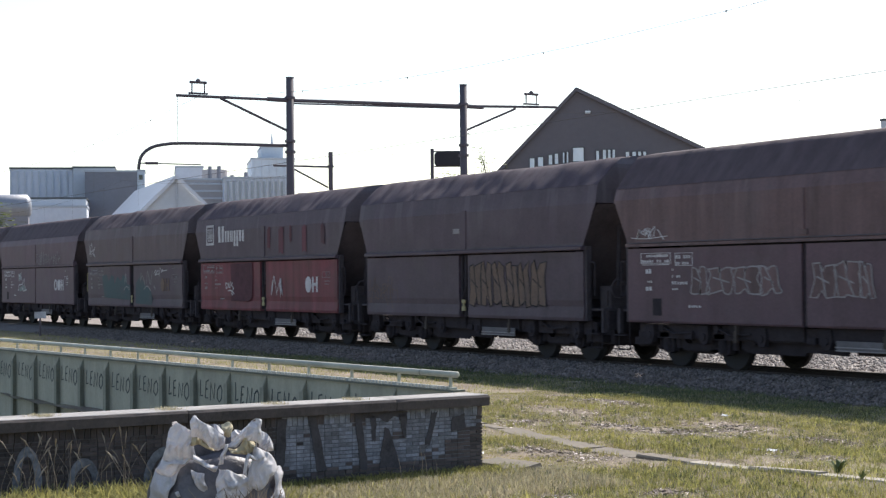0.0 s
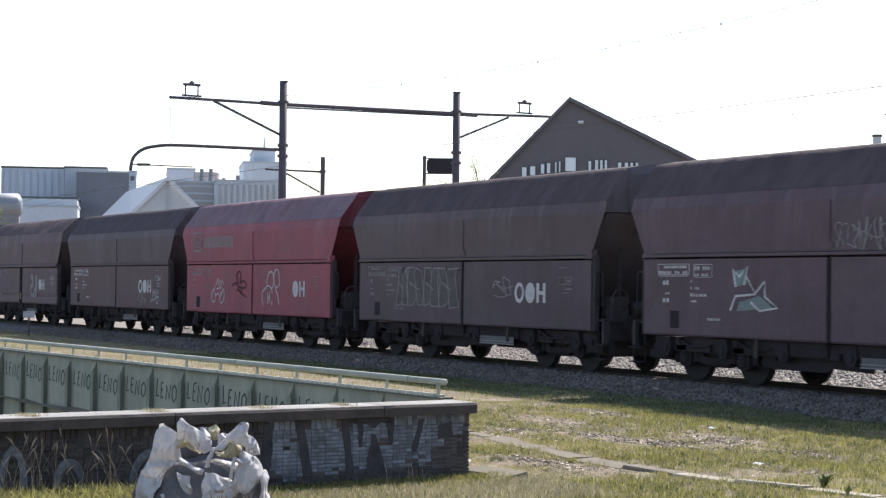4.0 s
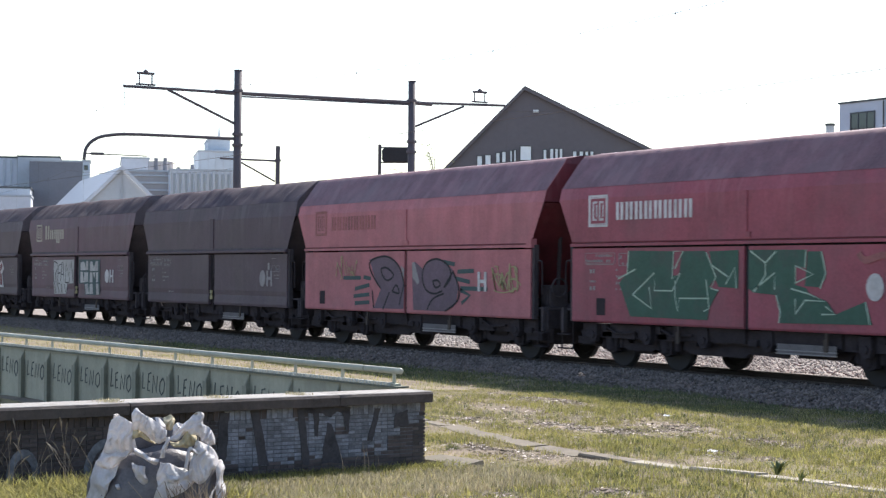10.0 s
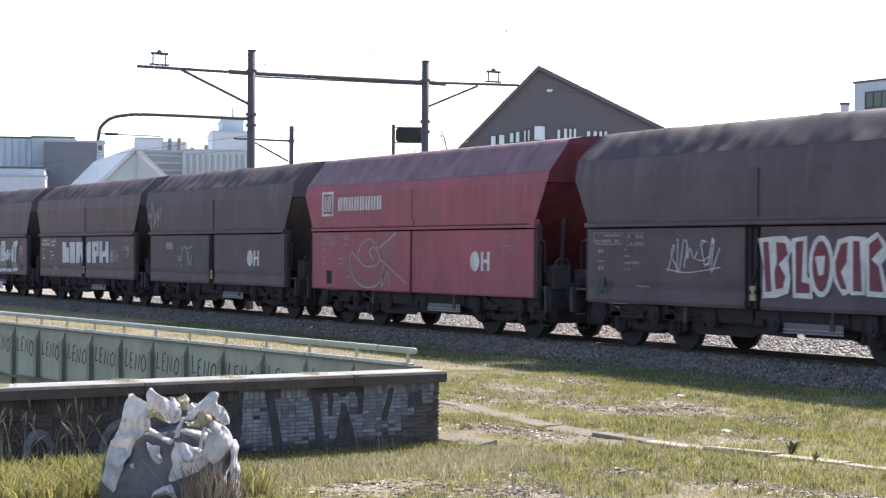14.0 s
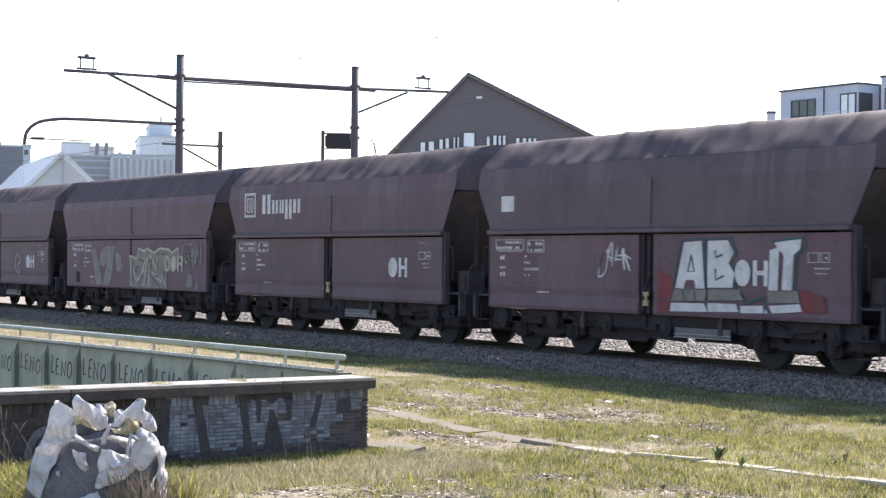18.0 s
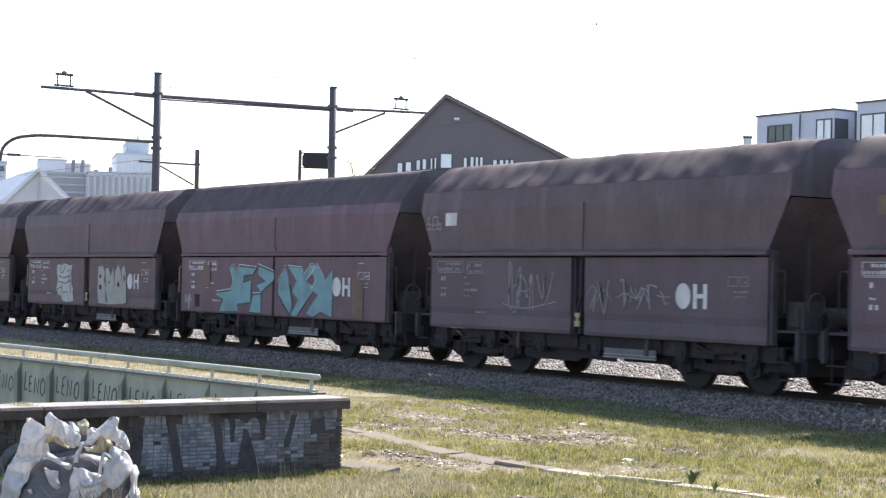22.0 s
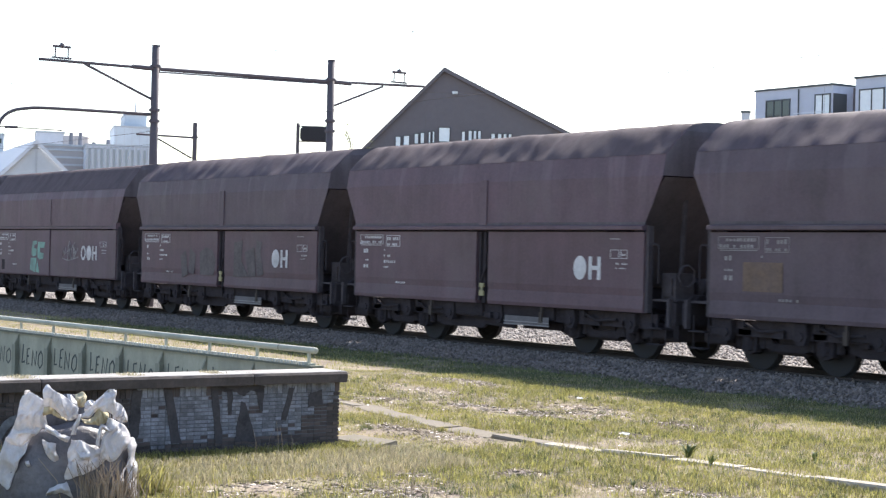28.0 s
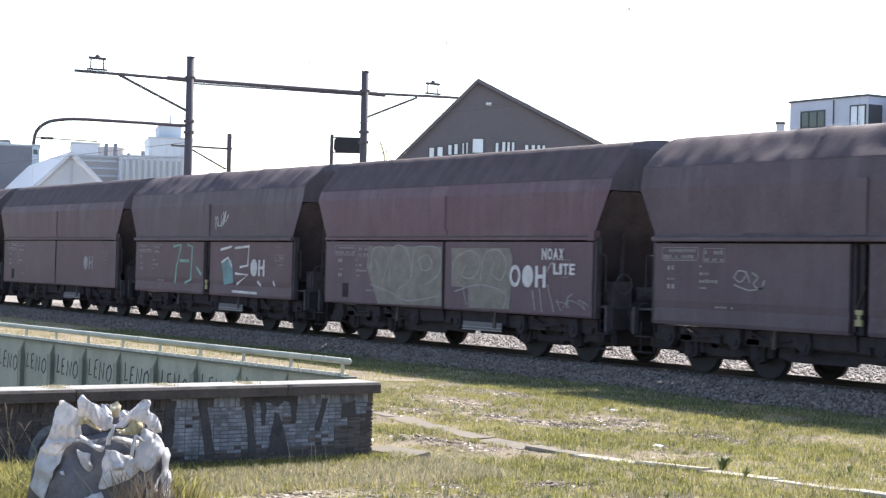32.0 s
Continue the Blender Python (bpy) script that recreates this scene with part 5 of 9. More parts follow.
    zt = Z(66.35, 0.0772, 48)
    part("antenna", Shape().tube([(X(66.35, 48), 48, zt), (X(66.35, 48), 48, zt + 2.6)], [0.3, 0.06], 8).box(X(66.35, 48) - 1.2, X(66.35, 48) + 1.2, 47.8, 48.2, zt + 0.5, zt + 0.7), GREYWALL, w)
    for k in range(5):
        part("wall_seam", Shape().box(X(66.95, 40) + 1.3 * k, X(66.95, 40) + 1.3 * k + 0.08, 39.9, 39.99, GZ, Z(66.4, 0.0695, 40)), GREYWALL, w)


def build_tree(name, label, at, trunk_h, crown, leaves, seed, size):
    t = thing(name, label, "tree", at)
    rng = random.Random(seed)
    limbs = Shape().tube([(0, 0, -0.1), (0.05, 0.02, trunk_h * 0.5), (0, 0.1, trunk_h)], [crown[0] * 0.09, crown[0] * 0.07, crown[0] * 0.04], 8)
    tips = []
    for k in range(14):
        a, e = rng.uniform(0, 2 * math.pi), rng.uniform(0.2, 1.2)
        r = rng.uniform(0.6, 1.0)
        tip = Vector((math.cos(a) * math.cos(e) * crown[0] * r, math.sin(a) * math.cos(e) * crown[0] * r, trunk_h + (math.sin(e) * 1.6 - 0.35) * crown[1] * r))
        root = Vector((0, 0.05, trunk_h * rng.uniform(0.6, 1.0)))
        limbs.tube([root, (root + tip) / 2 + Vector((0, 0, 0.1 * crown[1])), tip], [crown[0] * 0.03, crown[0] * 0.018, crown[0] * 0.006], 5)
        tips += [tip, (root + tip * 2) / 3]
    part("trunk", limbs, BARK, t)

    def place(rng2, count):
        ids = rng2.integers(0, len(tips), count)
        base = np.array([tuple(p) for p in tips])[ids]
        return base + rng2.normal(0, 0.2 * crown[0], (count, 3))
    me = scatter_mesh("crown", leaves, place, size, "flake", seed)
    part("crown", me, LEAF, t, "sparse young green leaves")


def build_trees():
    p = far(59.2, 95)
    build_tree("sapling", "slender young tree with sparse spring leaves", pose(p.x, p.y, GZ), 7.9, (1.0, 1.4), 420, 3, (0.04, 0.10))
    p = far(60.55, 95)
    build_tree("sapling", "slender young tree with sparse spring leaves", pose(p.x, p.y, GZ), 7.0, (1.0, 1.2), 420, 8, (0.04, 0.10))
    p = far(75.9, 110)
    build_tree("roadside_tree", "round green broadleaf tree beside the line", pose(p.x, p.y, GZ), 3.7, (2.7, 2.2), 8000, 5, (0.10, 0.24))
    p = far(64.9, 200)
    build_tree("roadside_tree", "low green tree behind the railway line", pose(p.x, p.y, GZ), 7.4, (2.6, 2.0), 3000, 6, (0.12, 0.3))


TANKGREY = mat("weathered_tank_sheet", (0.30, 0.31, 0.34), 0.5, 0.3, vary=0.2, scale=0.6, fine=6, bump=0.05)
TINTED = mat("tinted_window_band", (0.44, 0.47, 0.50), 0.4, vary=0.1, scale=0.3, fine=3, bump=0)
# sky brightness in the panes is painted as a near-white colour
PALEPANE = mat("sky_bright_pane_paint", (0.85, 0.88, 0.90), 0.25, vary=0.1, scale=0.5, fine=3, bump=0)
GREYDARK = mat("dark_grey_sheet", (0.225, 0.22, 0.245), 0.7, vary=0.15, scale=0.3, fine=3, bump=0.05)
PALEBLUE = mat("pale_blue_cladding", (0.57, 0.62, 0.68), 0.7, vary=0.1, scale=0.2, fine=2, bump=0.05)

# ---- the train ----


def paint(name, color, dusty=(0.150, 0.122, 0.132, 0.4), streak=0.2, rough=0.6):
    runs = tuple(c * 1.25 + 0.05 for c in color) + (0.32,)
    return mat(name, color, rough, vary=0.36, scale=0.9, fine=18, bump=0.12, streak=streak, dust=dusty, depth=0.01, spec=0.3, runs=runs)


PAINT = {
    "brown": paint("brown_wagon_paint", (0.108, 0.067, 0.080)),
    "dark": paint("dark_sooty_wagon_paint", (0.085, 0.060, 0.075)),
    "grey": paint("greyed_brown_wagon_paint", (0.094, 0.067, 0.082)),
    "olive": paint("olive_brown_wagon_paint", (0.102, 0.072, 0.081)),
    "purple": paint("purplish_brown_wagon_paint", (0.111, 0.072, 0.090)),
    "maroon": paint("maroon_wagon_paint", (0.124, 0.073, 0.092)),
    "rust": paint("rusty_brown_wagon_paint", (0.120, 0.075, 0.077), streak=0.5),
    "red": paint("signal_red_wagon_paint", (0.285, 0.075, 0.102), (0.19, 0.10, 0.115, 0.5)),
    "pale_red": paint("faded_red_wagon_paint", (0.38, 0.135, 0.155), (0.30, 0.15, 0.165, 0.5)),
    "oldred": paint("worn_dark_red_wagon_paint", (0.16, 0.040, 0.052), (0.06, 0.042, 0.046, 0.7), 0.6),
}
ROOFPAINT = mat("dusty_brown_roof_paint", (0.088, 0.065, 0.071), 0.8, vary=0.25, scale=1.5, fine=14, bump=0.3, streak=0.3, dust=(0.125, 0.096, 0.10, 0.6), depth=0.03, stretch=(2.2, 0.5, 0.5), spec=0.15)
ROOFGREY = mat("dusty_grey_roof_paint", (0.084, 0.063, 0.074), 0.8, vary=0.25, scale=1.5, fine=14, bump=0.3, streak=0.3, dust=(0.115, 0.094, 0.099, 0.6), depth=0.03, stretch=(2.2, 0.5, 0.5), spec=0.15)
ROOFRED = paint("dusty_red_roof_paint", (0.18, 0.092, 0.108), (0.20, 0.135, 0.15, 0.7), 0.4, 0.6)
ENDPAINT = paint("end_wall_grey_paint", (0.098, 0.082, 0.092), (0.11, 0.092, 0.10, 0.4), 0.3, 0.8)
# wagon red darkened: the shade between wagons is put into this paint
ENDRED = paint("shade_dark_red_end_paint", (0.12, 0.02, 0.03), (0.05, 0.028, 0.032, 0.6), 0.4, 0.7)
SPRAY = {
    "white": MARK, "dim": MARKDIM, "yellow": YELLOWMARK,
    "chrome": mat("chrome_spray", (0.38, 0.38, 0.385), 0.5, vary=0.25, scale=2, fine=20, bump=0, dust=(0.10, 0.078, 0.085, 0.55), spec=0.25),
    "dullchrome": mat("dull_silver_spray", (0.20, 0.185, 0.165), 0.6, vary=0.4, scale=2.5, fine=20, bump=0, dust=(0.10, 0.078, 0.085, 0.55), spec=0.25),
    "teal": mat("teal_spray", (0.16, 0.29, 0.32), 0.6, vary=0.25, scale=2, fine=20, bump=0, dust=(0.10, 0.078, 0.085, 0.55), spec=0.25),
    "darkteal": mat("dark_teal_spray", (0.05, 0.085, 0.092), 0.65, vary=0.3, scale=2, fine=20, bump=0, dust=(0.10, 0.078, 0.085, 0.55), spec=0.25),
    "mint": mat("mint_spray", (0.19, 0.36, 0.31), 0.6, vary=0.25, scale=2, fine=20, bump=0, dust=(0.10, 0.078, 0.085, 0.55), spec=0.25),
    "green": mat("green_spray", (0.05, 0.105, 0.080), 0.65, vary=0.3, scale=2, fine=20, bump=0, dust=(0.10, 0.078, 0.085, 0.55), spec=0.25),
    "black": BLACKPAINT,
    "blue": mat("blue_spray", (0.045, 0.06, 0.15), 0.6, vary=0.2, scale=2, fine=20, bump=0, dust=(0.10, 0.078, 0.085, 0.55), spec=0.25),
    "violet": mat("violet_spray", (0.135, 0.095, 0.125), 0.65, vary=0.35, scale=2, fine=20, bump=0, dust=(0.10, 0.078, 0.085, 0.55), spec=0.25),
    "orange": mat("faded_orange_spray", (0.155, 0.105, 0.08), 0.7, vary=0.4, scale=2.5, fine=20, bump=0, dust=(0.10, 0.078, 0.085, 0.55), spec=0.25),
    "pink": mat("faded_pink_spray", (0.30, 0.12, 0.12), 0.7, vary=0.3, scale=2.5, fine=20, bump=0, dust=(0.10, 0.078, 0.085, 0.55), spec=0.25),
    "rednew": mat("red_spray", (0.17, 0.04, 0.045), 0.6, vary=0.25, scale=2, fine=20, bump=0, dust=(0.10, 0.078, 0.085, 0.55), spec=0.25),
}
ENDGEARMAT = mat("sooty_end_gear", (0.070, 0.060, 0.066), 0.95, vary=0.4, scale=3, fine=25, bump=0.2, spec=0.1)
RACKGREY = mat("dull_grey_plate", (0.15, 0.138, 0.143), 0.8, vary=0.3, scale=3, fine=20, bump=0.1, spec=0.2)
SILLBLACK = mat("sooty_sill", (0.050, 0.042, 0.048), 0.95, vary=0.6, scale=2, fine=25, bump=0.1, spec=0.08)
SIDE = -1.45
PITCH, FIRST = 12.47, -36.46 + 12.47
DENT = {"A": 1.25, "B": 0.4}
DIMS = {"A": (5.23, 5.72), "B": (5.49, 5.98)}
LIFT = -RAIL_Z  # body heights are given over z = 0

# how far each wagon stands off the even spacing
SHIFT = [0.0, 0.07, 0.19, 0.43, 0.27, -0.17, -0.55, -0.86, -0.98, -0.65, -0.92, -1.0, -0.42, -0.29, -0.23, -0.54, -0.62, -0.23, -0.09, 0, -0.16, -0.25, -0.16, -0.35, -0.43, -0.33, -0.53, -0.63, -0.43, -0.3, -0.51, -0.55, -0.73, -0.83, -0.76, -0.8, -0.8]


def upper_mesh(kind, seed):
    """Hopper top: upright sides over the ledge, raked ends, a dented roof slope."""
    h1, h2 = DIMS[kind]
    prof = [(-1.45, 2.44), (-1.45, 2.9), (-1.45, 3.36), (-1.385, 3.60 if kind == "B" else 3.76)]
    k0 = prof[-1]
    # the roof bows out a little, so that its upper part lies flatter
    for t in (0.12, 0.25, 0.40, 0.55, 0.7, 0.85, 1.0):
        if kind == "A":
            y, rise = k0[0] + (-0.70 - k0[0]) * t, 1 - (1 - t) ** 1.26
            prof.append((y, k0[1] + (4.35 - k0[1]) * rise))
        else:
            prof.append((k0[0] + (-0.83 - k0[0]) * t, k0[1] + (4.32 - k0[1]) * t))
    prof += [(-0.4, 4.40), (0.0, 4.43)]
    prof += [(-y, z) for y, z in prof[-2::-1]]
    n = 130
    rows = []
    for j, (y, z) in enumerate(prof):
        hx = h1 + (h2 - h1) * min(1, max(0, (z - 2.44) / 0.92))
        hx -= 0.10 * max(0, (z - 4.2) / 0.23)
        row = []
        for i in range(n + 1):
            x = -hx + 2 * hx * i / n
            d = 0.0
            if 3.8 < z < 4.37 and 0 < i < n:
                # sheet sagging between the roof bows, with slanting creases and dents
                edge = min(1.0, (z - 3.76) / 0.2)
                u = ((x + 0.35 * (z - 4.0)) / 0.71) % 1.0
                d = 0.030 * edge * DENT[kind] * (1 - abs(2 * u - 1)) ** 1.5 * (0.7 + 0.9 * noise.noise((x * 0.45 + seed * 5, 3.0, seed)))
                d -= 0.028 * edge * DENT[kind] * max(0.0, 1 - abs(((x * 1.15 + 0.8 * (z - 4.0) + 0.5 * noise.noise((x * 0.6, z, seed))) % 1.0) - 0.5) / 0.14)
                d += 0.045 * edge * DENT[kind] * noise.noise((x * 0.8 + seed * 7 + z * 1.4, y * 1.5, z * 0.8)) + 0.018 * edge * DENT[kind] * noise.noise((x * 2.6 + seed * 3 + z * 3.2, y * 2, z * 1.5))
            elif 2.5 < z < 3.5 and 0 < i < n:
                d = 0.012 * noise.noise((x * 0.7 + seed * 5, 1.0, z * 1.3))
            row.append((x, y + (d if y < 0 else -d) * 0.65, z - d * 0.65))
        rows.append(row)
    s = Shape()
    s.loft(rows, cap=False, closed=False)
    m = len(prof)
    for i in (0, n):
        for j in range(2, m // 2):
            a, b = j * (n + 1) + i, (j + 1) * (n + 1) + i
            c, d = (m - 2 - j) * (n + 1) + i, (m - 1 - j) * (n + 1) + i
            s.f.append((a, b, c, d) if b != c else (a, b, d))
    # the hopper's end slopes run in under the overhang, behind the side sheets
    for e in (-1, 1):
        s.add([(e * h2, -1.40, 3.34), (e * h2, 1.40, 3.34), (e * (h2 - 1.75), 1.40, 1.25), (e * (h2 - 1.75), -1.40, 1.25)], [(0, 1, 2, 3)])
    return s.mesh("upper_body")


def roof_mesh(kind, seed):
    """The dusty sheet lying over the roof slope, a few millimetres proud of the body."""
    me = UPPER[(kind, seed)]
    s = Shape()
    keep = {}
    for p in me.polygons:
        c = p.center
        if c.z > (3.63 if kind == "B" else 3.79) and abs(p.normal.x) < 0.7 and abs(c.y) < 1.37:
            ids = []
            for v in p.vertices:
                if v not in keep:
                    keep[v] = len(s.v)
                    q = me.vertices[v].co
                    s.v.append((q.x * 0.9985, q.y * 1.003, q.z + 0.007))
                ids.append(keep[v])
            s.f.append(tuple(ids))
    return s.mesh("roof_sheet")


def end_wall_mesh(kind, seed, end):
    """Sheet over one raked end, a few millimetres proud of the body."""
    me = UPPER[(kind, seed)]
    s = Shape()
    for p in me.polygons:
        if abs(p.normal.x) > 0.6 and p.center.x * end > 0:
            s.add([(me.vertices[v].co.x + (0.008 if p.center.x > 0 else -0.008), me.vertices[v].co.y * 0.998, me.vertices[v].co.z) for v in p.vertices], [tuple(range(len(p.vertices)))])
    return s.mesh("end_wall")


UPPER = {(k, s): upper_mesh(k, s) for k in "AB" for s in range(3)}
ROOF = {key: roof_mesh(*key) for key in UPPER}
ENDWALL = {(*key, e): end_wall_mesh(*key, e) for key in UPPER for e in (-1, 1)}
for me_ in list(UPPER.values()) + list(ROOF.values()):
    bm_ = bmesh.new()
    bm_.from_mesh(me_)
    for f_ in bm_.faces:
        f_.smooth = f_.calc_center_median().z > 3.8
    bm_.to_mesh(me_)
    bm_.free()


def panel_mesh(kind, side):
    h1 = DIMS[kind][0]
    if kind == "A":
        prof = [(-1.30, 2.31), (SIDE, 2.31), (SIDE, 1.24), (-1.432, 1.10), (-1.455, 0.86), (-1.44, 0.79), (-1.30, 0.79)]
        x0, x1 = (-h1, -0.24) if side < 0 else (0.20, h1)
    else:
        prof = [(-1.30, 2.33), (SIDE, 2.33), (SIDE, 0.84), (-1.43, 0.80), (-1.30, 0.80)]
        x0, x1 = (-h1, -0.06) if side < 0 else (0.07, h1)
    return Shape().prism_x(prof, x0, x1).mesh("lower_panel")


PANEL = {(k, s): panel_mesh(k, s) for k in "AB" for s in (-1, 1)}


def ledge_mesh(kind):
    h1 = DIMS[kind][0]
    if kind == "A":
        s = Shape().prism_x([(-1.40, 2.345), (-1.52, 2.345), (-1.53, 2.36), (-1.53, 2.42), (-1.50, 2.438), (-1.40, 2.438)], -h1 - 0.03, h1 + 0.03)
    else:
        s = Shape().prism_x([(-1.40, 2.37), (-1.475, 2.37), (-1.475, 2.43), (-1.40, 2.438)], -h1 - 0.05, h1 + 0.05).box(h1 - 0.12, h1 + 0.08, -1.5, -1.35, 2.36, 2.56).box(-0.13, 0.13, -1.475, -1.44, 2.50, 2.60)
    return s.mesh("ledge")


LEDGE = {k: ledge_mesh(k) for k in "AB"}
# strip added to stand in for the shaded groove above the ledge
LEDGESHADE = {k: Shape().box(-DIMS[k][0] - 0.02, DIMS[k][0] + 0.02, SIDE - 0.012, SIDE + 0.02, 2.441, 2.50 if k == "A" else 2.465).mesh("drain_channel") for k in "AB"}
_w = Shape()
_ring = []
for yy, rr in ((-0.07, 0.44), (-0.065, 0.46), (0.03, 0.465), (0.035, 0.49), (0.065, 0.49), (0.068, 0.38), (0.02, 0.34), (0.03, 0.16), (0.07, 0.13), (0.07, 0.02)):
    _ring.append([(rr * math.cos(2 * math.pi * k / 28), yy, rr * math.sin(2 * math.pi * k / 28)) for k in range(28)])
WHEEL = _w.loft(_ring).mesh("wheel", WHEELMAT, False)
AXLE = Shape().tube([(0, -1.05, 0), (0, 1.05, 0)], 0.08, 10).mesh("axle", WHEELMAT, True)
BOGIE = Shape()
for sgn in (-1, 1):
    y0, y1 = sgn * 0.96, sgn * 1.06
    BOGIE.prism_y([(-1.3, 0.62), (-1.2, 0.70), (-0.5, 0.68), (-0.35, 0.50), (0.35, 0.50), (0.5, 0.68), (1.2, 0.70), (1.3, 0.62), (1.2, 0.52), (0.6, 0.46), (0.4, 0.36), (-0.4, 0.36), (-0.6, 0.46), (-1.2, 0.52)], min(y0, y1), max(y0, y1))
    for xx in (-0.9, 0.9):
        BOGIE.prism_y([(xx - 0.17, 0.33), (xx - 0.2, 0.6), (xx + 0.2, 0.6), (xx + 0.17, 0.33), (xx, 0.28)], min(y0, y1) - 0.05 * (sgn < 0), max(y0, y1) + 0.05 * (sgn > 0))
        for e in (-0.3, 0.3):
            BOGIE.tube([(xx + e, sgn * 1.03, 0.40), (xx + e, sgn * 1.03, 0.62)], 0.075, 8)
BOGIE.box(-0.25, 0.25, -1.0, 1.0, 0.45, 0.66).box(-1.25, -1.15, -1.0, 1.0, 0.5, 0.62).box(1.15, 1.25, -1.0, 1.0, 0.5, 0.62)
BOGIE = BOGIE.mesh("bogie_frame", UNDER)
AXLEBOX = Shape().tube([(0, -1.16, 0), (0, -1.09, 0)], [0.10, 0.13], 12).mesh("axle_box", UNDER)
SILL = Shape().box(-6.0, 6.0, -0.28, 0.28, 0.62, 0.95).mesh("centre_sill", UNDER)
SIDESILL = Shape().prism_x([(-1.22, 0.60), (-1.22, 0.885), (-1.04, 0.885), (-1.04, 0.84), (-1.18, 0.84), (-1.18, 0.64), (-1.04, 0.64), (-1.04, 0.60)], -5.4, 5.4).mesh("side_sill", SILLBLACK)
HEADSTOCK = Shape().box(-0.06, 0.06, -1.35, 1.35, 0.72, 1.12).mesh("headstock", UNDER)
CROSS = Shape().box(-0.12, 0.12, -1.3, 1.3, 0.60, 0.72).mesh("cross_member", UNDER)
CHUTE = Shape()
for sgn in (-1, 1):
    for a, b in ((-2.3, -0.2), (0.2, 2.3)):
        CHUTE.prism_x([(sgn * 0.15, 1.2), (sgn * 1.30, 0.79), (sgn * 1.28, 0.52), (sgn * 1.05, 0.50), (sgn * 0.2, 0.75)], a, b)
CHUTE.box(-1.9, -1.7, -1.2, 1.2, 0.42, 0.55)
CHUTE = CHUTE.mesh("discharge_chute", UNDER)
INNER = Shape().prism_x([(-1.28, 0.80), (-1.28, 2.42), (1.28, 2.42), (1.28, 0.80)], -3.9, 3.9).mesh("hopper_core", UNDER)
GEARLUMP = Shape().prism_y([(-0.14, 0.88), (-0.16, 0.62), (-0.05, 0.50), (0.09, 0.52), (0.15, 0.66), (0.13, 0.88)], -1.34, -1.23).tube([(0.0, -1.37, 0.66), (0.0, -1.20, 0.66)], [0.075, 0.09], 10).mesh("door_crank", UNDER)
LEVER = Shape().tube([(-0.5, -1.30, 0.84), (-0.1, -1.32, 0.70), (0.5, -1.30, 0.74)], 0.028, 6).box(-0.55, -0.45, -1.34, -1.24, 0.76, 0.88).mesh("door_rod", UNDER)
SPRING = Shape().tube([(0, -1.10, 0.36), (0, -1.12, 0.66)], [0.10, 0.09], 10).box(-0.16, 0.16, -1.22, -1.07, 0.62, 0.72).mesh("axle_spring", UNDER)
TANKBOX = Shape().box(0.8, 2.3, -1.412, -1.402, 0.50, 0.69).mesh("side_plate", RACKGREY)
RACKRAIL = Shape().box(0.78, 2.32, -1.425, -1.413, 0.0, 0.02).mesh("plate_rail", MARKDIM)
BUFFER = Shape().tube([(0, 0, 0), (0.14, 0, 0)], 0.11, 12).tube([(0.14, 0, 0), (0.17, 0, 0), (0.185, 0, 0)], [0.2, 0.225, 0.21], 16).mesh("buffer", UNDER)


def end_meshes(kind):
    """Platform, corner posts, struts and brake gear under the raked +x end, each with its name."""
    h1, h2 = DIMS[kind]
    out = [("end_platform", Shape().box(h1, 6.0, -1.3, 1.3, 1.02, 1.06))]
    for sg in (-1, 1):
        lo, hi = sorted((sg * 1.30, sg * 1.42))
        out.append(("corner_post", Shape().box(h1 + 0.02, h1 + 0.10, lo, hi, 0.8, 2.43)))
        out.append(("outer_post", Shape().box(5.87, 5.94, lo, hi - 0.02, 0.55, 1.08)))
        out.append(("end_strut", Shape().tube([(5.3, sg * 0.6, 1.06), (5.35, sg * 0.55, 3.0)], 0.05, 6)))
    out.append(("brake_cylinder", Shape().tube([(5.55, -0.45, 1.27), (5.55, -0.38, 1.27), (5.55, 0.4, 1.27), (5.55, 0.5, 1.27)], [0.14, 0.19, 0.19, 0.12], 14)))
    out.append(("air_reservoir", Shape().tube([(5.42, 0.75, 1.3), (5.47, 0.75, 1.3), (5.74, 0.75, 1.3), (5.79, 0.75, 1.3)], [0.16, 0.24, 0.24, 0.16], 14)))
    out.append(("valve_box", Shape().box(5.3, 5.7, -1.05, -0.6, 1.062, 1.55).box(5.38, 5.62, -1.09, -1.052, 1.12, 1.45)))
    out.append(("brake_wheel", Shape().tube([(5.93 + 0.03 * (k % 2), -1.0 + 0.2 * math.cos(k * 0.524), 1.5 + 0.2 * math.sin(k * 0.524)) for k in range(13)], 0.02, 6)))
    return [(nm, sh.mesh(nm, ENDGEARMAT)) for nm, sh in out]


ENDGEAR = {k: end_meshes(k) for k in "AB"}
BRAKEBEAM = Shape().box(-0.04, 0.04, -0.9, 0.9, 0.34, 0.46).mesh("brake_beam", UNDER)
BRAKEPLATE = Shape().prism_y([(-1.32, 0.66), (-1.32, 0.46), (-1.1, 0.38), (1.1, 0.38), (1.32, 0.46), (1.32, 0.66)], -0.03, 0.03).mesh("inner_frame", UNDER)
SKIRT = Shape().prism_y([(-2.2, 0.70), (-2.2, 0.44), (-1.9, 0.36), (-0.4, 0.36), (-0.3, 0.44), (0.75, 0.40), (0.8, 0.70)], -1.1, -1.04).mesh("brake_lever_gear", UNDER)
SKIRTB = Shape().prism_y([(0.9, 0.70), (0.9, 0.42), (2.2, 0.42), (2.4, 0.70)], -1.0, -0.94).mesh("air_valve_plate", UNDER)
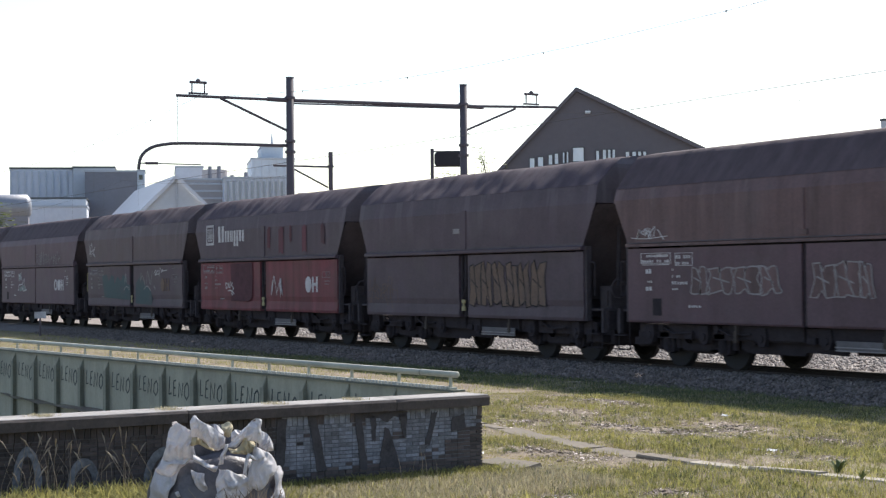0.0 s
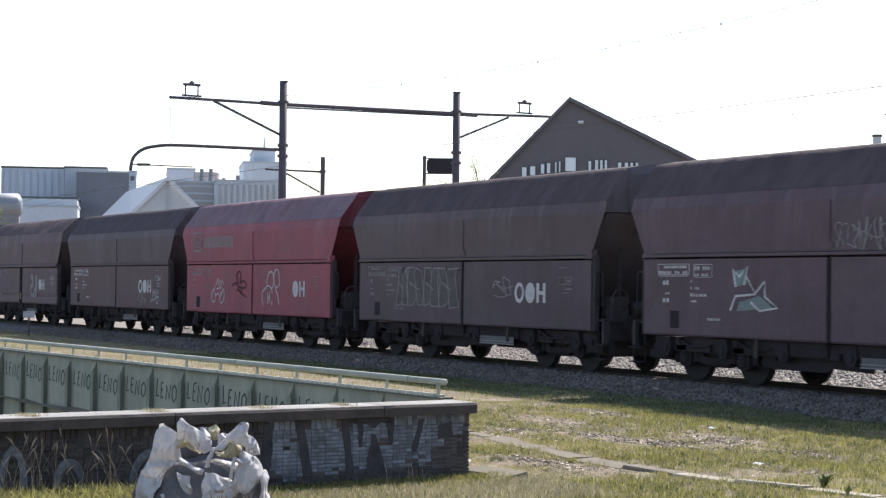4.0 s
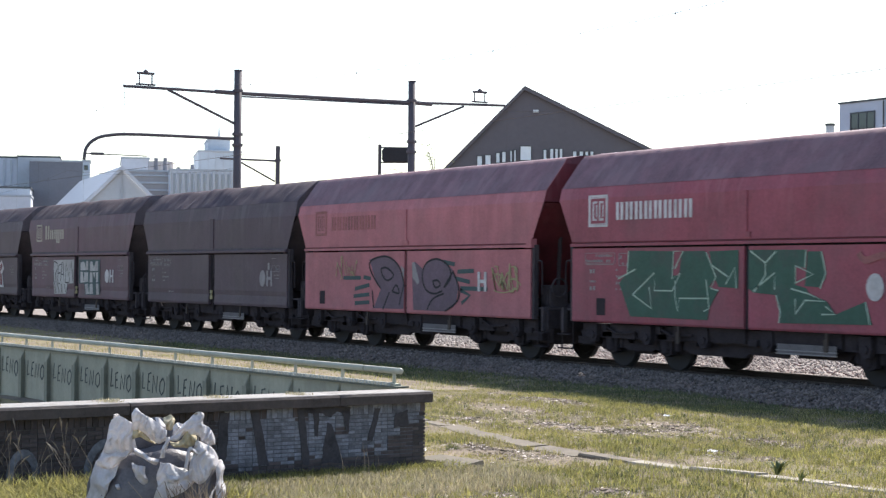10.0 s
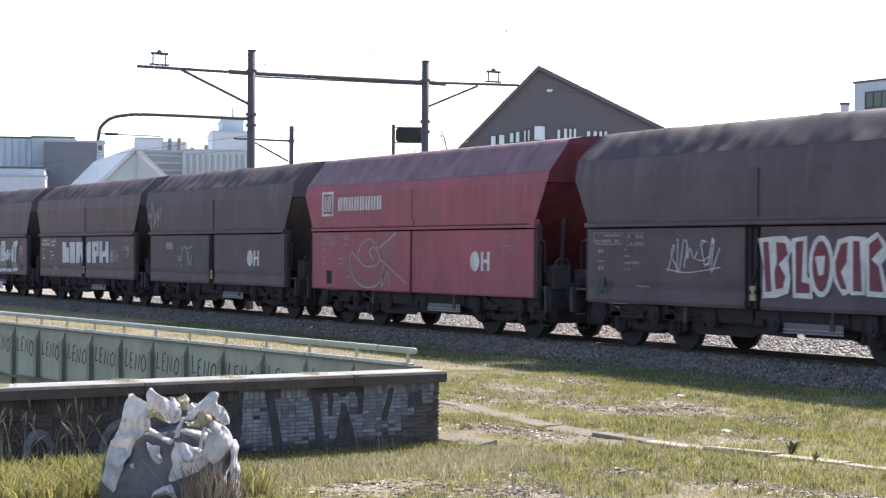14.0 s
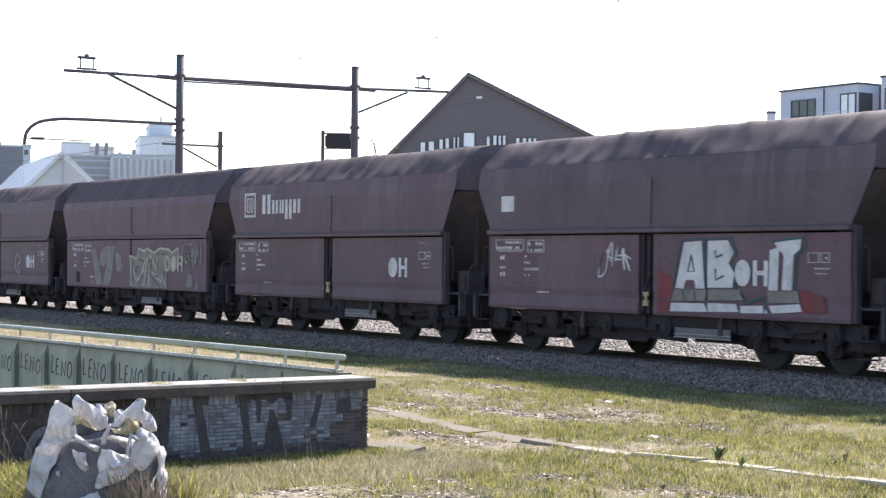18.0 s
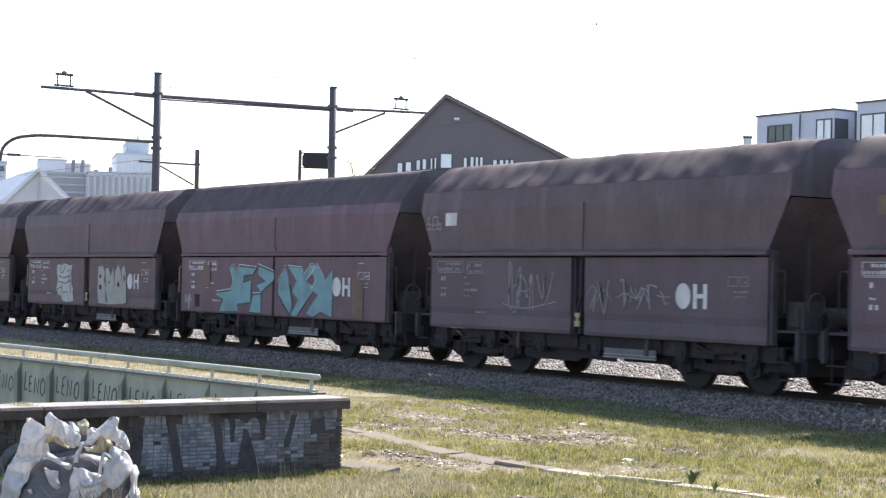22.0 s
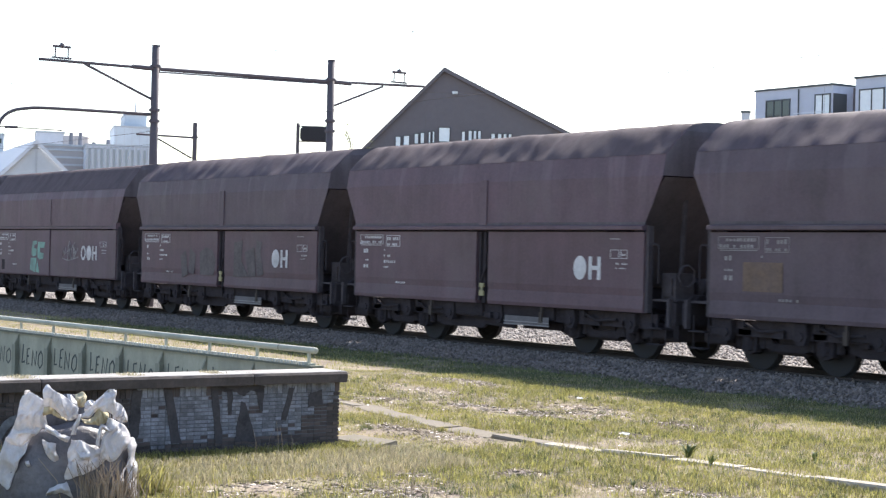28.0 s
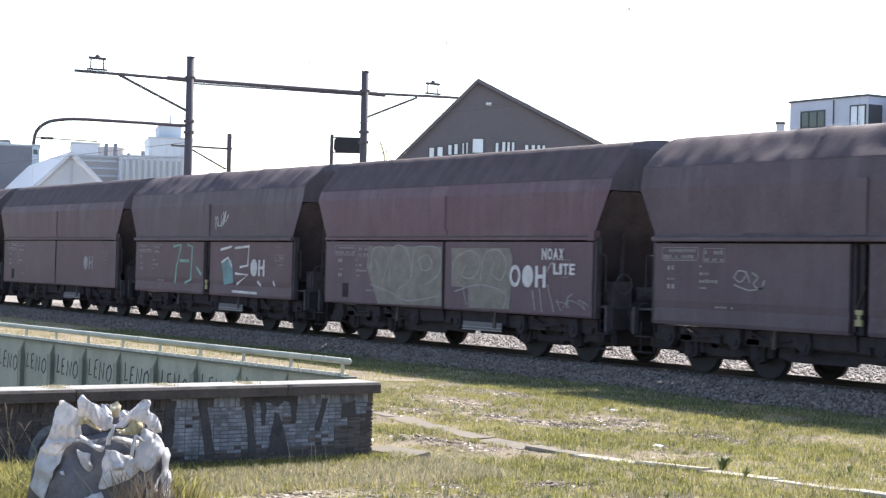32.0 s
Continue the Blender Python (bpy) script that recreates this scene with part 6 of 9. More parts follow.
BOGIEPLATE = Shape().prism_y([(-1.65, 0.70), (-1.65, 0.42), (-1.4, 0.34), (-0.45, 0.34), (-0.3, 0.30), (0.3, 0.30), (0.45, 0.34), (1.4, 0.34), (1.65, 0.42), (1.65, 0.70)], -0.90, -0.87).mesh("brake_plate", UNDER)
ENDSKIRT = Shape().box(-0.45, 0.45, -1.0, 1.0, 0.40, 0.72).box(-0.3, 0.3, -1.2, -1.0, 0.45, 0.6).mesh("end_step_box", UNDER)
HANDRAIL = Shape().tube(curve_pts([(0, 0, 0), (0, 0, 0.62), (0.05, 0, 0.72), (0.15, 0, 0.72), (0.2, 0, 0.62), (0.2, 0, 0)], 3), 0.018, 6).mesh("handrail", UNDER)
STEP = Shape().box(0, 0.42, -0.14, 0, 0, 0.025).box(0, 0.42, -0.14, 0, -0.30, -0.275).box(0, 0.02, -0.02, 0, -0.3, 0.3).box(0.40, 0.42, -0.02, 0, -0.3, 0.3).mesh("step", UNDER)
LATCH = Shape().box(-0.05, 0.05, -1.40, -1.33, 0.8, 2.3).box(-0.16, -0.10, -1.43, -1.33, 0.85, 2.3).tube([(-0.1, -1.42, 1.2), (0.1, -1.42, 1.6)], 0.03, 6).mesh("door_latch", UNDER)
LATCHTAG = Shape().prism_y([(-0.075, 0.95), (-0.075, 1.06), (-0.03, 1.06), (-0.03, 1.14), (-0.075, 1.14), (-0.075, 1.22), (0.075, 1.22), (0.075, 1.14), (0.03, 1.14), (0.03, 1.06), (0.075, 1.06), (0.075, 0.95)], -1.47, -1.44).mesh("latch_handle", YELLOWMARK)
BRACKET = Shape().box(-0.05, 0.05, -1.44, -1.40, 0.46, 0.68).box(-0.03, 0.03, -1.42, -1.38, 0.68, 0.80).mesh("lifting_eye", STEEL)
SEAM = {k: Shape().box(-0.035, 0.035, -1.472, -1.44, 2.56, 3.36).mesh("seam_strip") for k in "AB"}
COVER = Shape().box(-0.13, 0.13, -1.475, -1.44, 2.45, 3.4).mesh("seam_cover")


def glyph_panel(seed):
    """Rows of small plain bars where the data plates stand."""
    rng = random.Random(seed)
    s = Shape()

    def bars(x, z, w, h, cells):
        ww = w / cells
        for c in range(cells):
            if rng.random() < 0.86:
                s.box(x + c * ww, x + (c + rng.uniform(0.4, 0.68)) * ww, -0.003, 0.003, z + h * 0.1, z + h * rng.uniform(0.72, 0.9))
    bars(-4.82, 2.14, 0.78, 0.075, 9)
    bars(-4.98, 2.03, 0.95, 0.075, 11)
    s.box(-4.98, -4.05, -0.003, 0.003, 1.985, 1.998)
    bars(-3.82, 2.10, 0.5, 0.10, 6)
    bars(-3.82, 1.98, 0.5, 0.07, 7)
    bars(-4.85, 1.80, 0.22, 0.12, 2)
    bars(-4.85, 1.62, 0.24, 0.05, 3)
    bars(-4.85, 1.45, 0.24, 0.12, 2)
    bars(-3.95, 1.86, 0.07, 0.06, 1)
    bars(-3.95, 1.72, 0.28, 0.07, 4)
    bars(-3.95, 1.58, 0.52, 0.08, 6)
    bars(-3.95, 1.47, 0.2, 0.05, 3)
    bars(-3.5, 1.12, 0.5, 0.06, 6)
    # thin frames round the first rows, and small boxes by the far end
    for x0, x1, z0, z1 in ((-5.02, -4.0, 2.015, 2.225), (-3.86, -3.28, 1.965, 2.215)):
        s.box(x0, x1, -0.003, 0.003, z0, z0 + 0.010).box(x0, x1, -0.003, 0.003, z1, z1 + 0.010)
        s.box(x0, x0 + 0.012, -0.003, 0.003, z0 + 0.012, z1 - 0.002).box(x1 - 0.012, x1, -0.003, 0.003, z0 + 0.012, z1 - 0.002)
    bars(4.25, 2.17, 0.55, 0.012, 1)
    for x, z, w, h in ((4.25, 1.80, 0.26, 0.16), (4.56, 1.80, 0.2, 0.16)):
        s.box(x, x + w, -0.003, 0.003, z, z + 0.010).box(x, x + w, -0.003, 0.003, z + h, z + h + 0.010)
        s.box(x, x + 0.012, -0.003, 0.003, z + 0.012, z + h - 0.002).box(x + w - 0.012, x + w, -0.003, 0.003, z + 0.012, z + h - 0.002)
    bars(4.60, 1.85, 0.12, 0.06, 2)
    bars(4.42, 1.68, 0.36, 0.045, 6)
    bars(4.42, 1.60, 0.3, 0.03, 6)
    return s.mesh("data_markings")


GLYPHS = [glyph_panel(k) for k in range(4)]
OVAL = Shape().prism_y(disc_pts(0.20, 0.225, 0.20, 0.235, 26), -0.003, 0.003).mesh("loading_oval")
HMARK = Shape().box(0, 0.10, -0.003, 0.003, 0, 0.45).box(0.27, 0.37, -0.003, 0.003, 0, 0.45).box(0.10, 0.27, -0.003, 0.003, 0.19, 0.27).mesh("letter_mark")
RING = Shape().loft([[(0.2 + rx * math.cos(2 * math.pi * k / 26), yy, 0.225 + rz * math.sin(2 * math.pi * k / 26)) for k in range(26)]
                     for rx, rz, yy in ((0.2, 0.235, 0.003), (0.2, 0.235, -0.003), (0.12, 0.15, -0.003), (0.12, 0.15, 0.003), (0.2, 0.235, 0.003))], cap=False).mesh("loading_ring")
# company mark: a framed square with two plain blocks, and a row of plain letter-sized blocks beside it
EMBLEM = Shape()
for w, t in ((0.66, 0.045), (0.56, 0.02)):
    for a, b, c, d in ((-w / 2, w / 2, -w / 2, -w / 2 + t), (-w / 2, w / 2, w / 2 - t, w / 2), (-w / 2, -w / 2 + t, -w / 2 + t, w / 2 - t), (w / 2 - t, w / 2, -w / 2 + t, w / 2 - t)):
        EMBLEM.box(a, b, -0.003, 0.003, c, d)
for x in (-0.19, 0.03):
    EMBLEM.box(x, x + 0.045, -0.003, 0.003, -0.2, 0.2).box(x + 0.045, x + 0.15, -0.003, 0.003, 0.155, 0.2).box(x + 0.045, x + 0.15, -0.003, 0.003, -0.2, -0.155).box(x + 0.115, x + 0.16, -0.003, 0.003, -0.13, 0.13)
EMBLEM = EMBLEM.mesh("emblem")


def block_word(widths, heights, gap=0.07):
    s, x = Shape(), 0.0
    for w, (z0, z1) in zip(widths, heights):
        for e in (0.0, 0.58):
            s.box(x + e * w, x + (e + 0.36) * w, -0.003, 0.003, z0, z1)
        x += w + gap
    return s.mesh("company_word")


CARGOWORD = block_word((0.5, 0.36, 0.24, 0.38, 0.4), ((0, 0.52), (0, 0.36), (0, 0.36), (-0.15, 0.36), (0, 0.36)))
LONGWORD = block_word((0.25,) * 8, ((0, 0.36),) * 8, 0.06)


def scrawl_mesh(seed, w, h, loops, thick):
    """A sprayed tag: a row of quick letter-like strokes and one long flourish."""
    rng = random.Random(seed)
    s = Shape()
    cw = w / loops
    for k in range(loops):
        x0, x1 = cw * (k - 0.15), cw * (k + 1.1)
        low, top = h * rng.uniform(0.0, 0.35), h * rng.uniform(0.6, 1.0)
        m = rng.randint(5, 8)
        pts = [(rng.uniform(x0, x1), (low if i % 2 else top) + rng.uniform(-0.16, 0.16) * h) for i in range(m)]
        pts.sort(key=lambda q: q[0] + rng.uniform(-0.4, 0.4) * cw)
        stroke(s, curve_pts(pts, 4), thick * rng.uniform(0.6, 0.95), y=-0.0003 * k)
        if rng.random() < 0.4:
            stroke(s, curve_pts([(x0, h * rng.uniform(0.3, 0.6)), ((x0 + x1) / 2, h * rng.uniform(0.4, 0.8)), (x1, h * rng.uniform(0.3, 0.6))], 4), thick * 0.6, y=0.0006)
    if seed % 3 == 0:
        stroke(s, curve_pts([(-0.03 * w, h * 0.12), (w * 0.4, h * 0.02), (w * 1.02, h * 0.2)], 4), thick * 0.6, y=0.0006)
    return s.mesh("sprayed_tag")


def wild_shapes(seed, w, h, n):
    """Outlines of leaning angular letter bodies that fill a field."""
    rng = random.Random(seed)
    out = []
    cuts = [0.0]
    for k in range(n):
        cuts.append(cuts[-1] + rng.uniform(0.7, 1.4))
    for k in range(n):
        x, cw = w * cuts[k] / cuts[-1], w * (cuts[k + 1] - cuts[k]) / cuts[-1]
        j = lambda a: rng.uniform(-a, a) * 1.8
        n1, n2 = rng.uniform(0.72, 0.85), rng.uniform(0.12, 0.25)
        body = [(x + j(0.06) * cw, h * rng.uniform(0.84, 1.0)), (x + cw * (0.40 + j(0.06)), h * rng.uniform(0.9, 1.0)), (x + cw * (0.48 + j(0.05)), h * n1),
                (x + cw * (0.58 + j(0.05)), h * rng.uniform(0.85, 1.0)), (x + cw * (1.02 + j(0.06)), h * rng.uniform(0.85, 1.0)), (x + cw * (0.92 + j(0.05)), h * (0.55 + j(0.12))),
                (x + cw * (1.06 + j(0.06)), h * rng.uniform(0.02, 0.12)), (x + cw * (0.66 + j(0.08)), h * rng.uniform(0.0, 0.08)), (x + cw * (0.55 + j(0.06)), h * n2),
                (x + cw * (0.36 + j(0.06)), h * rng.uniform(0.0, 0.08)), (x + cw * (-0.02 + j(0.05)), h * rng.uniform(0.0, 0.1)), (x + cw * (0.08 + j(0.05)), h * (0.5 + j(0.12)))]
        lean = rng.uniform(-0.25, 0.25) * cw
        body = [(a + lean * (b / h - 0.5), b) for a, b in body]
        out.append(body)
    return out


def fit_box(me, x0, x1, z0, z1):
    """Stretches a flat mesh to a field of the wagon's side."""
    co = np.empty(len(me.vertices) * 3)
    me.vertices.foreach_get("co", co)
    co = co.reshape(-1, 3)
    low, high = co.min(0), co.max(0)
    co[:, 0] = x0 + (co[:, 0] - low[0]) * (x1 - x0) / (high[0] - low[0])
    co[:, 2] = z0 + (co[:, 2] - low[2]) * (z1 - z0) / (high[2] - low[2])
    me.vertices.foreach_set("co", co.ravel())
    me.update()
    return me


def plates(polys, name="sprayed_piece"):
    s = Shape()
    for k, p in enumerate(polys):
        quad_plate(s, p, -0.001 + 0.0004 * (k % 4), 0.0015)
    return s.mesh(name)


def pieces(polys):
    """Each outline as a flat mesh of its own."""
    return [plates([p]) for p in polys]


def lines(polylines, w, name="sprayed_tag", bend=True):
    s = Shape()
    for p in polylines:
        stroke(s, curve_pts(p, 4) if bend and len(p) > 2 else p, w)
    return s.mesh(name)


def build_wagon(number, kind, upper, lower, roof, label, marks):
    wagon = thing("hopper_wagon", label, "freight wagon", pose(0, TRACK_Y, 0), group="hopper wagons of the train")
    seed = number % 3
    h1, h2 = DIMS[kind]
    up, lo = PAINT[upper], PAINT[lower]
    flip, up_at = pose(0, 0, LIFT, 0, 0, 180), pose(0, 0, LIFT)
    body = part("upper_body", UPPER[(kind, seed)], up, wagon, at=up_at)
    part("roof_sheet", ROOF[(kind, seed)], ROOFRED if roof == "red" else ROOFGREY if upper in ("dark", "grey") else ROOFPAINT, body, "dusty dented roof sheet")
    part("seam_strip", SEAM[kind], up, body)
    for side in (-1, 1):
        part("lower_panel", PANEL[(kind, side)], lo, wagon, at=up_at)
        part("lower_panel", PANEL[(kind, side)], lo, wagon, at=flip)
    part("ledge", LEDGE[kind], up, wagon, at=up_at)
    part("ledge", LEDGE[kind], up, wagon, at=flip)
    # shade above each ledge, laid on as a thin strip
    for at in (up_at, flip):
        part("drain_channel", LEDGESHADE[kind], ENDRED if upper in ("red", "pale_red") else ENDPAINT, wagon, "added strip for the shade over the ledge", at=at)
    part("hopper_core", INNER, UNDER, wagon, at=up_at)
    part("centre_sill", SILL, UNDER, wagon)
    part("side_sill", SIDESILL, SILLBLACK, wagon)
    part("side_sill", SIDESILL, SILLBLACK, wagon, at=pose(0, 0, 0, 0, 0, 180))
    for x in (-5.99, 5.99):
        part("headstock", HEADSTOCK, UNDER, wagon, at=pose(x, 0, 0))
    for x in (-5.2, -3.65, 0, 3.65, 5.2):
        part("cross_member", CROSS, UNDER, wagon, at=pose(x, 0, 0))
    part("discharge_chute", CHUTE, UNDER, wagon, at=up_at)
    plate_ob = part("side_plate", TANKBOX, RACKGREY, wagon, "dull grey steel side plate", at=pose(0, 0, 0))
    for z in (0.505, 0.565):
        part("plate_rail", RACKRAIL, MARKDIM, plate_ob, at=pose(0, 0, z))
    for at in (up_at, flip):
        for nm, me in ENDGEAR[kind]:
            part(nm, me, ENDGEARMAT, wagon, at=at)
    for x in (-4.9, -3.1, -1.35, 0.45, 2.9, 4.75):
        part("door_crank", GEARLUMP, UNDER, wagon, at=pose(x, 0, 0))
    for x in (-4.0, -2.2, 3.8):
        part("door_rod", LEVER, UNDER, wagon, at=pose(x, 0, 0))
    part("brake_lever_gear", SKIRT, UNDER, wagon)
    part("air_valve_plate", SKIRTB, UNDER, wagon)
    for x in (-5.3, 5.3):
        part("end_step_box", ENDSKIRT, UNDER, wagon, at=pose(x, 0, 0))
    for e in (-1, 1):
        part("end_wall", ENDWALL[(kind, seed, e)], ENDRED if upper in ("red", "pale_red") else ENDPAINT, body, "raked end wall, painted shade-dark on red wagons")
    for x in (-h1 - 0.36, h1 + 0.12):
        part("handrail", HANDRAIL, YELLOWMARK if number in (3, 23, 24, 9) and x < 0 else UNDER, wagon, at=pose(x, -1.36, 1.35 + LIFT))
    for x in (-h1 - 0.55, h1 + 0.1):
        part("step", STEP, UNDER, wagon, at=pose(x, -1.30, 0.62))
    if kind == "A":
        part("door_latch", LATCH, UNDER, wagon, at=up_at)
        part("latch_handle", LATCHTAG, YELLOWMARK, wagon, "faded yellow latch handle", at=up_at)
        part("seam_cover", COVER, up, wagon, at=up_at)
    else:
        part("door_latch", Shape().box(-0.05, 0.06, -1.40, -1.33, 0.8, 2.33), UNDER, wagon, at=up_at)
        part("hatch_plate", Shape().box(-4.62, -4.32, SIDE - 0.004, SIDE + 0.01, 0.95, 1.30), UNDER, wagon, "dark hatch plate", at=up_at)
    for x in (-2.0, 2.05):
        part("lifting_eye", BRACKET, STEEL, wagon, at=pose(x, 0, LIFT))
    for sx in (-1, 1):
        for y in (-0.875, 0.875):
            part("buffer", BUFFER, UNDER, wagon, at=pose(6.05 * sx, y, 1.06, 0, 0, 0 if sx > 0 else 180))
    for bx in (-3.65, 3.65):
        bogie = part("bogie", BOGIE, UNDER, wagon, at=pose(bx, 0, 0))
        for x in (-1.42, -0.42, 0.42, 1.42):
            part("brake_beam", BRAKEBEAM, UNDER, bogie, at=pose(x, 0, 0))
        part("brake_plate", BOGIEPLATE, UNDER, bogie)
        for y in (-0.59, 0.59):
            part("inner_frame", BRAKEPLATE, UNDER, bogie, at=pose(0, y, 0))
        for ax in (-0.9, 0.9):
            part("axle", AXLE, WHEELMAT, bogie, at=pose(ax, 0, 0.46))
            part("wheel", WHEEL, WHEELMAT, bogie, at=pose(ax, -0.75, 0.46))
            part("wheel", WHEEL, WHEELMAT, bogie, at=pose(ax, 0.75, 0.46, 0, 0, 180))
            part("axle_box", AXLEBOX, UNDER, bogie, at=pose(ax, 0, 0.46))
            part("axle_spring", SPRING, UNDER, bogie, at=pose(ax, 0, 0))
    lay = 0
    for what in marks:
        lay += 1
        y = SIDE - 0.003 - 0.0022 * lay
        if what[0] == "data":
            part("data_markings", GLYPHS[number % 4], SPRAY[what[1]], wagon, "small unreadable data markings", at=pose(0, y, LIFT))["kind"] = "stuff"
        elif what[0] in ("OH", "OOH", "H"):
            x = what[1]
            tone = SPRAY[what[2]] if len(what) > 2 else MARK
            if what[0] == "OOH":
                part("loading_ring", RING, tone, wagon, at=pose(x, y, 1.38 + LIFT))
                x += 0.46
            if what[0] != "H":
                part("loading_oval", OVAL, tone, wagon, at=pose(x, y, 1.38 + LIFT))
            part("letter_mark", HMARK, tone, wagon, at=pose(x + 0.47, y, 1.38 + LIFT))
        elif what[0] == "cargo":
            part("emblem", EMBLEM, SPRAY[what[1]], wagon, "framed square company emblem", at=pose(-4.38, y, 3.23 + LIFT))["kind"] = "stuff"
            part("company_word", CARGOWORD, SPRAY[what[1]], wagon, "pale company lettering as blocks", at=pose(-3.65, y, 2.98 + LIFT))["kind"] = "stuff"
        elif what[0] == "long":
            part("emblem", EMBLEM, SPRAY[what[1]], wagon, "framed square company emblem", at=pose(-4.58, y, 3.1 + LIFT))["kind"] = "stuff"
            part("company_word", LONGWORD, SPRAY[what[1]], wagon, "pale company lettering as blocks", at=pose(-3.96, y, 2.9 + LIFT))["kind"] = "stuff"
        elif what[0] == "word":
            _, text, x, z, w, h, tone, edge = what
            cell = w / sum(0.5 if c == "I" else 1.0 for c in text)
            for c in text:
                cw = cell * (0.5 if c == "I" else 1.0)
                letter = part("sprayed_letter", word_to_width(c, cw * 0.86, h, 0.03), SPRAY[tone], wagon, "sprayed graffiti letter", at=pose(x + cw * 0.07, y - 0.003, z + LIFT))
                if edge:
                    part("letter_outline", word_to_width(c, cw * 0.86 + 0.11, h + 0.11, 0.06), SPRAY[edge], letter, at=pose(-0.055, 0.003, -0.055))
                x += cw
        elif what[0] == "tag":
            _, sd, x, z, w, h, tone, thick = what
            part("sprayed_tag", scrawl_mesh(sd, w, h, max(2, int(w / 0.28)), thick), SPRAY[tone], wagon, "thin sprayed tag", at=pose(x, y, z + LIFT))["kind"] = "stuff"
        elif what[0] == "wild":
            _, sd, x, z, w, h, n, tone, edge = what
            for k, body in enumerate(wild_shapes(sd, w, h, n)):
                soft = curve_pts(body + body[:1], 3) if sd % 2 else body + body[:1]
                letter = part("sprayed_letter", plates([soft[:-1]]), SPRAY[tone], wagon, "sprayed graffiti letter", at=pose(x, y - 0.0006 * k, z + LIFT))
                if edge:
                    part("letter_outline", lines([soft, [body[1], ((body[2][0] + body[8][0]) / 2, h * 0.55), body[7]], [(body[11][0] + 0.1 * w / n, h * 0.6), (body[5][0] - 0.25 * w / n, h * 0.42)]], 0.03, "letter_outline", bend=False), SPRAY[edge], letter, at=pose(0, -0.0035, 0))
        elif what[0] == "field":
            _, x, z, w, h, tone = what
            rng = random.Random(int(x * 10) + number)
            pts = [(x + w * i / 6, z + rng.uniform(-0.05, 0.05)) for i in range(7)] + [(x + w * i / 6, z + h + rng.uniform(-0.08, 0.06)) for i in range(6, -1, -1)]
            part("paint_field", plates([pts], "paint_field"), SPRAY[tone], wagon, at=pose(0, y, LIFT))
        elif what[0] == "plate":
            _, x, z, w, h, tone = what
            part("plate", Shape().box(x, x + w, -0.003, 0.003, z, z + h), SPRAY[tone], wagon, at=pose(0, y, LIFT))
        elif what[0] == "own":
            shape = OWN[what[1]]
            if isinstance(shape, list):
                for k, piece in enumerate(shape):
                    part("sprayed_shape", piece, SPRAY[what[2]], wagon, "sprayed graffiti shape", at=pose(0, y - 0.0004 * k, LIFT))
            else:
                part("sprayed_outline", shape, SPRAY[what[2]], wagon, "sprayed graffiti lines", at=pose(0, y, LIFT))["kind"] = "stuff"
    return wagon, FIRST - PITCH * number + SHIFT[number]


OWN = {}
D, DD = ("data", "white"), ("data", "dim")


def tag(seed, x0, x1, z0, z1, tone="white", thick=0.03):
    return ("tag", seed, x0, z0, x1 - x0, z1 - z0, tone, thick)


def wild(seed, x0, x1, z0, z1, n, tone, edge=None):
    return ("wild", seed, x0, z0, x1 - x0, z1 - z0, n, tone, edge)


def word(text, x0, x1, z0, z1, tone, edge=None):
    return ("word", text, x0, z0, x1 - x0, z1 - z0, tone, edge)


def field(x0, x1, z0, z1, tone):
    return ("field", x0, z0, x1 - x0, z1 - z0, tone)


def plate(x0, x1, z0, z1, tone):
    return ("plate", x0, z0, x1 - x0, z1 - z0, tone)


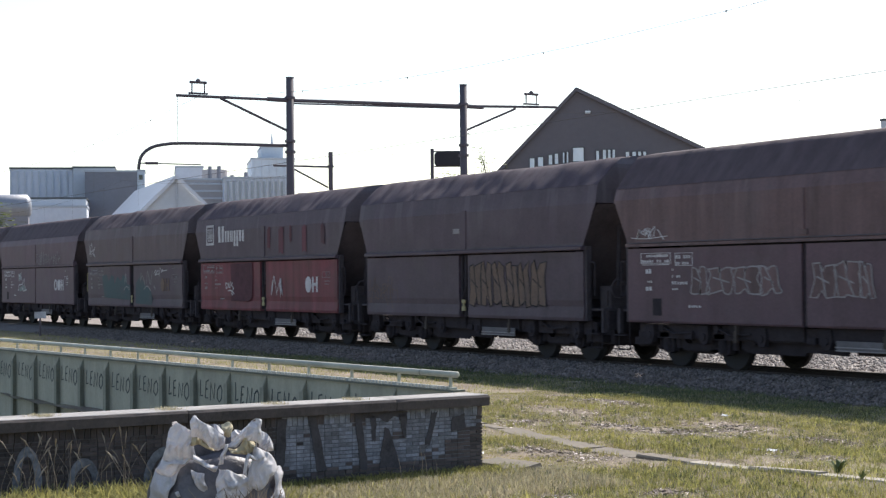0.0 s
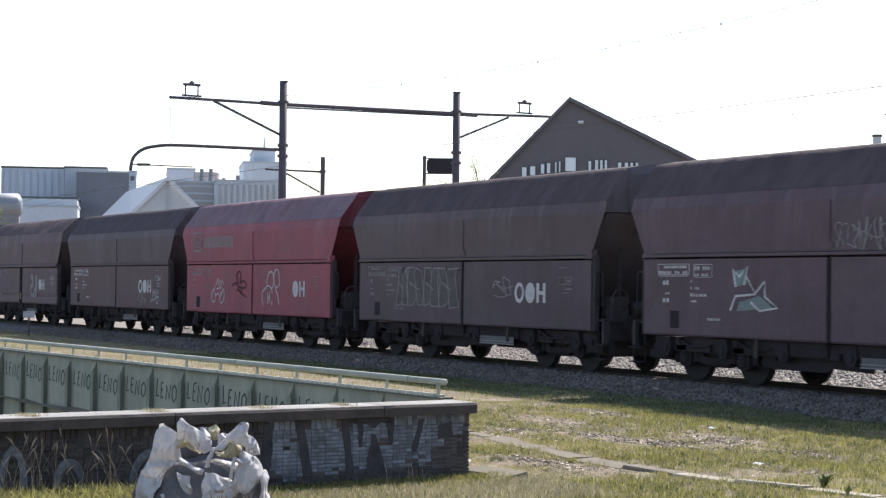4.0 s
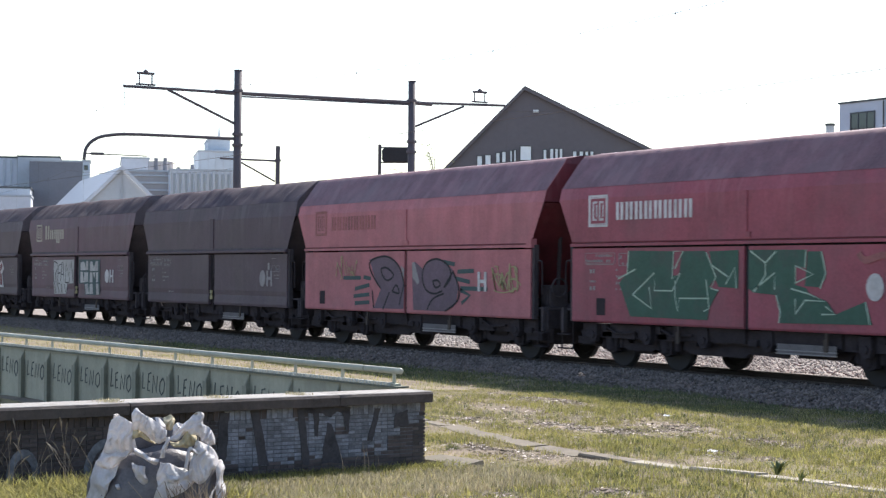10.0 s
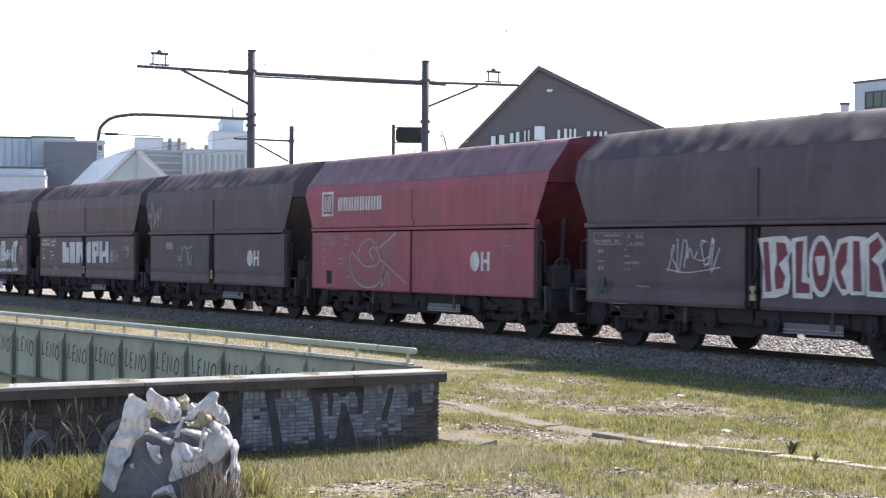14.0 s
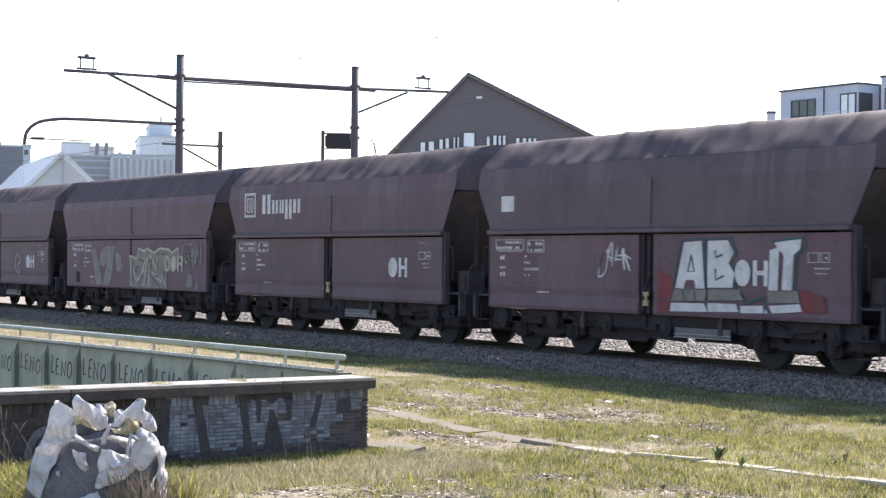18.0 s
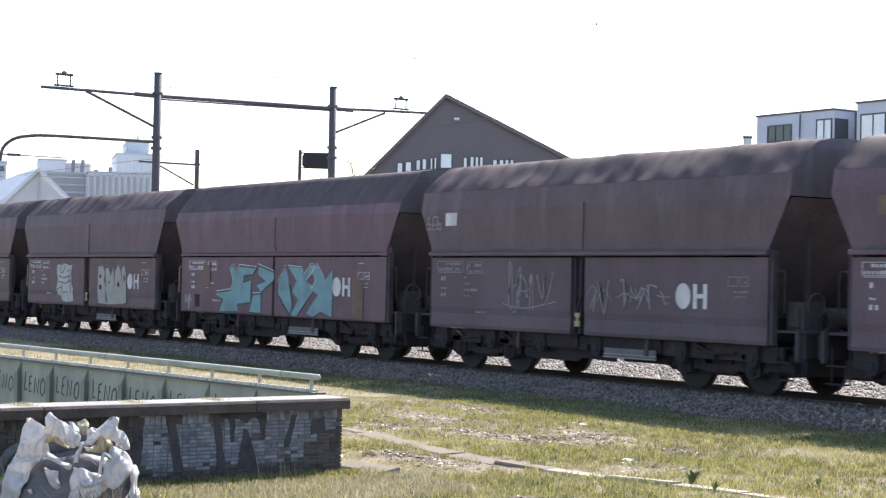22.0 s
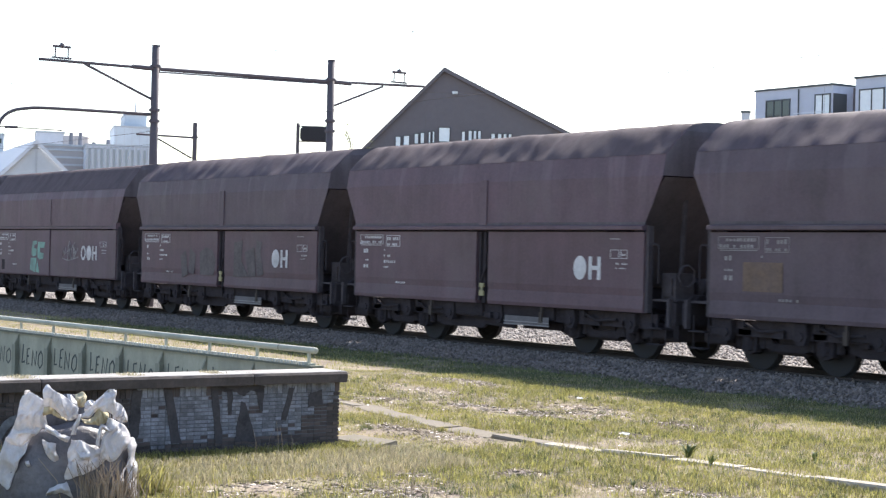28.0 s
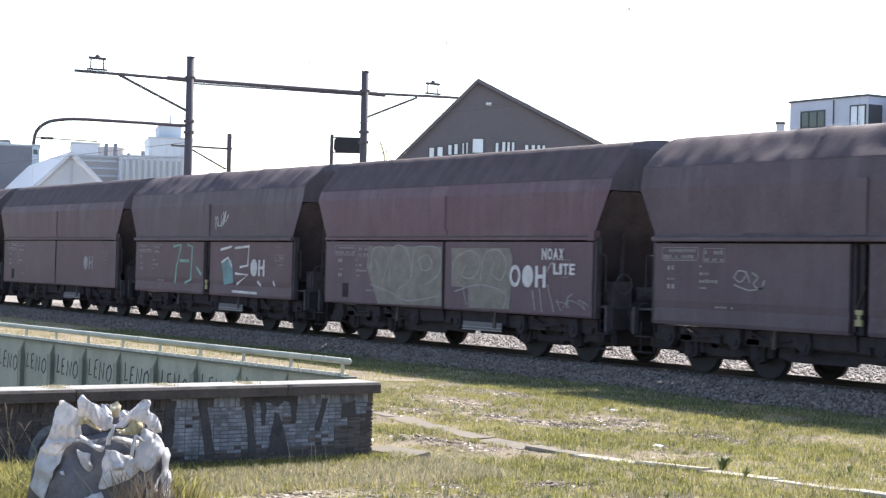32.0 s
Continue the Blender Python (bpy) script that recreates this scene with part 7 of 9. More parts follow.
# number, kind, paint above, paint below, roof, label, marks on the side
TRAIN = [
    (0, "B", "rust", "brown", "", "rusty brown hopper wagon with thin white graffiti outlines", [D, wild(1, -3.3, -0.69, 1.39, 1.95, 4, "rustfill", "dim"), wild(2, 0.22, 1.79, 1.32, 2.0, 3, "rustfill", "dim"), tag(3, -5.3, -4.12, 2.53, 2.76, "white", 0.025)]),
    (1, "A", "dark", "dark", "", "sooty dark hopper wagon with faded orange graffiti", [wild(4, 0.26, 3.7, 1.05, 2.17, 6, "orange", "darkmark"), tag(5, -5.08, -3.44, 1.05, 1.81, "orange", 0.02), plate(-0.5, -0.2, 2.85, 2.97, "dim")]),
    (2, "A", "dark", "oldred", "", "dark hopper wagon with red lower panels and red streaks", [DD, ("OH", 3.1), ("cargo", "white"), field(0.35, 0.55, 2.7, 3.34, "redstreak"), field(1.2, 1.55, 2.55, 3.34, "redstreak"), field(2.0, 2.15, 2.9, 3.34, "redstreak"), field(2.9, 3.2, 2.6, 3.34, "redstreak"), field(4.2, 4.45, 2.8, 3.34, "redstreak"), ("own", "worn_panel", "sootmark"), ("own", "dvs", "white"), tag(8, 0.71, 1.49, 1.25, 1.82, "white", 0.035)]),
    (3, "A", "olive", "dark", "", "dark olive hopper wagon with dim teal graffiti", [DD, ("own", "teal_left", "darkteal"), ("own", "pale_marks", "dim"), ("own", "high_tag", "white"), ("OH", 3.12, "orange"), ("own", "star_tag", "white")]),
    (4, "B", "purple", "purple", "", "purplish brown hopper wagon with faint company lettering", [D, ("OOH", 2.81), ("own", "rune_fill", "mintdim"), ("own", "rune", "white"), tag(53, 0.19, 3.66, 2.46, 2.95, "dim", 0.03)]),
    (5, "B", "olive", "grey", "", "olive brown hopper wagon with faded grey graffiti", [DD, ("OOH", 2.41), wild(14, -3.3, -0.21, 1.18, 2.25, 4, "greyfill", "dim"), tag(15, 1.5, 2.3, 1.48, 1.98, "dim", 0.03)]),
    (6, "B", "red", "red", "red", "bright red hopper wagon with white sprayed tags", [DD, ("long", "dim"), ("OH", 3.0), ("own", "cycle", "white"), ("own", "snowman", "white"), ("own", "shadow_flower", "sootmark")]),
    (7, "B", "grey", "brown", "", "greyish brown hopper wagon with faint chalk marks", [D, ("OOH", 2.5), ("own", "thin_rune", "dim"), ("own", "thin_bike", "white")]),
    (8, "A", "purple", "purple", "", "streaked purplish hopper wagon with violet and white graffiti", [D, ("OH", 2.66), ("own", "violet_lines", "violetline"), ("own", "small_tri", "greyfill"), ("own", "white_blocks", "dullwhite")]),
    (9, "A", "dark", "dark", "", "sooty dark hopper wagon with a white outlined graffiti", [DD, ("own", "shield", "white"), ("own", "shield_hatch", "white"), plate(2.5, 2.75, 1.5, 1.85, "dim"), plate(2.95, 3.15, 1.45, 1.85, "dim"), plate(-4.6, -4.35, 2.95, 3.15, "dim")]),
    (10, "B", "red", "red", "red", "bright red hopper wagon with green and white graffiti piece", [DD, ("long", "white"), ("own", "angular_green", "green"), ("own", "angular_lines", "paleline"), ("own", "angular_lines_b", "paleline"), ("OH", 3.05), ("own", "snake_line", "pink")]),
    (11, "B", "pale_red", "pale_red", "red", "faded red hopper wagon with violet graffiti faces", [("long", "pink"), ("own", "faces", "violet"), ("own", "face_spikes", "darkteal"), ("own", "face_lines", "darkmark"), ("own", "face_teeth", "dim"), ("H", 2.88, "white"), tag(28, -3.64, -2.51, 1.65, 2.22, "yellow", 0.03), tag(29, 4.0, 5.1, 1.35, 1.95, "yellow", 0.05), tag(84, 4.05, 5.0, 1.35, 1.9, "yellow", 0.04)]),
    (12, "A", "dark", "dark", "", "sooty dark brown hopper wagon with plain sides", [DD, ("OH", 3.45, "dim"), plate(4.0, 4.12, 1.85, 2.05, "dim")]),
    (13, "A", "maroon", "maroon", "", "maroon hopper wagon with large silver block graffiti", [DD, ("cargo", "sand"), ("own", "silver_block", "chrome"), ("own", "silver_lines", "darkmark"), ("own", "teal_ground", "darkteal"), ("own", "cut_letters", "chrome"), ("OH", 3.02)]),
    (14, "A", "dark", "dark", "", "dark hopper wagon with white-outlined block letter graffiti", [DD, tag(30, -2.52, -0.97, 1.43, 2.05, "white", 0.025), tag(55, -4.9, -4.4, 1.0, 1.35, "green", 0.04), ("own", "block_edges", "white"), ("own", "block_edges_b", "white"), ("own", "block_fill", "wine"), ("own", "block_fill_b", "wine"), ("own", "block_core", "white")]),
    (15, "B", "red", "red", "red", "bright red hopper wagon with a white bird outline graffiti", [DD, ("long", "white"), ("own", "bird", "dim"), ("OH", 2.84)]),
    (16, "A", "dark", "dark", "", "sooty dark hopper wagon with faint grey graffiti", [("OH", 2.68), field(-2.9, -0.4, 1.1, 2.05, "greyfill"), tag(31, -5.47, -4.27, 2.62, 3.35, "dim", 0.06), ("own", "arch_a", "dim"), plate(-3.8, -3.22, 1.86, 2.08, "dim")]),
    (17, "A", "brown", "brown", "", "brown hopper wagon with large white block graffiti", [D, ("own", "limph_blue", "blue"), ("own", "limph_left", "white"), ("own", "limph_right", "white"), ("own", "limph_hole", "blue"), ("OH", 2.89, "dim")]),
    (18, "A", "grey", "maroon", "", "greyish hopper wagon with silver throw-up graffiti", [D, plate(-4.82, -4.36, 2.83, 3.16, "white"), tag(32, -1.42, -0.49, 1.58, 2.21, "white", 0.05), ("own", "ab_red", "rednew"), ("own", "ab_base", "white"), ("own", "ab_foot", "dullchrome"), ("own", "ab_white", "white"), ("own", "ab_lines", "tealedge"), ("OH", 2.47)]),
    (19, "A", "brown", "brown", "", "brown hopper wagon with pale emblem and lettering", [D, ("cargo", "white"), ("OH", 2.92, "white")]),
    (20, "B", "maroon", "maroon", "", "maroon hopper wagon with dull silver graffiti", [D, ("own", "vees", "dullchrome"), ("own", "vee_edges", "dim"), ("own", "tangle", "dullchrome"), ("own", "tangle_light", "sand"), ("own", "tangle_dark", "darkmark"), tag(56, 3.9, 5.3, 1.5, 2.2, "dullchrome", 0.06), ("OOH", 2.62, "sand")]),
    (21, "A", "purple", "purple", "", "purplish brown hopper wagon with plain lower panels", [D, ("OH", 2.98), plate(-4.7, -4.24, 2.99, 3.3, "orange"), tag(35, -2.68, -1.6, 1.03, 1.38, "dim", 0.03), ("own", "beak", "dim")]),
    (22, "A", "olive", "grey", "", "olive brown hopper wagon with yellowish tags", [DD, ("OH", 2.88), tag(36, -2.48, -0.75, 1.25, 2.1, "dim", 0.03), tag(37, 0.32, 1.0, 1.15, 1.98, "dim", 0.03), tag(40, 1.25, 2.7, 1.35, 1.85, "dim", 0.03), plate(-4.71, -4.27, 3.01, 3.29, "white"), tag(57, -5.46, -4.87, 2.92, 3.21, "dim", 0.03)]),
    (23, "B", "maroon", "maroon", "", "maroon hopper wagon with large teal graffiti piece", [D, ("own", "teal", "teal"), ("own", "teal_dark", "darkteal"), ("own", "teal_edge", "white"), ("OH", 3.06), field(4.0, 4.5, 0.9, 1.8, "orange"), field(-4.1, -3.65, 1.55, 2.15, "orange"), tag(38, -5.2, -4.8, 0.95, 1.35)]),
    (24, "A", "purple", "brown", "", "patchy brown hopper wagon with silver letter graffiti", [D, ("own", "crumple", "chrome"), ("own", "crumple_ink", "darkmark"), ("own", "bma", "silver"), ("own", "bma_holes", "darkmark"), ("OH", 3.24)]),
    (25, "A", "maroon", "brown", "", "maroon hopper wagon with clean lower panels", [D, ("OH", 2.33)]),
    (26, "B", "rust", "brown", "", "rust-streaked hopper wagon with blank brown panels", [DD, ("OOH", 2.69)]),
    (27, "A", "grey", "grey", "", "greyish brown hopper wagon with silver throw-up graffiti", [DD, plate(-4.38, -3.42, 1.28, 1.79, "orange"), ("own", "throwup", "chrome"), ("own", "throwup_lines", "darkmark"), ("own", "swirl", "dim"), ("OH", 2.53)]),
    (28, "A", "purple", "brown", "", "dusty streaked hopper wagon with brown lower panels", [D, ("OH", 3.13)]),
    (29, "A", "grey", "brown", "", "greyish hopper wagon with dull silver letters", [D, ("own", "grey_left", "greyfill"), ("own", "grey_right", "greyfill"), ("OH", 2.93)]),
    (30, "B", "purple", "purple", "", "purplish hopper wagon with mint green tile graffiti", [D, ("own", "mint_pieces", "mint"), tag(42, 1.17, 2.48, 1.34, 2.0, "dim", 0.05), ("OOH", 2.73)]),
    (31, "A", "grey", "grey", "", "dusty brown hopper wagon with small white tags", [DD, ("own", "oval_tag", "dim"), tag(44, 1.07, 2.67, 1.51, 2.17, "white", 0.04), ("OH", 2.93)]),
    (32, "B", "maroon", "purple", "", "maroon hopper wagon with sand-coloured round graffiti", [DD, ("own", "sand_field", "sandfill"), ("own", "sand_a", "dim"), ("own", "sand_b", "dim"), ("own", "pair_lines", "dim"), ("OOH", 2.64), word("NOAX", 3.78, 4.57, 1.96, 2.2, "white"), word("LITE", 4.19, 4.96, 1.66, 1.89, "white"), tag(58, 4.38, 5.4, 0.88, 1.28, "dim", 0.03)]),
    (33, "A", "grey", "brown", "", "greyish brown hopper wagon with pale blue graffiti", [DD, ("own", "mint_lines", "mint"), ("own", "blue_blob", "teal"), ("own", "white_scraps", "white"), ("OH", 2.84), tag(49, 0.44, 1.36, 2.72, 3.14, "white", 0.05)]),
    (34, "B", "brown", "brown", "", "brown hopper wagon with plain faded sides", [DD, ("OH", 2.7, "dim")]),
    (35, "A", "dark", "dark", "", "sooty dark hopper wagon with plain sides", [DD, ("OH", 2.9, "dim")]),
    (36, "A", "brown", "brown", "", "brown hopper wagon with plain sides", [DD, ("OH", 2.9, "dim")]),
]
SPRAY.update({
    "tealedge": mat("dark_teal_outline_spray", (0.05, 0.10, 0.11), 0.65, vary=0.3, scale=2, fine=20, bump=0, spec=0.2),
    "silver": mat("silver_spray", (0.30, 0.29, 0.275), 0.55, vary=0.25, scale=3, fine=20, bump=0, spec=0.3),
    "mintdim": mat("faded_mint_spray", (0.20, 0.24, 0.235), 0.65, vary=0.4, scale=3, fine=20, bump=0, spec=0.2),
    "sootmark": mat("sooty_dark_spray", (0.092, 0.042, 0.050), 0.8, vary=0.5, scale=3, fine=20, bump=0, spec=0.2),
    "violetline": mat("violet_line_spray", (0.22, 0.17, 0.27), 0.7, vary=0.3, scale=3, fine=20, bump=0, spec=0.2),
    "dullwhite": mat("dull_white_spray", (0.30, 0.27, 0.28), 0.7, vary=0.3, scale=3, fine=20, bump=0, spec=0.2),
    "redstreak": mat("red_run_down_streaks", (0.125, 0.045, 0.057), 0.7, vary=0.3, scale=1.5, fine=20, bump=0, streak=0.7, dust=(0.085, 0.062, 0.07, 0.8), spec=0.25),
    "wine": mat("wine_red_spray", (0.17, 0.055, 0.07), 0.7, vary=0.3, scale=2, fine=20, bump=0, spec=0.2),
    "maroon": PAINT["maroon"], "rustfill": PAINT["rust"], "greyfill": mat("chalky_grey_spray", (0.115, 0.098, 0.10), 0.75, vary=0.5, scale=2, fine=15, bump=0, spec=0.2),
    "darkmark": mat("dark_outline_spray", (0.030, 0.028, 0.032), 0.7, vary=0.3, scale=2, fine=20, bump=0, spec=0.2),
    "paleline": mat("pale_green_line_spray", (0.34, 0.44, 0.36), 0.7, vary=0.3, scale=3, fine=25, bump=0),
    "sand": mat("sand_coloured_marking", (0.40, 0.36, 0.30), 0.7, vary=0.25, scale=3, fine=25, bump=0),
    "sandfill": mat("thin_sand_spray", (0.20, 0.18, 0.162), 0.75, vary=0.4, scale=3, fine=25, bump=0, spec=0.2),
    "greenfill": mat("thin_green_spray", (0.075, 0.115, 0.085), 0.7, vary=0.4, scale=3, fine=25, bump=0),
})


# graffiti with shapes of their own, in metres from the wagon's middle and the rail heads
OWN["shield"] = lines([[(-3.25, 1.97), (-2.42, 2.22), (-2.5, 1.84), (-2.66, 1.73), (-2.61, 1.4), (-2.68, 1.04), (-2.98, 1.39), (-3.25, 1.97)], [(-2.42, 2.14), (-1.94, 2.22), (-1.57, 1.89), (-1.79, 1.64), (-1.7, 1.46), (-1.8, 1.07), (-2.19, 1.18), (-2.57, 1.35), (-2.57, 1.53), (-2.36, 1.53), (-2.26, 1.64), (-2.09, 1.67), (-1.99, 1.59)]], 0.045, bend=False)
OWN["bird"] = lines([[(-2.4, 1.9), (-2.7, 2.15), (-3.1, 2.0), (-3.2, 1.65), (-2.9, 1.45), (-2.45, 1.5), (-2.35, 1.75), (-2.6, 1.95), (-2.75, 1.8), (-2.6, 1.6)], [(-3.2, 1.6), (-3.5, 1.8), (-3.5, 1.3), (-3.1, 0.95), (-2.5, 0.95), (-2.2, 1.25)], [(-2.4, 1.9), (-1.8, 2.25), (-1.7, 2.32)], [(-2.35, 1.65), (-1.9, 1.4), (-1.3, 1.05)], [(-2.2, 1.5), (-2.25, 0.95), (-2.0, 1.3), (-1.95, 0.95)]], 0.05)
OWN["beak"] = lines([[(2.0, 1.9), (1.75, 1.6), (1.8, 1.2), (2.1, 0.95)], [(2.05, 1.85), (2.25, 1.5), (2.0, 1.4), (2.2, 1.0)]], 0.08)
TEAL = [[(-3.28, 1.37), (-2.43, 1.44), (-2.28, 1.68), (-2.49, 2.02), (-2.29, 2.12), (-2.09, 1.92), (-1.93, 2.1), (-0.92, 2.05), (-1.18, 1.86), (-1.66, 1.83), (-1.7, 1.66), (-1.21, 1.74), (-1.25, 1.13), (-2.0, 1.06), (-1.95, 0.87), (-3.09, 0.83), (-2.84, 1.18), (-3.28, 1.27)], [(-0.85, 2.12), (0.01, 1.95), (0.02, 1.72), (-0.66, 1.4), (-0.98, 1.61), (-0.43, 1.71), (-0.84, 1.84)], [(-1.13, 1.35), (-0.66, 1.38), (-0.64, 0.85), (-1.3, 0.87)]]
TEAL += [[(0.26, 1.67), (0.65, 2.09), (0.89, 1.6), (1.05, 1.11), (0.89, 0.86), (0.27, 1.36)], [(0.77, 2.09), (1.51, 2.05), (1.62, 1.87), (1.98, 2.14), (2.25, 2.09), (1.74, 1.72), (2.21, 1.57), (1.68, 1.17), (1.27, 0.84), (0.96, 0.85), (1.34, 1.25), (1.04, 1.46), (1.24, 1.74)], [(2.01, 1.51), (2.2, 1.71), (2.01, 2.03), (2.28, 2.14), (2.67, 1.76), (3.05, 2.02), (3.04, 0.86), (2.49, 0.99), (2.1, 0.84), (1.77, 0.92), (2.34, 1.4)]]
OWN["teal"] = pieces(TEAL)
OWN["teal_dark"] = lines([p + p[:1] for p in TEAL], 0.05, bend=False)
OWN["teal_edge"] = lines([p[:len(p) // 2] for p in TEAL], 0.022, bend=False)
for v_ in OWN["teal_edge"].vertices:
    v_.co.z += 0.035

OWN["angular_green"] = pieces([[(-3.53, 2.27), (-2.1, 2.25), (-2.14, 1.78), (-1.93, 1.78), (-1.85, 2.25), (-1.16, 2.25), (-0.84, 1.76), (-1.03, 1.57), (-0.76, 1.5), (-1.03, 1.16), (-1.07, 0.94), (-3.47, 0.95), (-3.84, 1.62), (-3.57, 1.83)], [(-1.04, 2.24), (-0.2, 2.26), (-0.2, 1.55), (-0.76, 1.57), (-0.88, 1.74)], [(0.08, 2.26), (1.59, 2.25), (1.56, 1.93), (1.32, 1.97), (1.32, 1.63), (1.6, 1.57), (1.67, 1.48), (2.11, 1.35), (2.32, 1.13), (3.03, 1.36), (3.19, 0.97), (0.9, 0.94), (0.93, 1.15), (0.82, 1.44), (0.2, 1.48), (0.08, 1.55)], [(1.63, 2.22), (1.97, 2.22), (2.08, 1.75), (1.91, 1.59), (1.56, 1.61)]])
OWN["angular_lines"] = lines([[(-3.53, 2.27), (-3.57, 1.83)], [(-3.88, 1.7), (-3.3, 1.9)], [(-3.39, 1.39), (-2.69, 1.83), (-2.69, 1.48), (-2.13, 1.48), (-1.89, 1.83), (-2.14, 1.71), (-2.1, 2.25), (-1.81, 2.25), (-2.06, 1.91)], [(-3.39, 1.39), (-2.77, 1.12), (-2.86, 1.55)], [(-2.05, 1.68), (-2.05, 1.38), (-1.96, 1.09), (-1.92, 1.34), (-1.03, 1.35)], [(-1.12, 2.22), (-0.84, 1.76), (-0.99, 1.54), (-0.76, 1.5)], [(-1.12, 1.71), (-1.03, 1.16), (-1.19, 1.1)], [(-0.96, 1.98), (-0.49, 1.76)], [(-0.56, 1.62), (-0.3, 1.93), (-0.26, 1.55)], [(0.12, 2.24), (0.53, 2.02), (0.53, 1.79), (0.23, 1.48)], [(0.53, 2.02), (0.81, 2.23)], [(0.2, 1.51), (0.78, 1.84), (0.78, 1.54)]], 0.03, bend=False)
OWN["angular_lines_b"] = lines([[(1.32, 1.97), (1.77, 1.82), (1.32, 1.66), (1.32, 1.97)], [(1.59, 2.25), (1.56, 1.93)], [(0.82, 1.44), (0.93, 1.15), (0.9, 0.94)], [(1.21, 1.56), (1.63, 1.48), (2.08, 1.35), (1.57, 1.36), (1.32, 1.11), (1.32, 1.38)], [(1.97, 2.22), (2.08, 1.84), (1.94, 1.57)], [(2.08, 1.26), (2.32, 1.13), (1.98, 1.12)], [(3.03, 1.36), (3.13, 0.97)]], 0.03, bend=False)
OWN["snake_line"] = lines([[(2.87, 2.19), (3.03, 2.06), (3.53, 2.14), (3.78, 1.76), (4.0, 1.59), (3.85, 1.46), (4.21, 1.34), (4.57, 1.26), (4.86, 1.31), (5.09, 1.03)]], 0.12)
OWN["faces"] = pieces([[(-1.84, 2.13), (-1.39, 2.21), (-0.87, 2.19), (-0.37, 1.98), (-0.05, 1.54), (-0.08, 0.9), (-1.6, 0.89), (-1.23, 1.39), (-1.53, 1.62)], [(0.86, 1.89), (1.13, 2.11), (1.51, 2.13), (2.02, 1.98), (2.27, 1.85), (2.49, 1.48), (2.4, 1.11), (1.9, 0.89), (0.4, 0.89), (0.32, 2.03), (0.46, 2.07)]])
OWN["face_lines"] = lines([[(-1.23, 1.39), (-1.69, 1.75), (-1.84, 2.03), (-1.46, 2.17), (-0.87, 2.19), (-0.3, 1.94), (-0.02, 1.45)], [(-1.24, 1.89), (-0.95, 1.92), (-0.58, 1.74), (-0.87, 1.6), (-1.13, 1.71), (-1.24, 1.89)], [(-0.65, 1.33), (-0.44, 1.49), (-0.29, 1.29), (-0.65, 1.33)], [(-1.68, 1.34), (-1.6, 0.89)], [(-0.79, 1.31), (-1.12, 0.87)], [(-0.05, 1.54), (-0.29, 1.0)], [(2.27, 1.85), (1.84, 1.45), (2.15, 1.69), (2.02, 1.98), (1.51, 2.13), (1.0, 2.02), (0.83, 1.72), (1.0, 1.4), (1.39, 1.3), (1.77, 1.37)], [(1.32, 1.6), (1.55, 1.62), (1.68, 1.51), (1.45, 1.45), (1.32, 1.6)], [(2.27, 1.81), (2.49, 1.48), (2.46, 1.15), (1.9, 0.89)], [(1.07, 0.91), (1.33, 1.17), (1.84, 1.31)]], 0.05)
OWN["face_spikes"] = lines([[(-3.26, 1.65), (-2.3, 1.66)], [(-2.15, 1.68), (-1.76, 1.64)], [(2.45, 1.83), (3.17, 1.85)], [(2.39, 1.67), (2.99, 1.59)], [(2.58, 1.44), (3.75, 1.44)], [(1.83, 2.06), (2.33, 2.0)], [(2.64, 1.09), (3.0, 1.28), (2.58, 1.4)], [(-2.61, 1.37), (-1.84, 1.48)], [(-2.69, 1.18), (-1.83, 1.24)], [(-2.61, 1.0), (-1.83, 1.04)]], 0.1, bend=False)
OWN["face_teeth"] = pieces([[(0.34, 2.05), (0.46, 2.05), (0.7, 1.59), (0.63, 1.5), (0.36, 1.68)], [(-0.23, 1.98), (-0.05, 1.89), (-0.05, 1.63)]])
OWN["silver_block"] = pieces([[(-2.62, 2.18), (-0.29, 2.2), (-0.32, 1.33), (-1.0, 1.3), (-1.13, 0.93), (-2.48, 0.9), (-2.61, 1.41)]])
OWN["silver_lines"] = lines([[(-2.57, 2.15), (-2.59, 1.38), (-2.41, 1.36), (-2.35, 1.7), (-2.12, 1.87), (-2.17, 2.06), (-2.55, 2.15)], [(-1.75, 2.03), (-2.01, 1.99), (-2.15, 1.33), (-1.84, 1.3)], [(-2.04, 1.69), (-1.79, 1.71)], [(-1.78, 1.38), (-1.65, 2.09), (-1.52, 2.09), (-1.38, 1.39)], [(-1.69, 1.65), (-1.48, 1.65)], [(-1.25, 1.35), (-1.15, 2.09), (-0.85, 1.6), (-0.57, 2.12), (-0.37, 1.35)], [(-2.49, 1.33), (-2.29, 0.94)], [(-2.11, 1.28), (-1.91, 0.95)], [(-1.68, 1.29), (-1.59, 0.96)], [(-1.36, 1.29), (-1.18, 0.97)], [(-1.23, 1.35), (-0.82, 1.33), (-0.74, 1.55)]], 0.045, bend=False)
OWN["teal_ground"] = pieces([[(0.28, 2.2), (2.5, 2.19), (2.52, 0.94), (0.96, 0.92), (0.88, 1.33), (0.3, 1.32)]])
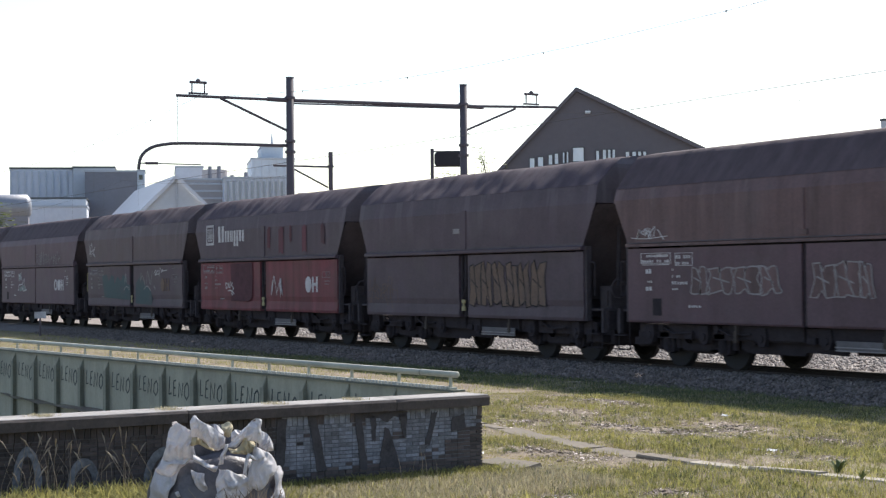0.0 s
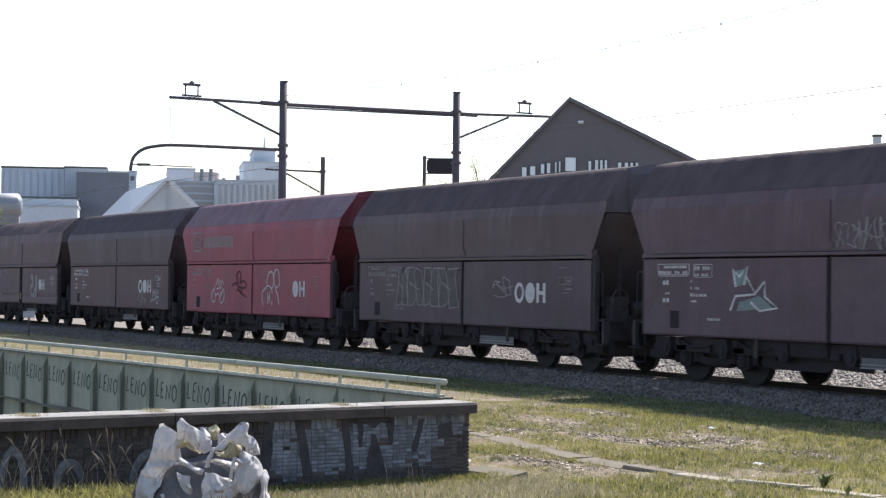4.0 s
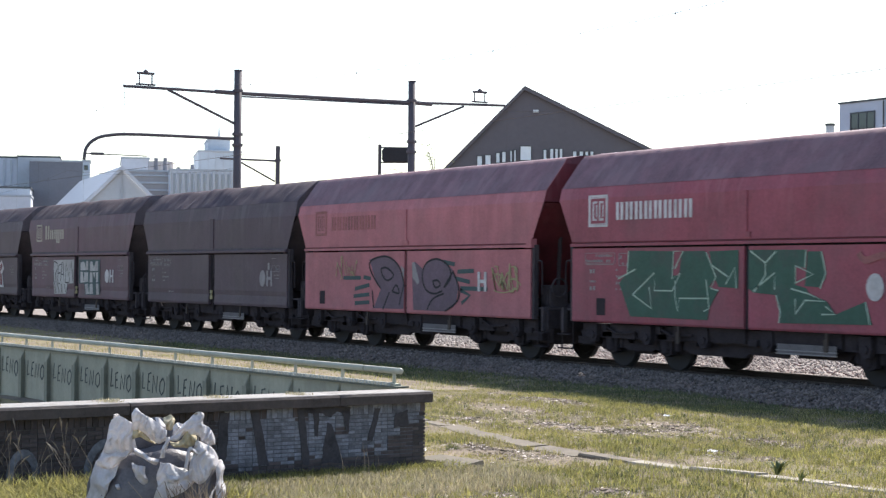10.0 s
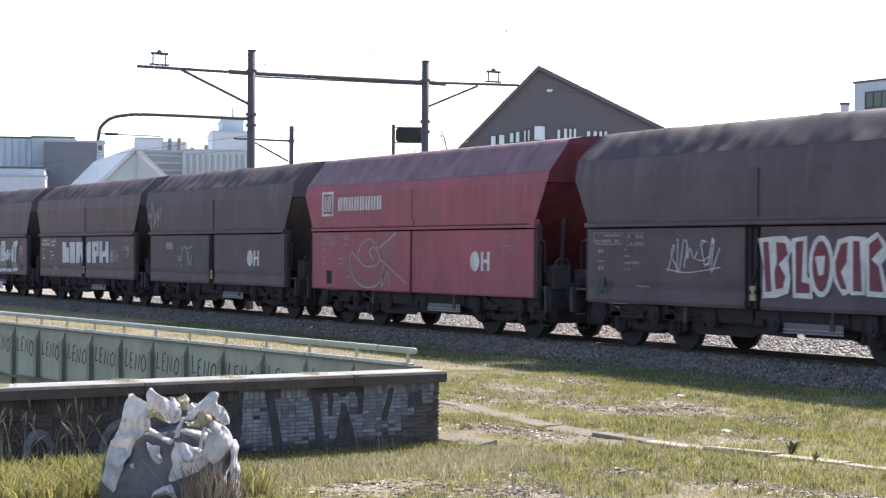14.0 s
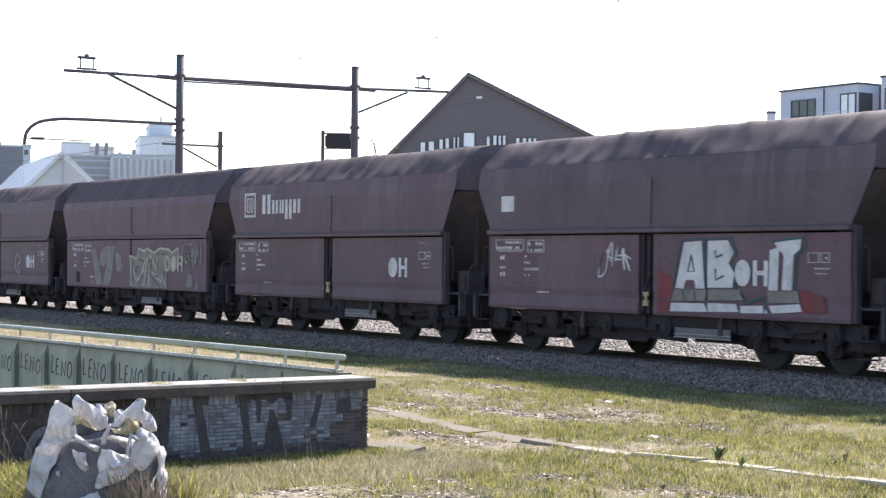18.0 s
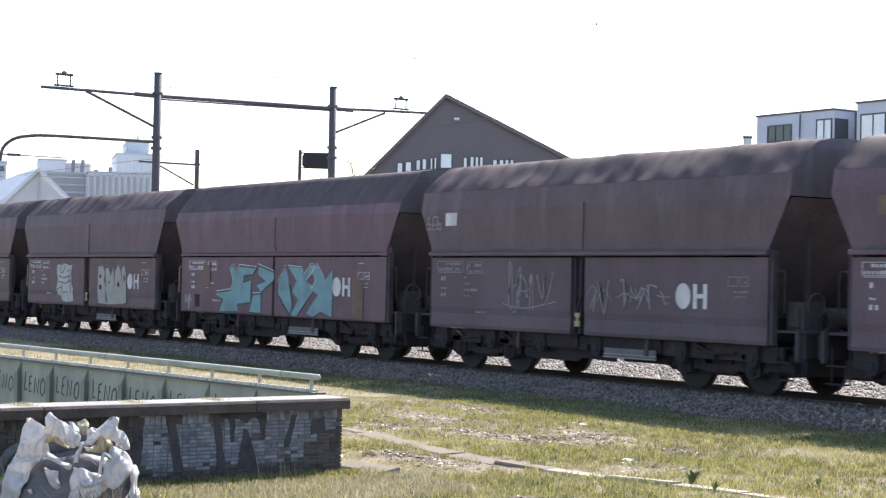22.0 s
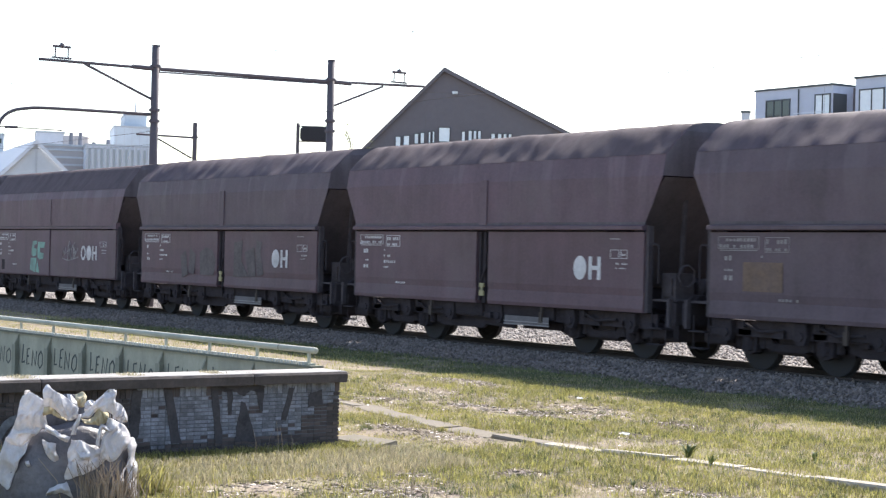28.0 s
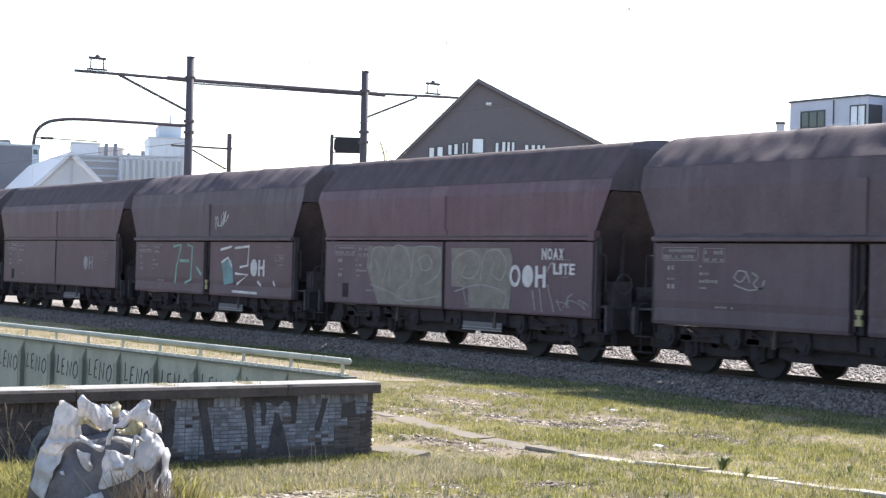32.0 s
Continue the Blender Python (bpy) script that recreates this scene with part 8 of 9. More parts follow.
OWN["cut_letters"] = pieces([[(0.45, 2.09), (0.86, 2.12), (1.04, 1.88), (1.06, 2.14), (1.26, 2.14), (1.27, 1.82), (0.46, 1.8)], [(0.46, 1.75), (0.69, 1.75), (0.83, 1.39), (0.87, 1.73), (1.27, 1.73), (1.29, 1.39), (0.46, 1.35)], [(1.46, 2.11), (1.7, 2.13), (1.86, 1.89), (2.08, 2.14), (2.31, 2.13), (2.29, 1.79), (1.47, 1.78)], [(1.47, 1.73), (1.73, 1.73), (1.75, 1.38), (1.45, 1.37)], [(1.78, 1.73), (2.04, 1.74), (1.94, 1.53)], [(2.09, 1.74), (2.32, 1.74), (2.32, 1.39), (2.12, 1.38)], [(0.96, 1.31), (1.28, 1.33), (1.38, 0.96), (1.06, 0.94)], [(1.48, 1.32), (1.75, 1.33), (1.83, 0.96), (1.43, 0.95)], [(2.12, 1.33), (2.36, 1.34), (2.46, 0.95), (2.18, 0.94)]])
OWN["block_edges"] = pieces([[(0.14, 2.1), (0.57, 2.13), (0.88, 2.14), (1.11, 1.98), (0.95, 1.72), (1.02, 1.36), (0.96, 1.1), (0.65, 1.02), (0.27, 1.0), (0.3, 1.58)], [(1.04, 2.09), (1.44, 2.14), (1.45, 1.41), (1.58, 1.37), (1.59, 1.02), (1.09, 1.03)], [(2.12, 1.61), (2.09, 1.84), (2.0, 2.04), (1.87, 2.14), (1.73, 2.14), (1.6, 2.04), (1.51, 1.84), (1.48, 1.6), (1.52, 1.36), (1.61, 1.16), (1.74, 1.06), (1.88, 1.06), (2.01, 1.17), (2.09, 1.37)], [(2.08, 1.68), (2.21, 2.07), (2.52, 2.13), (2.59, 1.18), (2.35, 1.09), (2.12, 1.34)], [(2.51, 2.13), (2.89, 2.11), (2.87, 1.12), (2.52, 1.11)]])
OWN["block_edges_b"] = pieces([[(2.89, 2.07), (3.15, 2.2), (3.36, 2.0), (3.48, 1.86), (3.25, 1.65), (3.31, 1.48), (3.48, 1.08), (2.9, 1.1)]])
OWN["block_fill"] = pieces([[(0.28, 2.03), (0.43, 2.04), (0.52, 1.13), (0.36, 1.12)], [(0.63, 2.03), (0.88, 2.01), (0.95, 1.81), (0.71, 1.63), (0.89, 1.41), (0.82, 1.2), (0.63, 1.17), (0.59, 1.49), (0.66, 1.67)], [(1.15, 2.03), (1.35, 2.05), (1.31, 1.32), (1.52, 1.28), (1.52, 1.12), (1.16, 1.12)], [(2.02, 1.6), (2.0, 1.8), (1.93, 1.95), (1.85, 2.04), (1.75, 2.04), (1.66, 1.95), (1.6, 1.8), (1.58, 1.6), (1.61, 1.4), (1.67, 1.25), (1.76, 1.16), (1.86, 1.16), (1.94, 1.25), (2.0, 1.41)], [(2.15, 1.68), (2.29, 1.98), (2.45, 2.03), (2.43, 1.68), (2.29, 1.51), (2.44, 1.21), (2.3, 1.21), (2.18, 1.43)], [(2.58, 2.05), (2.74, 2.04), (2.8, 1.18), (2.59, 1.18)]])
OWN["block_fill_b"] = pieces([[(2.96, 1.98), (3.17, 2.11), (3.28, 1.94), (3.02, 1.73), (3.19, 1.61), (3.31, 1.18), (2.98, 1.19)]])
OWN["block_core"] = pieces([[(1.65, 1.77), (1.9, 1.79), (1.87, 1.46), (1.75, 1.43)]])
OWN["vees"] = pieces([[(-3.26, 2.0), (-2.9, 2.0), (-2.58, 1.49), (-2.33, 0.89), (-2.86, 0.88)], [(-2.57, 1.6), (-2.45, 1.95), (-1.67, 2.17), (-1.74, 1.74), (-2.21, 1.47)], [(-2.24, 0.87), (-1.71, 2.01), (-1.29, 2.14), (-1.4, 1.53), (-1.68, 0.89)], [(-1.26, 1.96), (-0.74, 1.75), (-0.69, 1.33), (-1.14, 1.35)], [(-3.28, 1.11), (-2.91, 0.87), (-3.23, 0.92)]])
OWN["vee_edges"] = lines([[(-3.22, 2.03), (-2.94, 2.0), (-2.57, 1.54), (-2.45, 2.01), (-1.88, 2.14), (-1.67, 2.06), (-1.29, 2.14), (-1.2, 1.96), (-0.74, 1.75)], [(-2.24, 0.9), (-1.71, 1.96)], [(-0.69, 1.54), (-0.53, 1.52)]], 0.03, bend=False)
OWN["tangle"] = pieces([[(-0.1, 1.81), (0.49, 1.79), (0.63, 2.07), (1.3, 2.07), (1.81, 1.93), (2.3, 2.07), (2.92, 2.05), (3.19, 1.93), (3.58, 2.08), (3.62, 1.84), (3.59, 1.52), (3.2, 1.37), (2.8, 1.41), (2.78, 0.86), (1.4, 0.86), (-0.04, 0.86)], [(4.65, 1.92), (4.95, 2.19), (5.0, 1.81)], [(4.73, 0.89), (4.98, 1.14), (4.99, 0.89)], [(4.23, 1.3), (4.57, 1.27), (4.64, 0.95), (4.17, 0.93)]])
OWN["tangle_light"] = lines([[(-0.1, 1.84), (0.49, 1.76), (0.63, 2.07), (1.08, 1.97), (1.3, 2.07), (1.81, 1.93), (2.27, 2.07), (2.92, 2.03), (3.12, 1.93), (3.58, 2.08), (3.65, 1.84), (4.22, 1.64)], [(1.4, 0.89), (1.49, 1.92)], [(1.04, 0.9), (1.38, 1.87)], [(0.66, 1.06), (1.24, 1.77)], [(1.53, 1.87), (2.04, 1.39), (2.06, 1.83)], [(1.68, 1.34), (2.39, 1.06)], [(2.39, 1.26), (2.71, 0.93)], [(0.04, 1.71), (0.06, 0.89)], [(0.22, 1.46), (0.5, 1.06), (1.1, 1.42)]], 0.06, bend=False)
OWN["tangle_dark"] = lines([[(1.45, 1.92), (1.56, 1.23), (2.26, 0.91)], [(1.25, 1.03), (1.42, 1.73)], [(1.64, 1.78), (1.62, 1.43)], [(2.13, 1.93), (2.12, 1.39)], [(0.15, 1.76), (0.17, 0.95)], [(0.34, 1.35), (0.53, 1.51), (0.72, 1.52), (0.53, 1.37), (0.34, 1.35)], [(0.64, 1.72), (1.09, 1.67)], [(2.38, 1.88), (2.65, 1.93)], [(1.83, 1.24), (2.18, 1.2)], [(0.66, 0.96), (1.03, 1.27)], [(2.56, 1.36), (2.53, 1.07)]], 0.03, bend=False)
OWN["throwup"] = pieces([[(0.59, 1.38), (0.9, 1.31), (0.88, 2.11), (1.08, 2.16), (1.38, 2.11), (1.41, 1.24), (1.61, 1.17), (1.8, 1.32), (1.6, 1.49), (1.58, 2.09), (1.86, 2.16), (2.25, 2.1), (2.56, 1.96), (2.63, 0.88), (2.22, 0.89), (2.26, 1.6), (2.07, 1.64), (2.07, 0.88), (0.65, 0.9), (0.78, 1.05), (0.57, 1.19)]])
OWN["throwup_lines"] = lines([[(0.94, 1.32), (0.56, 1.47), (0.53, 1.14), (0.74, 1.01), (0.52, 0.88)], [(0.82, 1.48), (0.8, 2.09), (0.94, 2.16), (1.44, 2.15), (1.52, 1.22), (1.31, 1.28), (1.51, 1.15), (1.77, 1.2), (1.7, 1.31), (1.93, 1.14)], [(1.51, 2.14), (1.99, 2.16), (2.56, 1.99), (2.3, 1.33)], [(2.18, 1.62), (2.09, 1.19), (2.15, 0.89)]], 0.09, bend=False)
OWN["swirl"] = lines([[(0.07, 1.27), (0.25, 1.37), (0.23, 1.8), (0.47, 1.97), (0.71, 1.9), (0.65, 1.71), (0.48, 1.75), (0.38, 1.61)]], 0.06)
OWN["sand_field"] = pieces([[(-3.39, 2.21), (-0.07, 2.22), (-0.03, 0.87), (-2.86, 0.84), (-3.44, 1.71)], [(0.32, 2.19), (2.59, 2.2), (2.72, 2.0), (2.65, 0.89), (1.06, 0.87), (1.04, 1.31), (0.36, 1.33)]])
OWN["mint_lines"] = lines([[(-2.39, 2.17), (-1.82, 2.22), (-2.12, 1.55), (-2.2, 1.08)], [(-1.37, 2.22), (-1.03, 2.17), (-1.08, 1.2), (-1.52, 1.09)], [(-1.9, 1.75), (-1.22, 1.75)], [(-0.7, 1.57), (-0.36, 1.35)]], 0.09, bend=False)
OWN["blue_blob"] = pieces([[(0.99, 1.76), (1.65, 1.8), (1.79, 1.17), (1.18, 1.09)]])
OWN["white_scraps"] = lines([[(0.91, 2.09), (1.62, 2.18)], [(0.99, 1.73), (1.4, 1.87), (1.66, 1.61)], [(1.83, 2.14), (2.71, 2.19), (2.65, 1.66), (2.16, 1.61)], [(1.87, 1.43), (2.67, 1.4), (1.99, 1.13)], [(3.26, 1.24), (3.49, 1.12)], [(1.7, 0.93), (3.24, 0.91)], [(4.2, 1.26), (4.3, 1.13)]], 0.07, bend=False)

# graffiti of single wagons
OWN["ab_white"] = pieces([[(0.86, 1.31), (1.1, 2.16), (1.58, 2.18), (1.67, 1.31), (1.42, 1.31), (1.39, 1.46), (1.15, 1.46), (1.09, 1.3)], [(1.69, 1.33), (1.76, 2.18), (2.27, 2.19), (2.44, 1.97), (2.3, 1.78), (2.46, 1.6), (2.4, 1.34)], [(3.32, 1.31), (3.35, 2.01), (3.58, 2.07), (3.55, 1.31)], [(3.46, 2.15), (4.11, 2.2), (4.08, 2.03), (3.93, 1.93), (3.89, 1.32), (3.65, 1.32), (3.69, 1.93), (3.56, 2.03)]])
OWN["ab_foot"] = pieces([[(0.82, 1.28), (1.71, 1.29), (1.67, 1.09), (0.74, 1.07)], [(1.77, 1.3), (2.61, 1.31), (2.67, 1.12), (1.77, 1.1)], [(3.3, 1.29), (4.02, 1.31), (4.1, 1.11), (3.31, 1.09)]])
OWN["ab_base"] = pieces([[(0.74, 1.03), (1.65, 1.04), (1.75, 0.89), (0.71, 0.87)], [(1.75, 1.05), (2.5, 1.05), (2.56, 0.91), (1.77, 0.89)], [(2.61, 1.02), (3.19, 1.04), (3.31, 0.91), (2.62, 0.89)], [(3.33, 1.04), (4.08, 1.09), (4.14, 0.96), (3.42, 0.91)]])
OWN["ab_red"] = pieces([[(0.36, 1.66), (0.88, 1.46), (0.73, 1.11), (0.34, 1.08)], [(4.08, 1.35), (4.63, 1.24), (4.72, 0.95), (4.14, 0.94)], [(0.34, 1.06), (0.71, 1.07), (0.66, 0.85), (0.35, 0.84)]])
OWN["limph_blue"] = pieces([[(-2.47, 2.15), (-0.09, 2.15), (-0.09, 1.32), (-2.46, 1.3)], [(0.32, 2.14), (2.73, 2.14), (2.74, 1.33), (0.33, 1.32)]])
OWN["limph_left"] = pieces([[(-2.47, 2.13), (-2.02, 2.12), (-2.0, 1.93), (-1.69, 1.9), (-1.65, 1.35), (-2.43, 1.33)], [(-1.61, 2.12), (-0.97, 2.12), (-0.96, 1.33), (-1.57, 1.32)], [(-0.84, 2.12), (-0.13, 2.13), (-0.12, 1.33), (-0.3, 1.58), (-0.39, 1.76), (-0.45, 1.34), (-0.83, 1.33)]])
OWN["limph_right"] = pieces([[(0.34, 2.0), (0.5, 2.13), (0.8, 2.13), (0.8, 1.36), (0.45, 1.35), (0.37, 1.5)], [(0.94, 2.13), (1.64, 2.14), (1.67, 1.61), (1.37, 1.59), (1.38, 1.35), (0.98, 1.34)], [(1.76, 2.14), (2.04, 2.14), (2.06, 1.77), (2.37, 1.79), (2.39, 2.13), (2.7, 2.13), (2.73, 1.37), (2.46, 1.37), (2.44, 1.59), (2.12, 1.58), (2.12, 1.36), (1.77, 1.36)]])
OWN["limph_hole"] = pieces([[(1.26, 1.95), (1.44, 1.95), (1.44, 1.8), (1.26, 1.8)]])
OWN["bma"] = pieces([[(0.94, 2.04), (1.31, 2.07), (1.49, 1.87), (1.4, 1.65), (1.59, 1.39), (1.56, 1.05), (1.72, 0.88), (1.01, 0.9), (0.93, 1.25)], [(1.53, 1.97), (1.73, 2.02), (1.94, 1.74), (2.13, 2.04), (2.24, 1.54), (2.36, 1.12), (2.44, 0.9), (1.74, 0.87), (1.59, 1.35)], [(2.27, 1.88), (2.52, 2.12), (2.73, 1.88), (2.88, 1.3), (3.08, 0.93), (2.46, 0.9), (2.29, 1.37)], [(2.79, 1.97), (2.98, 2.08), (3.1, 1.89), (3.19, 0.94), (3.02, 0.97), (2.88, 1.38)]])
OWN["bma_holes"] = pieces([[(1.07, 1.79), (1.21, 1.81), (1.19, 1.69), (1.05, 1.69)], [(1.06, 1.46), (1.25, 1.48), (1.23, 1.33), (1.06, 1.34)], [(2.46, 1.52), (2.57, 1.61), (2.65, 1.44), (2.5, 1.42)], [(2.93, 1.76), (3.01, 1.8), (3.06, 1.64), (2.96, 1.58)], [(1.77, 1.56), (1.88, 1.6), (1.88, 1.51)]])
OWN["crumple"] = pieces([[(-2.59, 2.05), (-2.41, 2.11), (-2.15, 2.07), (-1.96, 2.15), (-1.51, 2.07), (-1.24, 2.09), (-1.34, 1.83), (-1.27, 1.65), (-1.29, 1.48), (-1.13, 1.33), (-1.15, 1.19), (-1.05, 0.92), (-1.62, 0.88), (-2.04, 0.91), (-2.14, 1.07), (-2.44, 1.11), (-2.58, 1.35), (-2.46, 1.63), (-2.57, 1.82)]])
OWN["mint_pieces"] = pieces([[(-1.57, 1.96), (-1.21, 1.98), (-1.22, 1.86), (-1.41, 1.83), (-1.45, 1.74), (-1.2, 1.68), (-1.24, 1.48), (-1.52, 1.43), (-1.68, 1.5), (-1.69, 1.71)], [(-1.74, 1.39), (-1.21, 1.39), (-1.3, 0.9), (-1.81, 0.99)], [(-1.09, 1.94), (-0.44, 1.93), (-0.52, 1.73), (-0.89, 1.74), (-0.9, 1.58), (-0.54, 1.56), (-0.58, 1.37), (-0.92, 1.34), (-1.11, 1.41), (-1.13, 1.72)], [(-1.12, 1.29), (-0.92, 0.89), (-1.24, 0.92)]])
OWN["grey_left"] = pieces([[(-2.53, 1.61), (-2.19, 1.78), (-2.04, 1.08), (-2.42, 0.99)], [(-1.94, 1.85), (-1.55, 1.65), (-1.65, 1.09), (-1.99, 1.15)], [(-1.3, 1.72), (-0.93, 1.86), (-0.56, 1.8), (-0.31, 1.53), (-0.41, 1.09), (-1.27, 1.1)]])
OWN["grey_right"] = pieces([[(0.79, 2.01), (1.29, 2.06), (1.2, 1.55), (1.66, 1.11), (0.76, 1.08)], [(1.41, 1.75), (1.95, 1.89), (2.05, 1.12), (1.66, 1.11)], [(2.06, 2.06), (2.38, 2.02), (2.28, 1.7), (2.51, 1.19), (2.15, 1.12), (2.03, 1.57)]])
OWN["rune_fill"] = pieces([[(-2.44, 1.5), (-1.87, 1.62), (-1.48, 1.4), (-2.53, 1.32)], [(-2.64, 2.08), (-2.32, 2.13), (-2.22, 1.84), (-2.54, 1.79)]])
OWN["ab_lines"] = lines([[(0.78, 1.28), (1.03, 2.2), (1.63, 2.23), (1.72, 1.29)], [(1.3, 1.93), (1.21, 1.62), (1.38, 1.62), (1.3, 1.93)], [(1.72, 1.29), (1.73, 2.21), (2.34, 2.24), (2.51, 1.97), (2.37, 1.78), (2.52, 1.59), (2.47, 1.31)], [(1.95, 2.01), (1.96, 1.88), (2.15, 1.93)], [(1.96, 1.68), (1.96, 1.47), (2.18, 1.55)], [(3.38, 2.15), (4.15, 2.24), (4.22, 2.09), (3.98, 1.92), (3.95, 1.31)], [(2.61, 1.26), (2.75, 1.06), (3.19, 1.19), (3.22, 0.92)], [(1.07, 1.27), (1.12, 1.05)], [(1.4, 1.27), (1.4, 1.05)]], 0.045, bend=False)
OWN["crumple_ink"] = lines([[(-2.31, 2.03), (-2.2, 1.82), (-1.98, 1.87), (-1.86, 2.09)], [(-1.74, 2.05), (-1.66, 1.85), (-1.42, 1.94)], [(-2.38, 1.73), (-1.97, 1.66), (-1.41, 1.74)], [(-2.42, 1.54), (-1.8, 1.49), (-1.36, 1.58)], [(-2.12, 1.43), (-2.05, 1.17), (-1.63, 1.22), (-1.52, 0.95)], [(-2.48, 1.3), (-2.12, 1.36)], [(-1.4, 1.45), (-1.31, 1.17)]], 0.03, bend=False)
OWN["shield_hatch"] = lines([[(-3.07, 1.95), (-2.57, 2.08)], [(-3.01, 1.86), (-2.55, 2.0)], [(-2.94, 1.77), (-2.68, 1.84)], [(-2.89, 1.95), (-2.78, 1.82)]], 0.02, bend=False)
OWN["rune"] = lines([[(-2.56, 1.78), (-2.64, 2.12), (-2.45, 1.98), (-2.22, 2.17), (-2.31, 1.82)], [(-2.72, 1.33), (-2.56, 1.61), (-1.98, 1.65), (-2.27, 2.01)], [(-1.98, 1.67), (-1.72, 1.89), (-1.71, 1.6), (-1.35, 1.4), (-1.86, 1.34), (-2.12, 1.5)]], 0.05, bend=False)

OWN["cycle"] = lines([[(-3.13, 1.55), (-3.26, 1.38), (-3.18, 1.15), (-3.0, 1.17), (-2.93, 1.35), (-3.08, 1.45)], [(-3.13, 1.48), (-2.91, 1.69), (-2.75, 1.89), (-2.7, 1.69), (-2.57, 1.86), (-2.53, 1.62), (-2.38, 1.83), (-2.27, 1.69)], [(-2.97, 1.31), (-2.75, 1.42), (-2.53, 1.32), (-2.32, 1.56), (-2.21, 1.42), (-2.25, 1.22), (-2.43, 1.11), (-2.57, 1.22), (-2.5, 1.42), (-2.32, 1.49)], [(-2.86, 1.55), (-2.64, 1.59), (-2.43, 1.59)]], 0.035)
OWN["snowman"] = lines([[(1.16, 1.72), (1.2, 1.96), (1.39, 2.11), (1.61, 2.02), (1.63, 1.72), (1.51, 1.6)], [(1.65, 1.96), (1.74, 2.13), (1.94, 2.17), (2.05, 1.96), (2.05, 1.72), (1.86, 1.63), (1.71, 1.75), (1.65, 1.96)], [(1.14, 1.62), (0.87, 1.53), (0.81, 1.28), (0.92, 1.09)], [(0.92, 1.53), (1.18, 1.68), (1.44, 1.63), (1.56, 1.48)], [(1.78, 1.6), (1.95, 1.39), (2.05, 1.13)], [(1.22, 1.5), (1.25, 1.14)], [(1.37, 1.53), (1.35, 1.17)], [(1.23, 1.32), (1.37, 1.34)], [(1.53, 1.23), (1.53, 1.09)]], 0.042)
OWN["shadow_flower"] = lines([[(-1.6, 1.66), (-1.3, 1.76), (-1.1, 1.67), (-1.2, 1.99), (-1.0, 2.12), (-0.85, 1.99), (-0.93, 1.73), (-0.75, 1.83), (-0.46, 1.74), (-0.54, 1.61), (-0.8, 1.61), (-1.0, 1.64), (-1.19, 1.5)], [(-1.1, 1.57), (-0.75, 1.41), (-0.41, 1.32)], [(-0.85, 1.6), (-0.8, 1.38)]], 0.056)
OWN["violet_lines"] = lines([[(-3.27, 1.59), (-2.93, 1.87), (-2.88, 2.17), (-2.76, 2.17), (-2.76, 1.8), (-2.6, 1.97), (-2.65, 2.21), (-2.38, 2.23), (-2.43, 2.01), (-2.27, 2.07), (-2.11, 2.04), (-1.82, 1.56), (-1.9, 1.46), (-2.11, 1.51), (-2.33, 1.73), (-2.27, 1.36)], [(-3.27, 1.59), (-3.16, 1.35), (-2.93, 1.52), (-2.71, 1.59), (-2.43, 1.49), (-2.36, 1.32)], [(-2.76, 1.8), (-2.49, 1.73), (-2.36, 1.56)]], 0.04)
OWN["small_tri"] = lines([[(-1.58, 1.63), (-1.42, 1.87)], [(-1.3, 1.44), (-1.2, 1.77), (-0.91, 1.54), (-1.27, 1.44)]], 0.03)
OWN["thin_bike"] = lines([[(3.8, 1.06), (4.0, 1.22), (4.04, 1.48), (4.14, 1.26), (4.25, 1.49), (4.34, 1.22), (4.48, 1.51), (4.54, 1.33)], [(3.97, 1.11), (4.26, 1.17), (4.54, 1.26), (4.6, 1.11), (4.43, 1.0), (4.37, 1.14)]], 0.028)
OWN["thin_rune"] = lines([[(2.44, 1.11), (2.63, 1.4), (2.75, 1.16), (2.93, 1.38), (2.85, 0.98), (2.71, 1.03), (3.08, 1.2), (3.18, 1.0), (3.32, 1.18)]], 0.035)
OWN["pale_marks"] = lines([[(-0.77, 1.66), (-0.67, 2.03), (-0.56, 1.69)], [(1.05, 2.03), (0.96, 1.75), (1.17, 1.93), (1.37, 1.75), (1.41, 1.59)], [(1.64, 1.64), (1.74, 2.09), (1.99, 1.62)], [(2.06, 1.61), (2.25, 2.11)], [(2.4, 1.57), (2.54, 1.45)], [(-0.87, 1.42), (-0.56, 1.55), (-0.25, 1.42)], [(1.33, 1.44), (1.72, 1.56), (2.06, 1.4)]], 0.042)
OWN["high_tag"] = lines([[(2.4, 2.01), (2.65, 2.13), (2.6, 1.93), (2.84, 2.13), (2.99, 1.99), (3.06, 2.21), (3.18, 2.05), (3.35, 2.16), (3.24, 2.09), (3.75, 2.12)], [(2.48, 1.95), (2.92, 1.99), (3.04, 1.89)]], 0.028)
OWN["star_tag"] = lines([[(-5.02, 3.2), (-4.9, 2.91), (-4.76, 3.24), (-4.55, 2.91), (-4.3, 3.09)], [(-5.06, 2.78), (-4.76, 2.91), (-4.42, 3.0)], [(-4.85, 2.73), (-4.61, 2.86), (-4.33, 2.69), (-4.49, 2.91)]], 0.028)
OWN["dvs"] = lines([[(-3.01, 1.65), (-2.95, 1.48), (-2.77, 1.59), (-3.01, 1.67)], [(-2.75, 1.69), (-2.67, 1.49), (-2.56, 1.72)], [(-2.39, 1.67), (-2.53, 1.59), (-2.35, 1.49), (-2.5, 1.35), (-2.42, 1.27)], [(-2.81, 1.4), (-2.58, 1.42), (-2.27, 1.31)]], 0.032)
